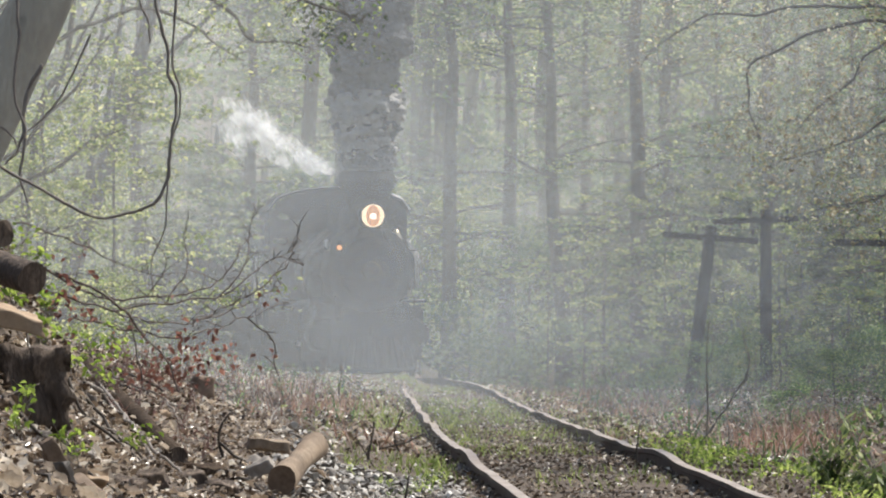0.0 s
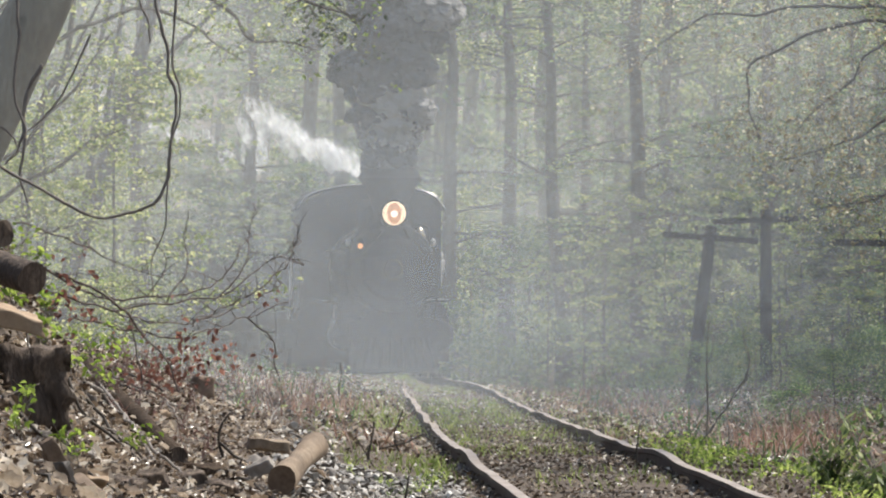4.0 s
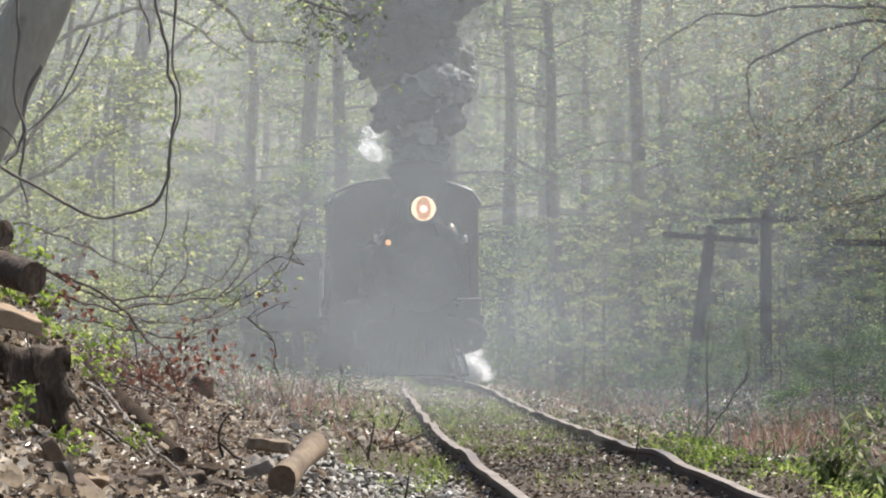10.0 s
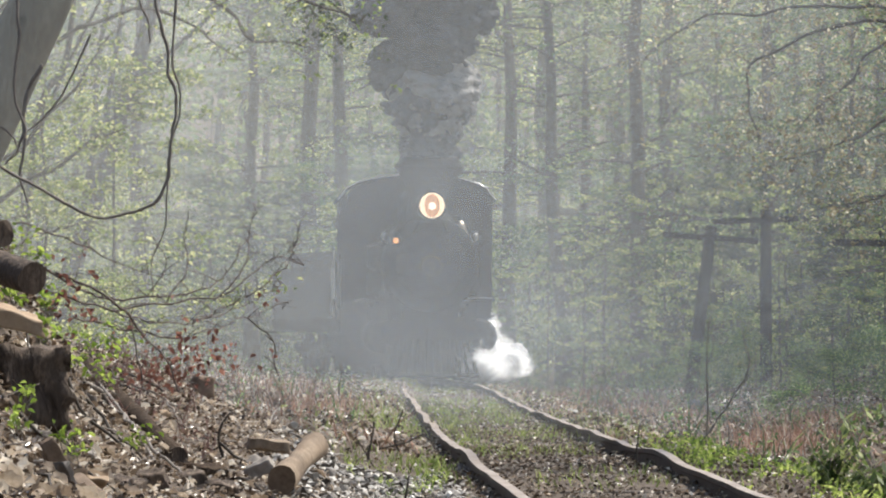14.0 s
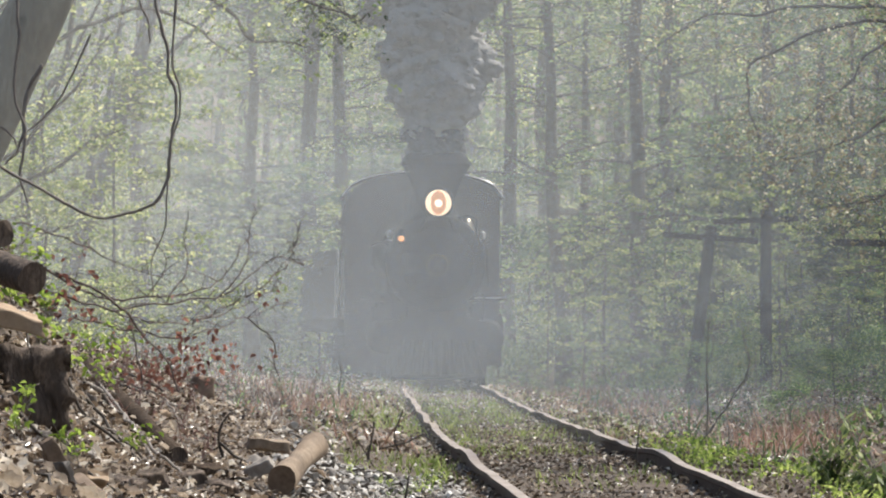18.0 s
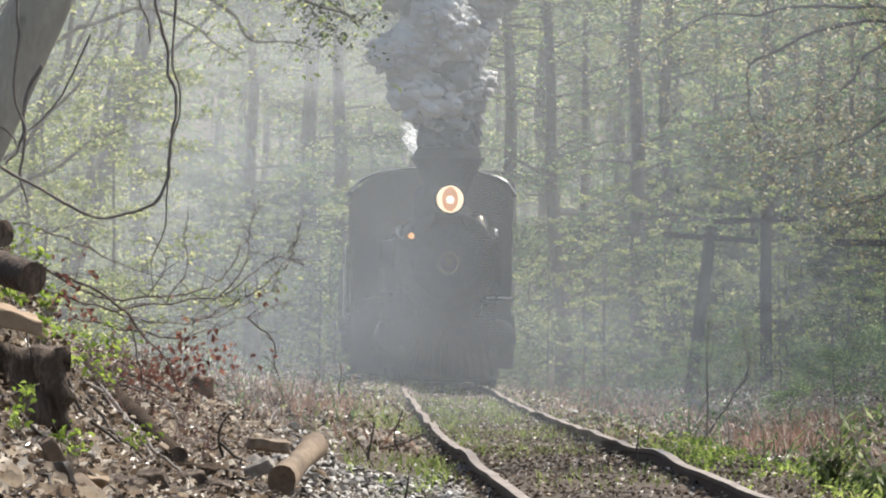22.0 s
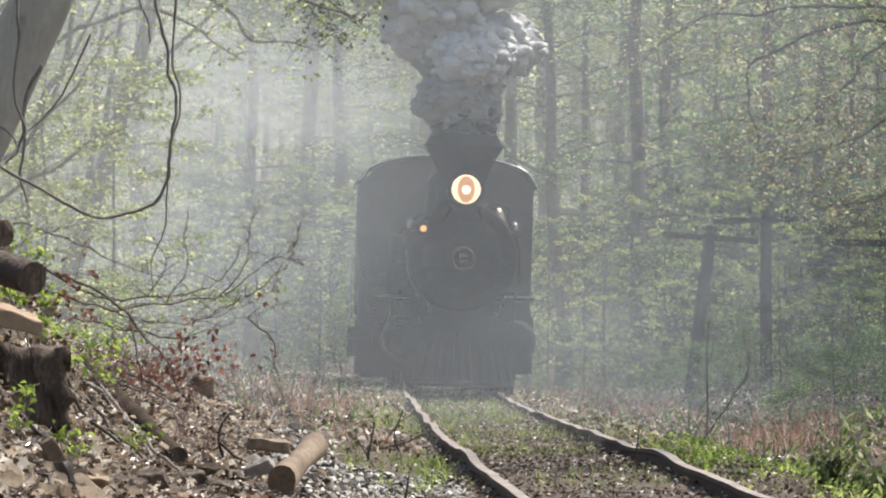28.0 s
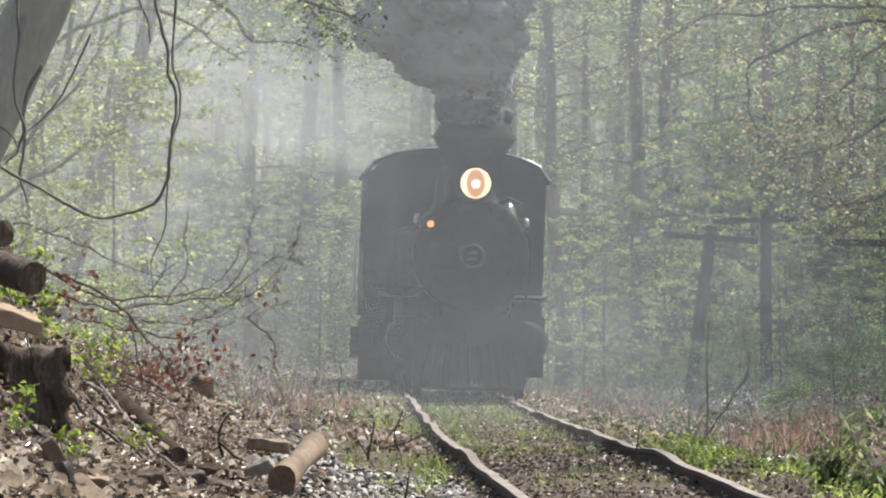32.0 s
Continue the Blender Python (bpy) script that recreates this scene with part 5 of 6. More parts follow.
def make_grass():
    rng = random.Random(3)
    h = Heap()
    for _ in range(8000):
        y = rng.uniform(36, 98)
        side = rng.random()
        x = track_x(y) + (rng.uniform(-0.6, 0.6) if side < 0.45 else rng.uniform(0.85, 2.6) if side < 0.75 else rng.uniform(-2.0, -0.85))
        if noise.noise((x * 0.8, y * 0.22, 4)) < (0.22 if y < 50 and side < 0.45 else -0.05):
            continue
        h.blade((x, y, land(x, y)), rng.uniform(0.03, 0.11), 0.006, rng, 0.8)
    for cx, y0, y1, n in ((-1.15, 46, 72, 900), (-0.35, 50, 78, 700), (0.35, 52, 80, 600), (-0.9, 38, 47, 350)):
        for _ in range(n):
            y = rng.uniform(y0, y1)
            x = track_x(y) + cx + rng.gauss(0, 0.22)
            if noise.noise((x * 0.9, y * 0.12, 44)) > 0.0:
                h.blade((x, y, land(x, y)), rng.uniform(0.04, 0.14), 0.008, rng, 0.9)
    tagged(new("track_grass", h.mesh("track_grass", GRASS)), "sparse yellow-green grass between and beside the rails", "grass", kind="stuff")
    h = Heap()
    for _ in range(4400):
        y = rng.uniform(33, 49)
        x = track_x(y) + rng.uniform(0.88, 3.0)
        n = noise.noise((x * 1.6, y * 0.5, 14))
        if n < 0.06:
            continue
        h.leaf((x, y, land(x, y) + rng.uniform(0.02, 0.1 + 0.2 * n)), rng.uniform(0.02, 0.06), rng, 0.25, 0.55)
        if rng.random() < 0.16:
            h.blade((x, y, land(x, y)), rng.uniform(0.06, 0.22), 0.006, rng, 0.6)
    for _ in range(420):
        y = rng.uniform(31, 39)
        x = rng.uniform(-0.62, 0.0) * y / 35
        if noise.noise((x * 5, y * 0.8, 24)) < 0.12:
            continue
        h.leaf((x, y, land(x, y) + rng.uniform(0.01, 0.06)), rng.uniform(0.02, 0.045), rng, 0.25)
        h.blade((x, y, land(x, y)), rng.uniform(0.04, 0.13), 0.005, rng, 0.7)
    tagged(new("herb_patch", h.mesh("herb_patch", HERB)), "bright green low herbs and grass beside the rail", "herbs", kind="stuff")
    h = Heap()
    for _ in range(5200):
        y = rng.uniform(40, 104)
        x = track_x(y) + (rng.uniform(1.5, 7.5) if rng.random() < 0.75 else -rng.uniform(1.3, 5.0))
        n = noise.noise((x * 0.7, y * 0.25, 31))
        if n < (0.08 if x > track_x(y) else 0.2):
            continue
        if rng.random() < 0.8:
            h.blade((x, y, land(x, y)), rng.uniform(0.08, 0.3 + 0.5 * max(0, n)), 0.008, rng, 1.2)
        else:
            h.leaf((x, y, land(x, y) + rng.uniform(0.0, 0.18 + 0.4 * max(0, n))), rng.uniform(0.04, 0.1), rng, 0.2)
    low = Heap()
    for _ in range(3600):
        y = rng.uniform(46, 104)
        x = track_x(y) + (rng.uniform(1.6, 8.0) if rng.random() < 0.7 else -rng.uniform(1.4, 5.0))
        n = noise.noise((x * 0.5, y * 0.2, 51))
        if n < -0.05:
            continue
        if rng.random() < 0.5:
            low.blade((x, y, land(x, y)), rng.uniform(0.08, 0.25 + 0.6 * n), 0.009, rng, 0.8)
        else:
            low.leaf((x, y, land(x, y) + rng.uniform(0.02, 0.15 + 0.5 * n)), rng.uniform(0.04, 0.09), rng, 0.3)
    tagged(new("undergrowth", low.mesh("undergrowth", DEEP)), "low dull green undergrowth at the wood's edge", "undergrowth", kind="stuff")
    red = Heap()
    for _ in range(1900):
        y = rng.uniform(46, 92)
        x = track_x(y) + (rng.uniform(1.0, 4.6) if rng.random() < 0.65 else -rng.uniform(1.0, 3.6))
        if noise.noise((x * 0.8, y * 0.16, 71)) < 0.12:
            continue
        red.blade((x, y, land(x, y)), rng.uniform(0.04, 0.17), 0.009, rng, 1.6)
    for cx, cy, sx, sy, n, tall_by in ((3.75, 61, 0.28, 1.6, 420, 0.34), (4.4, 64, 0.25, 1.8, 260, 0.28), (5.3, 76, 0.4, 2.0, 300, 0.3), (2.25, 100, 0.35, 2.0, 260, 0.25), (2.9, 92, 0.4, 2.5, 240, 0.25), (-1.5, 63, 0.35, 2.5, 300, 0.26), (-2.2, 74, 0.4, 2.5, 240, 0.28), (3.3, 84, 0.4, 2.0, 200, 0.26)):
        for _ in range(n):
            x, y = cx + rng.gauss(0, sx), cy + rng.gauss(0, sy)
            red.blade((x, y, land(x, y)), rng.uniform(0.3, 1.0) * tall_by, 0.008, rng, 0.5)
    tagged(new("russet_grass", red.mesh("russet_grass", RUSSET)), "patches of dead russet grass beside the track", "grass", kind="stuff")
    tagged(new("dry_brush", h.mesh("dry_brush", BRUSH)), "dry grey-brown and russet brush beside the track", "brush", kind="stuff")


make_grass()


DARK_STICK = rough_surface("damp_dark_wood", [(0.3, (0.02, 0.016, 0.013)), (0.7, (0.08, 0.065, 0.05))], 10, 60, 0.8, 0.4, 0.005)


# ---- leaning tree, vines and shrubs on the bank ----
def kinked(pts, amount=0.022):
    """A line through points, bent unevenly as wood grows."""
    return [p + Vector((noise.noise(p * 6.1), 0, noise.noise(p * 6.1 + Vector((7, 0, 0))))) * amount + Vector((noise.noise(p * 19), 0, noise.noise(p * 19 + Vector((7, 0, 0))))) * amount * 0.3 for p in curve_points(pts, 8)]


def bare(name, label, category, group, lines, mat=TWIG, bend=0.022):
    """A bare plant made of curved stems: each line is (points, thick radius, thin radius)."""
    h = Heap()
    for pts, r0, r1 in lines:
        c = kinked(pts, bend)
        h.tube(c, [(r0 + (r1 - r0) * k / (len(c) - 1)) * (0.8 + 0.5 * abs(noise.noise(c[k] * 9))) for k in range(len(c))], 6)
    return tagged(new(name, h.mesh(name, mat, True)), label, category, group)


def tree_on_bank():
    t = thing("leaning_tree", label="thick grey trunk leaning over the bank, hung with vines", category="tree")
    pts = curve_points([(-4.148, 35.00, 0.226), (-3.589, 35.00, 1.343), (-3.198, 35.00, 2.088), (-2.845, 35.00, 2.796), (-2.528, 35.00, 3.466), (-2.122, 36.00, 4.797), (-1.471, 38.00, 6.618)], 5)
    v, f = tube_data(pts, [0.29 - 0.0052 * k for k in range(len(pts))], 14)
    part("trunk", raw("trunk", v, f, GREY_BARK, True), None, t)
    rng = random.Random(2)
    # sparse crown above the view, added to dapple the bank with shade
    h, lf = Heap(), Heap()
    for k in range(18):
        p = pts[-1 - rng.randrange(12)]
        q = p + Vector((rng.uniform(-2.6, 0.3), rng.uniform(-0.5, 3), rng.uniform(0.2, 2.4)))
        c = curve_points([p, (p + q) / 2 + Vector((0, 0, 0.3)), q], 4)
        h.tube(c, [0.09 - 0.009 * i for i in range(len(c))], 5)
        for _ in range(16):
            lf.leaf(c[rng.randrange(3, len(c))] + Vector((rng.gauss(0, 0.4), rng.gauss(0, 0.4), rng.gauss(0, 0.25))), rng.uniform(0.05, 0.09), rng, 0.4)
    # limb that carries the vines, with its twigs
    spots = [pts[-6], Vector((-2.4, 33, 5.0)), Vector((-2.0, 30, 5.0)), Vector((-1.5, 25.5, 4.4)), Vector((-1.2, 23.5, 3.6)), Vector((-1.0, 22.0, 3.2))]
    c = curve_points(spots, 5)
    h.tube(c, [0.12 - 0.0038 * i for i in range(len(c))], 7)
    for i in range(6, len(c)):
        for _ in range(3):
            q = c[i] + Vector((rng.uniform(-1.1, 0.9), rng.uniform(-0.7, 0.9), rng.uniform(0.1, 1.3)))
            h.tube([c[i], (c[i] + q) / 2 + Vector((0, 0, 0.1)), q], [0.018, 0.012, 0.006], 4)
            for _ in range(16):
                lf.leaf(q + Vector((rng.gauss(0, 0.3), rng.gauss(0, 0.3), rng.gauss(0, 0.2))), rng.uniform(0.04, 0.08), rng, 0.4)
    part("limbs", h.mesh("limbs", BARK, True), None, t)
    part("crown", lf.mesh("crown", SPRING), None, t)


tree_on_bank()

VINES = [
    ([(-1.333, 24.00, 2.703), (-1.307, 24.00, 2.550), (-1.256, 24.00, 2.371), (-1.241, 24.00, 2.218), (-1.200, 24.00, 2.103), (-1.236, 24.00, 1.886), (-1.266, 24.00, 1.720), (-1.333, 24.00, 1.618), (-1.555, 24.00, 1.567), (-1.759, 24.00, 1.656), (-1.900, 24.00, 1.746), (-2.078, 24.00, 1.848)], 0.009, 0.008),
    ([(-1.210, 24.10, 2.710), (-1.231, 24.10, 2.504), (-1.226, 24.10, 2.299), (-1.195, 24.10, 2.094), (-1.246, 24.10, 1.787), (-1.256, 24.10, 1.556), (-1.313, 24.10, 1.376), (-1.328, 24.10, 1.197)], 0.0075, 0.003),
    ([(-1.406, 24.20, 2.716), (-1.385, 24.20, 2.536), (-1.354, 24.20, 2.446), (-1.344, 24.20, 2.351)], 0.007, 0.004),
    ([(-1.869, 23.00, 2.637), (-1.840, 23.00, 2.343), (-1.864, 23.00, 2.074), (-1.820, 23.00, 1.927), (-1.845, 23.00, 1.830)], 0.010, 0.006),
    ([(-1.937, 25.50, 2.341), (-1.997, 25.50, 2.178), (-2.018, 25.50, 1.934), (-2.024, 25.50, 1.825), (-2.002, 25.50, 1.663)], 0.012, 0.006),
    ([(-1.792, 27.00, 2.556), (-1.907, 27.00, 2.298), (-2.008, 27.00, 2.154), (-2.123, 27.00, 2.039)], 0.007, 0.004),
    ([(-1.858, 22.00, 1.927), (-1.800, 22.00, 1.881), (-1.765, 22.00, 1.810), (-1.807, 22.00, 1.752)], 0.006, 0.005),
]
for line in VINES:
    bare("hanging_vine", "bare brown vine hanging in loops over the bank", "vine", "hanging vines", [line])

SHRUB_BARK = rough_surface("dark_shrub_bark", [(0.3, (0.045, 0.034, 0.028)), (0.7, (0.15, 0.115, 0.095))], 10, 60, 0.8, 0.4, 0.005)

# arching shrub with bare stems
SHRUB = [
    ([(-1.648, 22.00, 1.331), (-1.497, 22.20, 1.214), (-1.249, 22.40, 1.191), (-1.067, 22.60, 1.216), (-0.931, 22.80, 1.314), (-0.842, 23.00, 1.463)], 0.006, 0.002),
    ([(-1.694, 22.00, 1.260), (-1.426, 22.20, 1.155), (-1.159, 22.50, 1.168), (-0.956, 22.80, 1.217), (-0.768, 23.00, 1.340), (-0.615, 23.20, 1.453)], 0.006, 0.002),
    ([(-1.531, 22.00, 1.120), (-1.291, 22.30, 1.044), (-1.039, 22.50, 1.048), (-0.834, 22.80, 1.120), (-0.670, 23.00, 1.193)], 0.005, 0.002),
    ([(-1.601, 22.00, 1.307), (-1.390, 22.00, 1.190), (-1.232, 22.10, 1.026), (-1.072, 22.20, 0.813)], 0.007, 0.003),
    ([(-1.159, 22.50, 1.168), (-1.092, 22.60, 1.312), (-1.108, 22.70, 1.434), (-1.084, 22.70, 1.531)], 0.004, 0.0015),
    ([(-0.956, 22.80, 1.217), (-0.862, 22.90, 1.339), (-0.842, 23.00, 1.511), (-0.805, 23.00, 1.585)], 0.004, 0.0015),
    ([(-1.063, 22.50, 1.084), (-0.931, 22.80, 1.169), (-0.744, 23.00, 1.267), (-0.652, 23.20, 1.416), (-0.627, 23.20, 1.540)], 0.005, 0.0015),
    ([(-1.249, 22.40, 1.191), (-1.177, 22.40, 1.334), (-1.196, 22.40, 1.454)], 0.003, 0.0015),
    ([(-1.776, 22.00, 1.494), (-1.585, 22.10, 1.449), (-1.433, 22.30, 1.393), (-1.320, 22.40, 1.334), (-1.159, 22.50, 1.264)], 0.004, 0.002),
    ([(-0.834, 22.80, 1.120), (-0.741, 22.90, 1.023), (-0.719, 23.00, 0.826)], 0.004, 0.002),
    ([(-1.261, 22.20, 0.813), (-1.285, 22.20, 1.002), (-1.304, 22.20, 1.120)], 0.005, 0.002),
    ([(-0.768, 23.00, 1.340), (-0.695, 23.00, 1.365), (-0.602, 23.20, 1.342)], 0.003, 0.0015),
    ([(-1.379, 22.20, 1.155), (-1.196, 22.30, 1.084), (-0.995, 22.60, 1.120), (-0.814, 22.90, 1.193), (-0.698, 23.10, 1.255)], 0.004, 0.0015),
]
shrub = thing("bare_shrub", label="arching bare shrub with a few russet dead leaves", category="shrub")
twigs = random.Random(9)
for pts, r0, r1 in SHRUB:
    c = kinked(pts, 0.03)
    r0, r1 = r0 * 0.95, r1 * 0.95
    stem = Heap()
    stem.tube(c, [r0 + (r1 - r0) * k / (len(c) - 1) for k in range(len(c))], 5)
    for k in range(4, len(c), 2):
        d = Vector((twigs.uniform(-1, 1), twigs.uniform(-1, 1), twigs.uniform(-0.3, 1.0))) * twigs.uniform(0.04, 0.14)
        stem.tube([c[k], c[k] + d * 0.6 + Vector((0, 0, 0.01)), c[k] + d], [0.002, 0.0016, 0.001], 4)
    part("stem", stem.mesh("stem", SHRUB_BARK, True), None, shrub)
dead = Heap()
rng = random.Random(21)
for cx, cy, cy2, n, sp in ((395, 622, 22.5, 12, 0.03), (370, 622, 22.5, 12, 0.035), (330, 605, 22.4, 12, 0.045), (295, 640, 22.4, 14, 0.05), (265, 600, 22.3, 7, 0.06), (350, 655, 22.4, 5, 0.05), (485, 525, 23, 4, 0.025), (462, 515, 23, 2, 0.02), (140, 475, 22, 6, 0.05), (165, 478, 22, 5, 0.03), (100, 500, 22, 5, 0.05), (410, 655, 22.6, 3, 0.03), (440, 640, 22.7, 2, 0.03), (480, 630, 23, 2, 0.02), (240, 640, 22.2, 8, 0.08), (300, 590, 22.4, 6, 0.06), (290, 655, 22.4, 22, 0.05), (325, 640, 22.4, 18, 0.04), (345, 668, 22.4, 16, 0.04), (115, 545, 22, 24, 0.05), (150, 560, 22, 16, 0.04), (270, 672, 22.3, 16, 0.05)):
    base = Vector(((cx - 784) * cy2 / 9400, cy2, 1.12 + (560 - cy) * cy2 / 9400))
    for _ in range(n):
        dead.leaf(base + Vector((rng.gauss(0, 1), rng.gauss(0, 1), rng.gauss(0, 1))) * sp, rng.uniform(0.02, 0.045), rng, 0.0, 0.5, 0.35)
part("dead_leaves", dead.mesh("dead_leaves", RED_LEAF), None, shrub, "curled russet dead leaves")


def brushy(name, label, x0, x1, y0, y1, count, h0, h1, seed, mat):
    """A stand of thin bare stems."""
    rng = random.Random(seed)
    h = Heap()
    for _ in range(count):
        y = rng.uniform(y0, y1)
        x = rng.uniform(x0, x1) * y
        z = land(x, y)
        k = rng.uniform(h0, h1)
        p = Vector((x, y, z - 0.03))
        d = Vector((rng.uniform(-0.5, 0.5), rng.uniform(-0.3, 0.3), 1)) * k
        m = p + d * 0.55 + Vector((rng.uniform(-0.1, 0.1) * k, 0, 0))
        h.tube([p, m, p + d], [0.0028, 0.0022, 0.0012], 4)
        for _ in range(3):
            u = rng.uniform(0.4, 0.95)
            q = p.lerp(p + d, u)
            h.tube([q, q + Vector((rng.uniform(-1, 1), rng.uniform(-0.5, 0.5), rng.uniform(0.1, 0.9))) * k * 0.3], [0.0022, 0.001], 4)
    tagged(new(name, h.mesh(name, mat)), label, "brush", kind="stuff")


brushy("thin_brush", "thin bare reddish stems growing behind the bank", -0.062, -0.028, 34, 50, 40, 0.25, 0.9, 14, rough_surface("russet_twigs", [(0.3, (0.09, 0.035, 0.03)), (0.7, (0.2, 0.1, 0.08))], 12, 60, 0.8))

brushy("russet_brush", "fine russet stems on the crest of the bank", -0.066, -0.043, 20, 30, 110, 0.05, 0.2, 15, rough_surface("russet_stems", [(0.3, (0.14, 0.07, 0.055)), (0.7, (0.34, 0.2, 0.16))], 12, 60, 0.8))

# saplings and sticks by the track
bare("bare_sapling", "thin bare sapling standing beside the track", "sapling", "bare saplings", [([(2.380, 48.00, -0.054), (2.400, 48.00, 0.405), (2.380, 48.00, 0.711), (2.420, 48.00, 1.120)], 0.010, 0.004), ([(2.395, 48.00, 0.711), (2.441, 48.00, 0.865), (2.390, 48.00, 1.043)], 0.004, 0.002)])
bare("bare_sapling", "thin curved bare sapling beside the track", "sapling", "bare saplings", [([(2.260, 47.00, -0.020), (2.455, 47.00, 0.245), (2.605, 47.00, 0.470), (2.710, 47.00, 0.720), (2.640, 47.00, 1.020)], 0.011, 0.004), ([(2.605, 47.00, 0.470), (2.755, 47.00, 0.670), (2.770, 47.00, 0.870)], 0.006, 0.002), ([(2.710, 47.00, 0.720), (2.670, 47.00, 0.920), (2.730, 47.00, 1.120)], 0.004, 0.002)])
bare("bare_sapling", "thin bare stem leaning beside the track", "sapling", "bare saplings", [([(2.574, 48.00, -0.106), (2.569, 48.00, 0.201), (2.553, 48.00, 0.405)], 0.007, 0.003)])
bare("dead_stick", "short dead stick standing beside the rail", "stick", "dead sticks", [([(1.362, 37.00, 0.057), (1.354, 37.00, 0.215), (1.378, 37.00, 0.352)], 0.008, 0.004)], DARK_STICK)
bare("dead_stick", "short dead stick standing beside the rail", "stick", "dead sticks", [([(-0.291, 36.00, 0.201), (-0.322, 36.00, 0.316), (-0.283, 36.00, 0.477)], 0.009, 0.005), ([(-0.437, 36.00, 0.212), (-0.245, 36.00, 0.258), (-0.123, 36.00, 0.331)], 0.009, 0.004)], DARK_STICK)
bare("dead_stick", "short dead stick standing beside the rail", "stick", "dead sticks", [([(-0.456, 33.00, 0.235), (-0.453, 33.00, 0.348), (-0.435, 33.00, 0.467)], 0.010, 0.006)], DARK_STICK)
bare("dead_stick", "short dead stick standing in the gravel", "stick", "dead sticks", [([(-0.197, 28.00, 0.137), (-0.185, 28.00, 0.256)], 0.008, 0.005)], DARK_STICK)
bare("dead_stick", "short dead stick on the bank", "stick", "dead sticks", [([(-0.828, 20.00, 0.588), (-0.843, 20.00, 0.663), (-0.826, 20.00, 0.705), (-0.791, 20.00, 0.754)], 0.008, 0.003), ([(-0.843, 20.00, 0.652), (-0.796, 20.00, 0.599), (-0.753, 20.00, 0.571)], 0.007, 0.004)], DARK_STICK)
bare("dead_stick", "tall dead stalk beside the track", "stick", "dead sticks", [([(-1.018, 52.00, 0.346), (-1.007, 52.00, 0.511), (-1.018, 52.00, 0.677)], 0.010, 0.005)], DARK_STICK)
bare("dead_branch", "dark dead branch lying down the bank", "branch", "dead branches", [([(-1.366, 19.28, 0.956), (-1.315, 20.46, 0.815), (-1.113, 19.60, 0.682), (-0.887, 18.36, 0.554)], 0.012, 0.005)])
bare("dead_branch", "dark dead branch lying down the bank", "branch", "dead branches", [([(-1.479, 23.80, 0.854), (-1.247, 23.72, 0.754), (-1.130, 24.48, 0.664)], 0.008, 0.004), ([(-1.247, 23.72, 0.754), (-1.070, 22.16, 0.637)], 0.005, 0.003)])
bare("dead_branch", "dark dead branch lying by the gravel", "branch", "dead branches", [([(-0.633, 26.56, 0.442), (-0.769, 41.54, 0.033), (-0.536, 40.64, 0.005)], 0.010, 0.006)])
rng = random.Random(64)
for k in range(16):
    x, y = on_bank(rng)
    x = min(x, -0.45)
    d = Vector((rng.uniform(0.15, 0.5), -rng.uniform(0.2, 1.6), 0))
    ends = [Vector((x, y, 0)) + d * u for u in (-0.5, 0.0, 0.5)]
    ends = [(p.x, p.y, land(p.x, p.y) + 0.012 + 0.03 * (i == 1)) for i, p in enumerate(ends)]
    bare("dead_branch", "thin dark dead branch lying across the litter", "branch", "dead branches", [(ends, 0.008, 0.003)], DARK_STICK)
bare("dead_branch", "thin dead branch leaning in the brush", "branch", "dead branches", [([(-0.923, 27.64, 0.532), (-0.938, 30.00, 0.593), (-0.868, 30.00, 0.673)], 0.007, 0.003)])
bare("fallen_branch", "long thin dead branch lying through the hollow", "branch", "dead branches", [([(3.3, 70, -0.36), (3.54, 70, 0.1), (4.07, 70, 0.165), (4.59, 70, 0.15), (4.77, 70, 0.06), (5.0, 70, -0.3)], 0.011, 0.007)], OLD_WOOD)
bare("fallen_branch", "dark fallen branch lying in the herbs", "branch", "dead branches", [([(3.339, 58.34, -0.407), (3.438, 56.10, -0.378), (3.582, 54.48, -0.387)], 0.03, 0.022)], OLD_WOOD)


# ---- cut wood ----
ROTTEN = rough_surface("rotten_wood", [(0.3, (0.03, 0.023, 0.018)), (0.5, (0.085, 0.063, 0.047)), (0.7, (0.26, 0.2, 0.15))], 14, 60, 0.9, 1.0, 0.03, stretch=(1, 1, 0.3))
STUMP_GREY = rough_surface("grey_split_wood", [(0.3, (0.11, 0.095, 0.08)), (0.7, (0.36, 0.32, 0.275))], 8, 50, 0.8, 0.6, 0.01)
LOG_TAN = rough_surface("weathered_tan_wood", [(0.28, (0.09, 0.065, 0.045)), (0.5, (0.21, 0.155, 0.105)), (0.72, (0.37, 0.29, 0.205))], 9, 55, 0.8, 0.9, 0.012, stretch=(1, 1, 0.4))
WET_BARK = rough_surface("dark_rotten_bark", [(0.3, (0.022, 0.016, 0.012)), (0.5, (0.06, 0.044, 0.032)), (0.72, (0.15, 0.115, 0.085))], 14, 70, 0.95, 1.0, 0.03, spec=0.05)
TAN = rough_surface("tan_log", [(0.3, (0.075, 0.052, 0.036)), (0.7, (0.25, 0.18, 0.125))], 7, 45, 0.8, 0.6, 0.01)


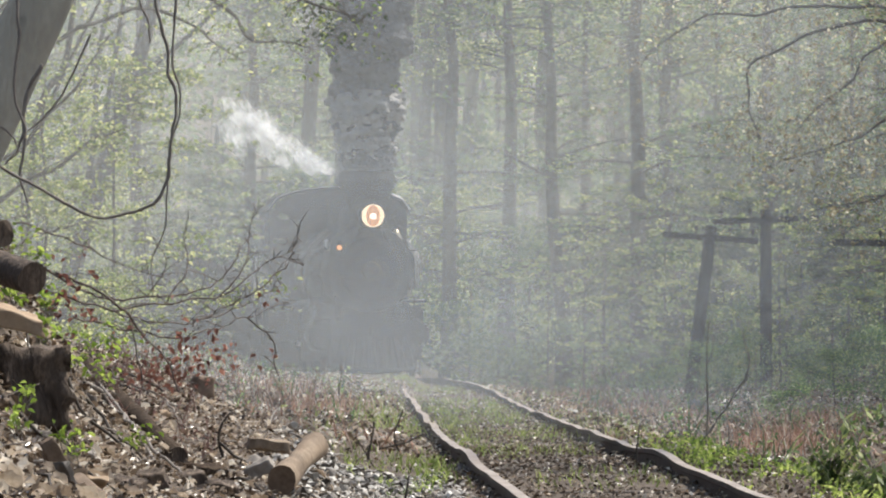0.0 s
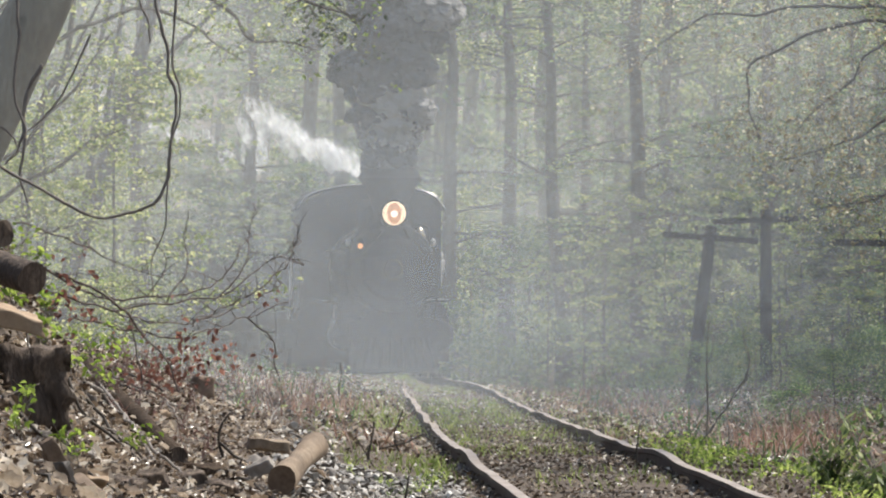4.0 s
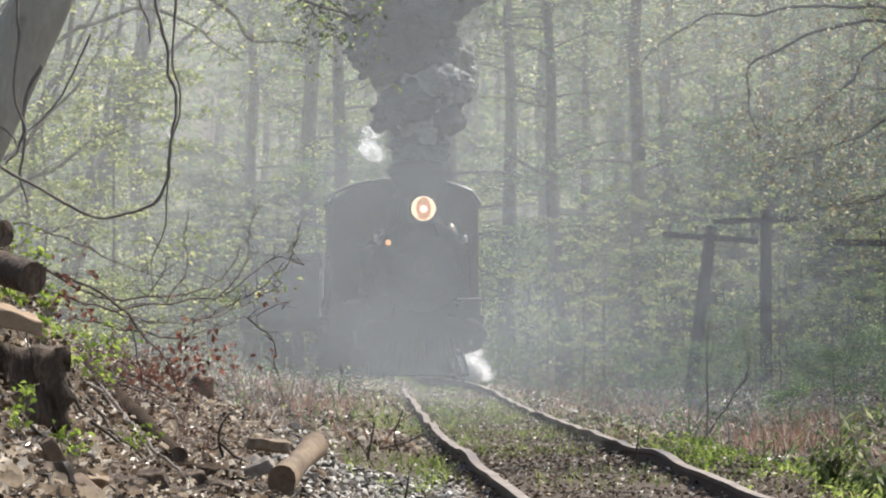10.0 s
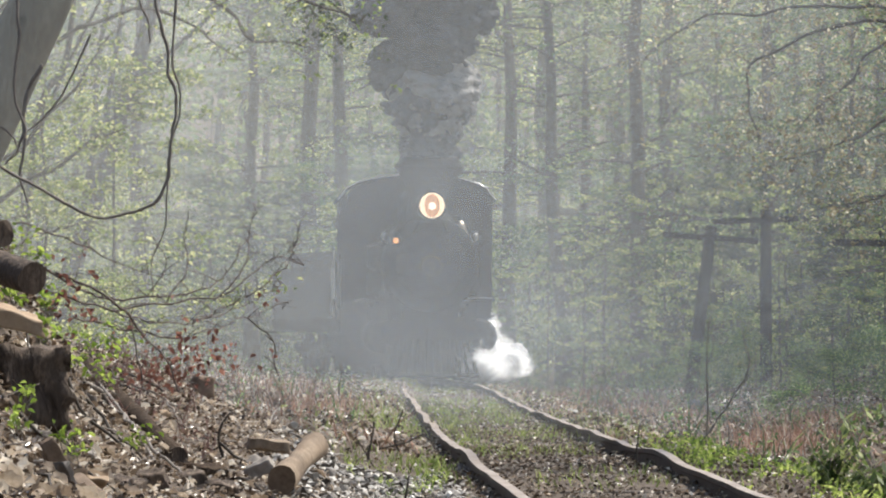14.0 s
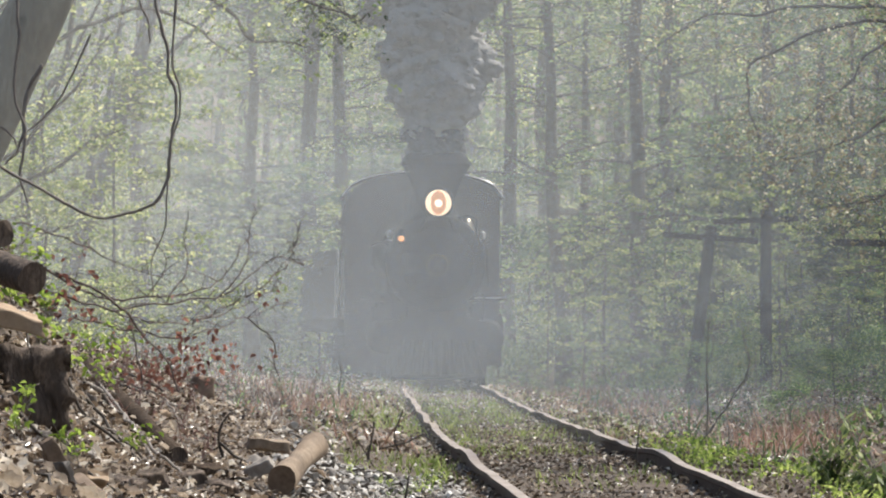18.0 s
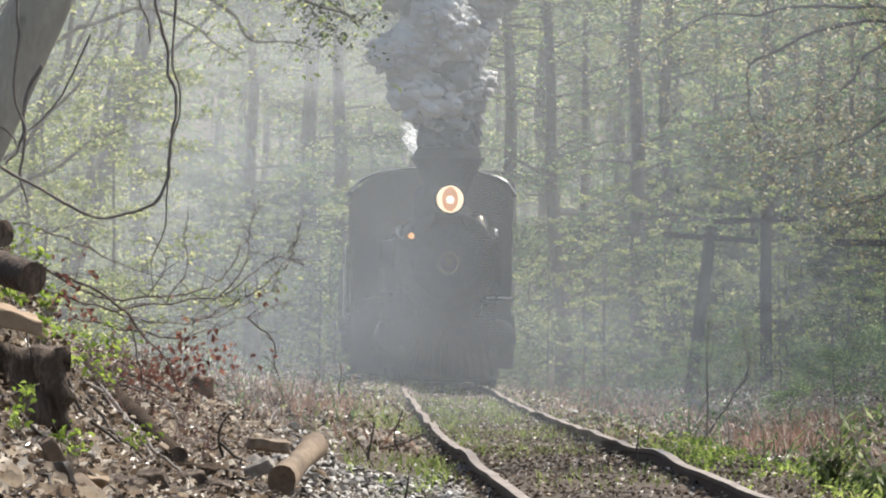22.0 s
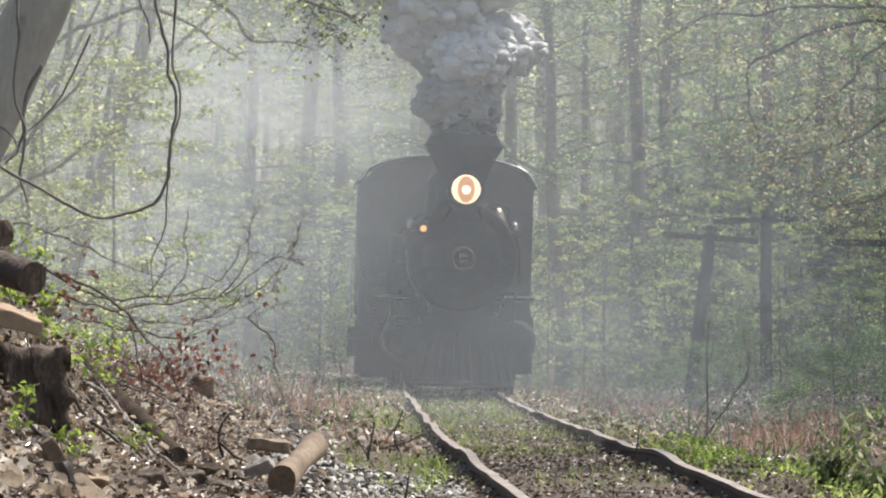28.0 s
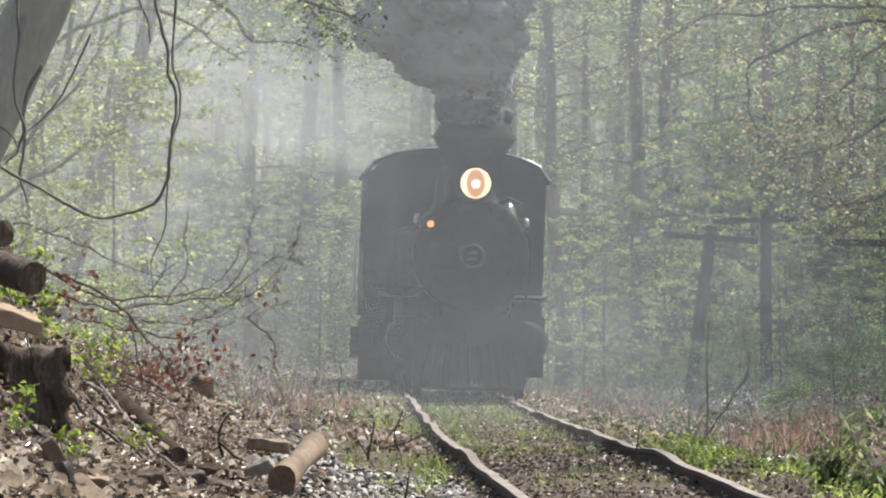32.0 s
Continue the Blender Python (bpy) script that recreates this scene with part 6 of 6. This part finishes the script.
def log_piece(label, a, b, r0, r1, name="cut_log", group="cut logs on the bank", end=CUT_WOOD, bark=BARK, waist=0.0):
    """A short log: rough bark round it, sawn ends."""
    ob = thing(name, label=label, category="log", group=group)
    a, b = Vector(a), Vector(b)
    n = 14
    pts = [a.lerp(b, i / 5) for i in range(6)]
    v, f = tube_data(pts, [(r0 + (r1 - r0) * i / 5) * (1 - waist * math.sin(math.pi * i / 5)) for i in range(6)], n)
    v = [p + Vector((noise.noise(p * 14), noise.noise(p * 14 + Vector((5, 0, 0))), noise.noise(p * 14 + Vector((0, 9, 0))))) * 0.16 * r0 for p in v]
    part("bark", raw("bark", v, f[:-2], bark, True), None, ob)
    part("sawn_end", raw("sawn_end", v[:n], [tuple(range(n - 1, -1, -1))], end), None, ob, "sawn face")
    part("sawn_end", raw("sawn_end", v[-n:], [tuple(range(n))], end), None, ob, "sawn face")
    return ob


def chunk(label, c, size, turn, mat, seed, name="split_wood", group="split wood on the bank", taper=0.2):
    """A rough split of wood with uneven faces."""
    bm = bmesh.new()
    bmesh.ops.create_cube(bm, size=1.0)
    bmesh.ops.subdivide_edges(bm, edges=bm.edges[:], cuts=6, use_grid_fill=True)
    for v in bm.verts:
        k = Vector((v.co.x * size[0], v.co.y * size[1], v.co.z * size[2]))
        v.co = k + Vector((noise.noise(k * 16 + Vector((seed, 0, 0))), noise.noise(k * 16 + Vector((0, seed, 0))), noise.noise(k * 16 + Vector((0, 0, seed))))) * min(size) * 0.2 + Vector((noise.noise(k * 45), noise.noise(k * 45 + Vector((3, 0, 0))), noise.noise(k * 45 + Vector((0, 3, 0))))) * 0.006
        v.co.x *= 1 - taper * v.co.z / size[2]
    ob = tagged(new(name, finish(name, bm, mat, True)), label, "wood", group)
    ob.matrix_basis = pose(*c, *turn)
    return ob


# the darker tan of the sawn ends stands in for shade on the near face
log_piece("short waisted sawn log with flared ends lying by the gravel", (-0.478, 19.75, 0.640), (-0.584, 19.2, 0.527), 0.054, 0.057, end=TAN, bark=LOG_TAN, waist=0.26)
chunk("tan board end lying behind the sawn log", (-0.665, 20.2, 0.63), (0.15, 0.12, 0.042), (0, 5, 8), LOG_TAN, 92, taper=0.0)
chunk("grey weathered split of wood propped by the sawn log", (-0.69, 19.9, 0.55), (0.11, 0.09, 0.045), (10, -24, 0), STUMP_GREY, 93)
log_piece("thick dark rotting log lying down the bank", (-1.594, 23.64, 0.90), (-0.976, 19.5, 0.60), 0.046, 0.038, name="rotten_log", end=ROTTEN, bark=WET_BARK)
chunk("dark brown slab of rotten wood among the leaves", (-0.895, 19.5, 0.545), (0.19, 0.14, 0.06), (6, 4, 20), WET_BARK, 95)
chunk("flat dark slab of bark lying in the litter", (-1.1, 17.1, 0.62), (0.17, 0.1, 0.03), (10, 8, 5), WET_BARK, 96)
chunk("brown rotten block of wood on the bank's crest", (-1.226, 27.0, 0.75), (0.1, 0.1, 0.13), (0, 12, 20), TAN, 94)
bare("dead_branch", "long pale brown branch lying down the bank", "branch", "dead branches", [([(-1.635, 23.68, 0.93), (-1.295, 20.84, 0.79), (-1.15, 19.8, 0.70), (-1.027, 18.96, 0.60)], 0.009, 0.006)], bend=0.004)
bare("dead_branch", "dark branch lying across the bank's crest", "branch", "dead branches", [([(-1.557, 25.28, 0.88), (-1.376, 24.92, 0.80), (-1.277, 25.32, 0.75)], 0.01, 0.006)], DARK_STICK)
chunk("weathered board end lying on the bank", (-0.784, 23.62, 0.527), (0.2, 0.12, 0.05), (0, 4, 10), TAN, 2)
chunk("dark upright stump of rotten wood", (-1.317, 16.82, 0.887), (0.23, 0.22, 0.26), (0, -3, 20), ROTTEN, 3, "stump", "stumps", 0.0)
chunk("pale split slab of wood lying on the stump", (-1.340, 16.40, 1.117), (0.2, 0.16, 0.05), (8, 16, 15), CUT_WOOD, 5)
log_piece("dark old log end above the stump", (-1.544, 17.00, 1.323), (-1.282, 16.60, 1.237), 0.055, 0.05, end=ROTTEN, bark=ROTTEN)
log_piece("dark old log end at the top of the stack", (-1.581, 17.40, 1.420), (-1.424, 17.20, 1.387), 0.045, 0.045, end=ROTTEN, bark=ROTTEN)
for k, (c, size, turn, mat) in enumerate([
        ((-1.082, 15.32, 0.647), (0.13, 0.04, 0.02), (0, 55, 60), OLD_WOOD), ((-1.034, 15.58, 0.619), (0.12, 0.06, 0.02), (10, 30, 120), CUT_WOOD),
        ((-0.887, 18.36, 0.553), (0.13, 0.11, 0.05), (5, -10, 20), ROTTEN), ((-0.990, 16.64, 0.589), (0.11, 0.09, 0.05), (5, 12, -20), ROTTEN), ((-1.270, 26.30, 0.728), (0.10, 0.06, 0.03), (0, 20, 0), OLD_WOOD),
        ((-1.192, 22.24, 0.706), (0.09, 0.05, 0.02), (5, -15, 40), CUT_WOOD), ((-1.262, 16.38, 0.754), (0.12, 0.07, 0.03), (8, 5, 70), OLD_WOOD), 
        ((-0.980, 23.98, 0.584), (0.07, 0.05, 0.02), (5, 25, 60), CUT_WOOD), ((-1.239, 19.60, 0.734), (0.1, 0.05, 0.03), (5, 5, 100), OLD_WOOD), ((-0.770, 21.04, 0.504), (0.1, 0.08, 0.04), (5, 10, 30), OLD_WOOD),
        ((-1.186, 16.18, 0.690), (0.12, 0.035, 0.018), (0, 40, 20), CUT_WOOD), ((-1.302, 19.30, 0.833), (0.09, 0.05, 0.02), (0, 25, 10), OLD_WOOD)]):
    chunk("rough chip of split wood on the bank", c, size, turn, mat, 20 + k)
for k, (c, size, turn, mat) in enumerate([
        ((-1.119, 15.56, 0.686), (0.05, 0.025, 0.17), (10, -32, 10), TAN), ((-1.020, 15.36, 0.620), (0.12, 0.05, 0.018), (30, 38, 0), TAN), 
        ((-1.232, 15.88, 0.718), (0.09, 0.06, 0.018), (25, 5, 10), STUMP_GREY), ((-1.172, 17.10, 0.683), (0.10, 0.04, 0.012), (25, 4, 0), STUMP_GREY), ((-1.267, 17.54, 0.793), (0.09, 0.03, 0.012), (20, 12, 0), TAN), ((-0.769, 18.34, 0.529), (0.12, 0.1, 0.04), (12, 6, 15), ROTTEN), ((-0.962, 17.26, 0.588), (0.13, 0.09, 0.05), (10, -6, 0), ROTTEN), ((-0.787, 21.82, 0.516), (0.09, 0.07, 0.012), (30, -30, 20), STUMP_GREY)]):
    chunk("loose slab of bark and wood among the litter", c, size, turn, mat, 60 + k)


log_piece("dark fallen log lying in the hollow", (4.16, 88, -0.34), (4.34, 80, -0.44), 0.1, 0.08, name="fallen_log", group="fallen logs", end=ROTTEN, bark=BARK)


def make_sticks():
    """Thin twigs strewn over the bank."""
    rng = random.Random(44)
    h = Heap()
    for _ in range(700):
        x, y = on_bank(rng)
        p = Vector((x, y, land(x, y) + 0.015))
        a = rng.uniform(0, 6.283)
        d = Vector((math.cos(a), math.sin(a) * 1.5, rng.uniform(-0.15, 0.45))) * rng.uniform(0.04, 0.2)
        h.tube([p - d * 0.5, p + Vector((rng.uniform(-0.01, 0.01), 0, 0.01)), p + d * 0.5], [0.0035, 0.003, 0.0018], 4)
    tagged(new("fallen_twigs", h.mesh("fallen_twigs", TWIG)), "thin grey twigs strewn over the bank", "twigs", kind="stuff")


make_sticks()


def make_straw():
    """Fine pale stalks lying over the litter."""
    rng = random.Random(45)
    h = Heap()
    for _ in range(1500):
        x, y = on_bank(rng)
        p = Vector((x, y, land(x, y) + 0.02))
        a = rng.gauss(-0.7, 0.6)
        d = Vector((math.cos(a), math.sin(a) * 1.5, rng.uniform(-0.1, 0.3))) * rng.uniform(0.03, 0.13)
        h.tube([p - d * 0.5, p + d * 0.5], [0.0018, 0.001], 3)
    tagged(new("dry_straw", h.mesh("dry_straw", STRAW)), "fine pale dry stalks lying over the litter", "straw", kind="stuff")


STRAW = leaf_surface("straw", [(0.0, (0.2, 0.14, 0.1)), (1.0, (0.62, 0.52, 0.4))], 0.2, 0.4)
make_straw()


# ---- gravel heap ----
def make_gravel():
    rng = random.Random(31)
    h = Heap()
    for _ in range(11000):
        y = rng.uniform(19, 39)
        x = rng.triangular(-0.032, 0.009, -0.012) * y
        if x > track_x(y) - 0.95 or rng.random() > 1.25 - 0.02 * (y - 21):
            continue
        s = rng.uniform(0.012, 0.034) * (0.6 + 0.6 * rng.random() ** 3) * (0.75 + 0.0125 * y)
        p = Vector((x, y, land(x, y) + s * 0.4 + rng.uniform(0, 0.03)))
        tip = Euler((rng.uniform(-0.7, 0.7), rng.uniform(-0.7, 0.7), rng.uniform(0, 6.283))).to_matrix()
        vs = []
        for d in ((1, 0, 0), (-1, 0, 0), (0, 1, 0), (0, -1, 0), (0, 0, 1), (0, 0, -1), (0.7, 0.7, 0.5), (-0.7, 0.6, 0.5), (0.5, -0.8, 0.4)):
            vs.append(p + tip @ (Vector(d).normalized() * s * rng.uniform(0.6, 1.2) * Vector((1, 1, 0.5))))
        h.add(vs, ((4, 0, 6), (4, 6, 2), (4, 2, 7), (4, 7, 1), (4, 1, 3), (4, 3, 8), (4, 8, 0), (0, 2, 6), (2, 1, 7), (3, 0, 8), (5, 2, 0), (5, 1, 2), (5, 3, 1), (5, 0, 3)))
    tagged(new("ballast_heap", h.mesh("ballast_heap", STONE)), "heap of loose grey broken ballast stones", "gravel", kind="stuff")


make_gravel()


# ---- fresh green sprigs ----
FRESH = leaf_surface("fresh_leaves", [(0.0, (0.11, 0.17, 0.03)), (0.5, (0.25, 0.35, 0.055)), (1.0, (0.45, 0.54, 0.12))], 0.6)


def sprig(c, n, spread, size, seed, mat=FRESH):
    rng = random.Random(seed)
    ob = thing("green_sprig", label="small clump of bright fresh green leaves", category="plant", group="sprigs on the bank")
    base = Vector(c)
    h = Heap()
    for _ in range(n * 2):
        p = base + Vector((rng.gauss(0, 1), rng.gauss(0, 1), rng.gauss(0, 0.7))) * spread
        h.leaf(p, rng.uniform(0.45, 1.05) * size, rng, 0.25, 0.5)
        g = Vector((base.x + rng.uniform(-0.02, 0.02), base.y, max(land(base.x, base.y) - 0.01, base.z - 0.06)))
        if rng.random() < 0.3:
            st = Heap()
            st.tube([g, (g + p) / 2 + Vector((rng.uniform(-0.02, 0.02), 0, 0.01)), p], [0.002, 0.0016, 0.001], 4)
            part("stem", st.mesh("stem", TWIG), None, ob)
    part("leaves", h.mesh("leaves", mat), None, ob)


for k, (c, n, sp, sz) in enumerate([((-1.460, 18.20, 1.362), 22, 0.05, 0.035), ((-1.383, 18.00, 1.321), 14, 0.03, 0.035), ((-1.418, 17.40, 1.198), 16, 0.035, 0.04), ((-1.309, 17.60, 1.176), 16, 0.03, 0.04), ((-1.297, 17.20, 1.083), 14, 0.03, 0.04), ((-1.317, 20.00, 1.024), 18, 0.05, 0.04), ((-1.257, 20.40, 1.022), 12, 0.04, 0.04), ((-1.221, 19.00, 0.928), 16, 0.045, 0.04), ((-1.242, 15.80, 0.901), 10, 0.02, 0.035), ((-1.203, 15.00, 0.833), 10, 0.02, 0.035), ((-1.130, 16.00, 0.759), 14, 0.03, 0.035), ((-1.077, 15.60, 0.722), 8, 0.02, 0.03), ((-1.057, 18.60, 0.704), 14, 0.03, 0.035), ((-0.752, 21.50, 0.457), 5, 0.015, 0.03), ((-1.294, 18.60, 0.962), 10, 0.03, 0.035)]):
    sprig(c, n, sp, sz, 100 + k)


# ---- evergreen shrub at the track's side ----
EVERGREEN = leaf_surface("evergreen_leaves", [(0.0, (0.045, 0.075, 0.024)), (0.6, (0.13, 0.175, 0.05)), (1.0, (0.36, 0.4, 0.14))], 0.5, 0.5, 0.2)


def drooping_shrub(x, y, seed, n, size=1.0):
    rng = random.Random(seed)
    ob = thing("evergreen_shrub", label="low evergreen shrub with long drooping green leaves", category="shrub", group="evergreen shrubs")
    base = Vector((x, y, land(x, y)))
    lf = Heap()
    for _ in range(n):
        st = Heap()
        tip = base + Vector((rng.uniform(-0.3, 0.3), rng.uniform(-0.3, 0.3), rng.uniform(0.15, 0.6))) * size
        st.tube([base, (base + tip) / 2 + Vector((rng.uniform(-0.05, 0.05), 0, 0.05)), tip], [0.005, 0.004, 0.002], 5)
        part("stem", st.mesh("stem", TWIG), None, ob)
        for _ in range(17):
            u = rng.uniform(0.25, 1.0)
            top = base.lerp(tip, u)
            a = rng.uniform(0, 6.283)
            d = Vector((math.cos(a), math.sin(a), -rng.uniform(0.2, 1.1))).normalized() * rng.uniform(0.07, 0.17)
            s = d.cross(Vector((0, 0, 1))).normalized() * 0.018
            lf.add((top, top + d * 0.5 + s, top + d, top + d * 0.5 - s), ((0, 1, 2), (0, 2, 3)))
    part("leaves", lf.mesh("leaves", EVERGREEN), None, ob)


drooping_shrub(3.1, 37, 1, 22, 1.35)
drooping_shrub(2.72, 37.4, 2, 14, 0.85)
drooping_shrub(3.0, 36.2, 3, 12, 0.6)


# ---- trees that reach in from the sides ----
def reaching_tree(x, y, label, lines, leaf_mat, leaves, size, seed, spread=0.14):
    ob = thing("overhanging_tree", label=label, category="tree", group="trees reaching over the track")
    z = land(x, y)
    w, f = tube_data(curve_points([(x, y, z - 0.1), (x + 0.1, y, z + 2.5), (x - 0.05, y, z + 5), (x + 0.2, y, z + 9)], 4), [0.16 - 0.008 * k for k in range(13)], 10)
    part("trunk", raw("trunk", w, f, BARK, True), None, ob)
    rng = random.Random(seed)
    for pts, r0, r1 in lines:
        h = Heap()
        c = [p + Vector((noise.noise(p * 3.1), 0, noise.noise(p * 3.1 + Vector((7, 0, 0))))) * 0.07 for p in curve_points(pts, 6)]
        h.tube(c, [r0 + (r1 - r0) * k / (len(c) - 1) for k in range(len(c))], 6)
        for k in range(5, len(c), 2):
            for _ in range(2):
                d = Vector((rng.uniform(-1, 1), rng.uniform(-0.5, 0.5), rng.uniform(-0.8, 0.5))) * rng.uniform(0.12, 0.4)
                h.tube([c[k], c[k] + d * 0.5 + Vector((0, 0, 0.02)), c[k] + d], [0.005, 0.0035, 0.002], 4)
        limb = part("limb", h.mesh("limb", BARK, True), None, ob)
        lf = Heap()
        for _ in range(leaves // 2):
            k = rng.randrange(4, len(c))
            q = c[k] + Vector((rng.gauss(0, 1), rng.gauss(0, 1.2), rng.gauss(0, 0.9))) * spread
            for _ in range(3):
                lf.leaf(q + Vector((rng.gauss(0, 1), rng.gauss(0, 1), rng.gauss(0, 1))) * size * 0.6, rng.uniform(0.6, 1.2) * size, rng, 0.25)
        part("leaves", lf.mesh("leaves", leaf_mat), None, limb)


reaching_tree(7.0, 66, "tree with bare branches and pale buds reaching over the track", [
    ([(6.572, 66.00, 4.631), (5.505, 66.00, 4.947), (4.606, 66.00, 4.996), (3.834, 66.00, 4.876), (3.202, 66.00, 4.841), (2.675, 66.00, 4.490), (2.303, 66.00, 4.069)], 0.03, 0.005),
    ([(6.572, 66.00, 4.350), (5.729, 66.00, 4.771), (4.887, 66.00, 4.736), (4.185, 66.00, 4.455), (3.834, 66.00, 4.174), (3.799, 66.00, 3.718), (3.939, 66.00, 3.367), (4.150, 66.00, 3.261)], 0.03, 0.005),
    ([(6.572, 66.00, 3.297), (5.729, 66.00, 3.648), (5.168, 66.00, 3.367), (4.606, 66.00, 3.156), (3.974, 66.00, 2.946)], 0.025, 0.005),
    ([(6.572, 66.00, 2.594), (5.870, 66.00, 2.735), (5.449, 66.00, 2.594), (5.027, 66.00, 2.489), (4.746, 66.00, 2.440)], 0.02, 0.004),
    ([(6.572, 66.00, 4.911), (5.449, 66.00, 4.490), (5.027, 66.00, 3.999), (4.606, 66.00, 3.648), (4.325, 66.00, 3.367)], 0.022, 0.004),
], BUDS, 420, 0.06, 3, 0.36)
reaching_tree(-5.0, 50, "slender tree with bare twigs and pale spring leaves", [
    ([(-4.489, 50.00, 3.780), (-3.532, 50.00, 4.311), (-2.574, 50.00, 4.258), (-2.043, 50.00, 3.992), (-1.777, 50.00, 3.726), (-1.511, 50.00, 3.700), (-1.191, 50.00, 3.631)], 0.03, 0.004),
    ([(-4.489, 50.00, 3.248), (-3.532, 50.00, 3.780), (-2.840, 50.00, 3.992), (-2.362, 50.00, 3.859), (-2.149, 50.00, 3.700), (-1.851, 50.00, 3.514)], 0.028, 0.004),
    ([(-4.489, 50.00, 3.620), (-3.106, 50.00, 4.418), (-2.043, 50.00, 4.365), (-1.404, 50.00, 4.152), (-0.979, 50.00, 4.019), (-0.766, 50.00, 3.886)], 0.03, 0.004),
    ([(-4.596, 50.00, 1.865), (-4.064, 50.00, 2.290), (-3.585, 50.00, 2.556), (-3.213, 50.00, 2.822), (-2.947, 50.00, 2.929)], 0.03, 0.004),
    ([(-4.596, 50.00, 2.343), (-4.011, 50.00, 2.716), (-3.532, 50.00, 3.194), (-3.266, 50.00, 3.567), (-3.000, 50.00, 3.886)], 0.03, 0.004),
    ([(-4.596, 50.00, 1.546), (-3.957, 50.00, 1.811), (-3.479, 50.00, 1.971), (-3.160, 50.00, 1.971)], 0.02, 0.004),
], SPRING, 150, 0.055, 4, 0.25)
reaching_tree(-5.6, 52, "tree whose leafy branch end hangs into the smoke", [
    ([(-5.0, 52, 5.6), (-3.4, 52, 5.3), (-2.0, 52, 4.75), (-1.25, 52, 4.3), (-0.8, 52, 3.95)], 0.03, 0.004),
    ([(-2.0, 52, 4.75), (-1.6, 52, 4.4), (-1.2, 52, 4.05), (-1.0, 52, 3.8)], 0.012, 0.003),
], HEMLOCK, 150, 0.06, 14, 0.16)


def slanted_tree(label, stems):
    """Several slanting stems from one root, each (points, thick radius, thin radius)."""
    ob = thing("slanting_tree", label=label, category="tree", group="slanting trees behind the bank")
    for pts, r0, r1 in stems:
        c = curve_points(pts, 6)
        v, f = tube_data(c, [r0 + (r1 - r0) * k / (len(c) - 1) for k in range(len(c))], 9)
        part("stem", raw("stem", v, f, BARK, True), None, ob)


slanted_tree("dark slanting trunk forked into several stems", [
    ([(-5.7, 72, -0.1), (-5.09, 72, 1.6), (-4.41, 72, 3.73), (-3.99, 72, 5.13), (-3.6, 72, 7.0)], 0.16, 0.08),
    ([(-4.62, 72, 3.1), (-4.55, 72, 4.0), (-4.35, 72, 5.3), (-4.25, 72, 6.6)], 0.045, 0.03),
    ([(-4.2, 72, 4.3), (-3.65, 72, 4.75), (-3.0, 72, 5.35), (-2.2, 72, 6.2)], 0.04, 0.025),
    ([(-5.0, 72, 1.9), (-4.75, 72, 3.4), (-4.68, 72, 4.6), (-4.4, 72, 6.0)], 0.05, 0.03)])
slanted_tree("thin dark slanting tree behind the bank", [
    ([(-5.2, 64, 0.0), (-4.9, 64, 3.4), (-4.55, 64, 4.2), (-4.4, 64, 5.6)], 0.05, 0.03),
    ([(-4.93, 64, 3.2), (-4.6, 64, 4.0), (-4.1, 64, 5.0)], 0.03, 0.018)])


def motions():
    rows, trail = [], []
    for t, x, y, turn, lean in RUN:
        rows.append((t, pose(x, y, -0.05, 0, lean, turn)))
        c, s = math.cos(radians(turn)), math.sin(radians(turn))
        bx, by = x - 7.95 * s, y + 7.95 * c
        trail.append((t, pose(bx, by, -0.05, 0, lean * 0.6, math.degrees(math.atan2(bx - track_x(by + 6.0), 6.0)) * float(np.interp(t, [0, 13, 19, 23, 26], [1.0, 0.8, 0.6, 0.25, 0.1])))))
    walk(engine, rows)
    walk(tender, trail)
    start = RUN[0][2]
    for wheel_ob, r, hub in engine_wheels + tender_wheels:
        spin = []
        for i in range(65):
            t = i * 0.5
            spin.append((t, pose(*hub) @ Matrix.Rotation((start - run_at(t)[1]) / r, 4, 'X')))
        walk(wheel_ob, spin)
    for ob, rows in MOVES:
        walk(ob, rows)


motions()
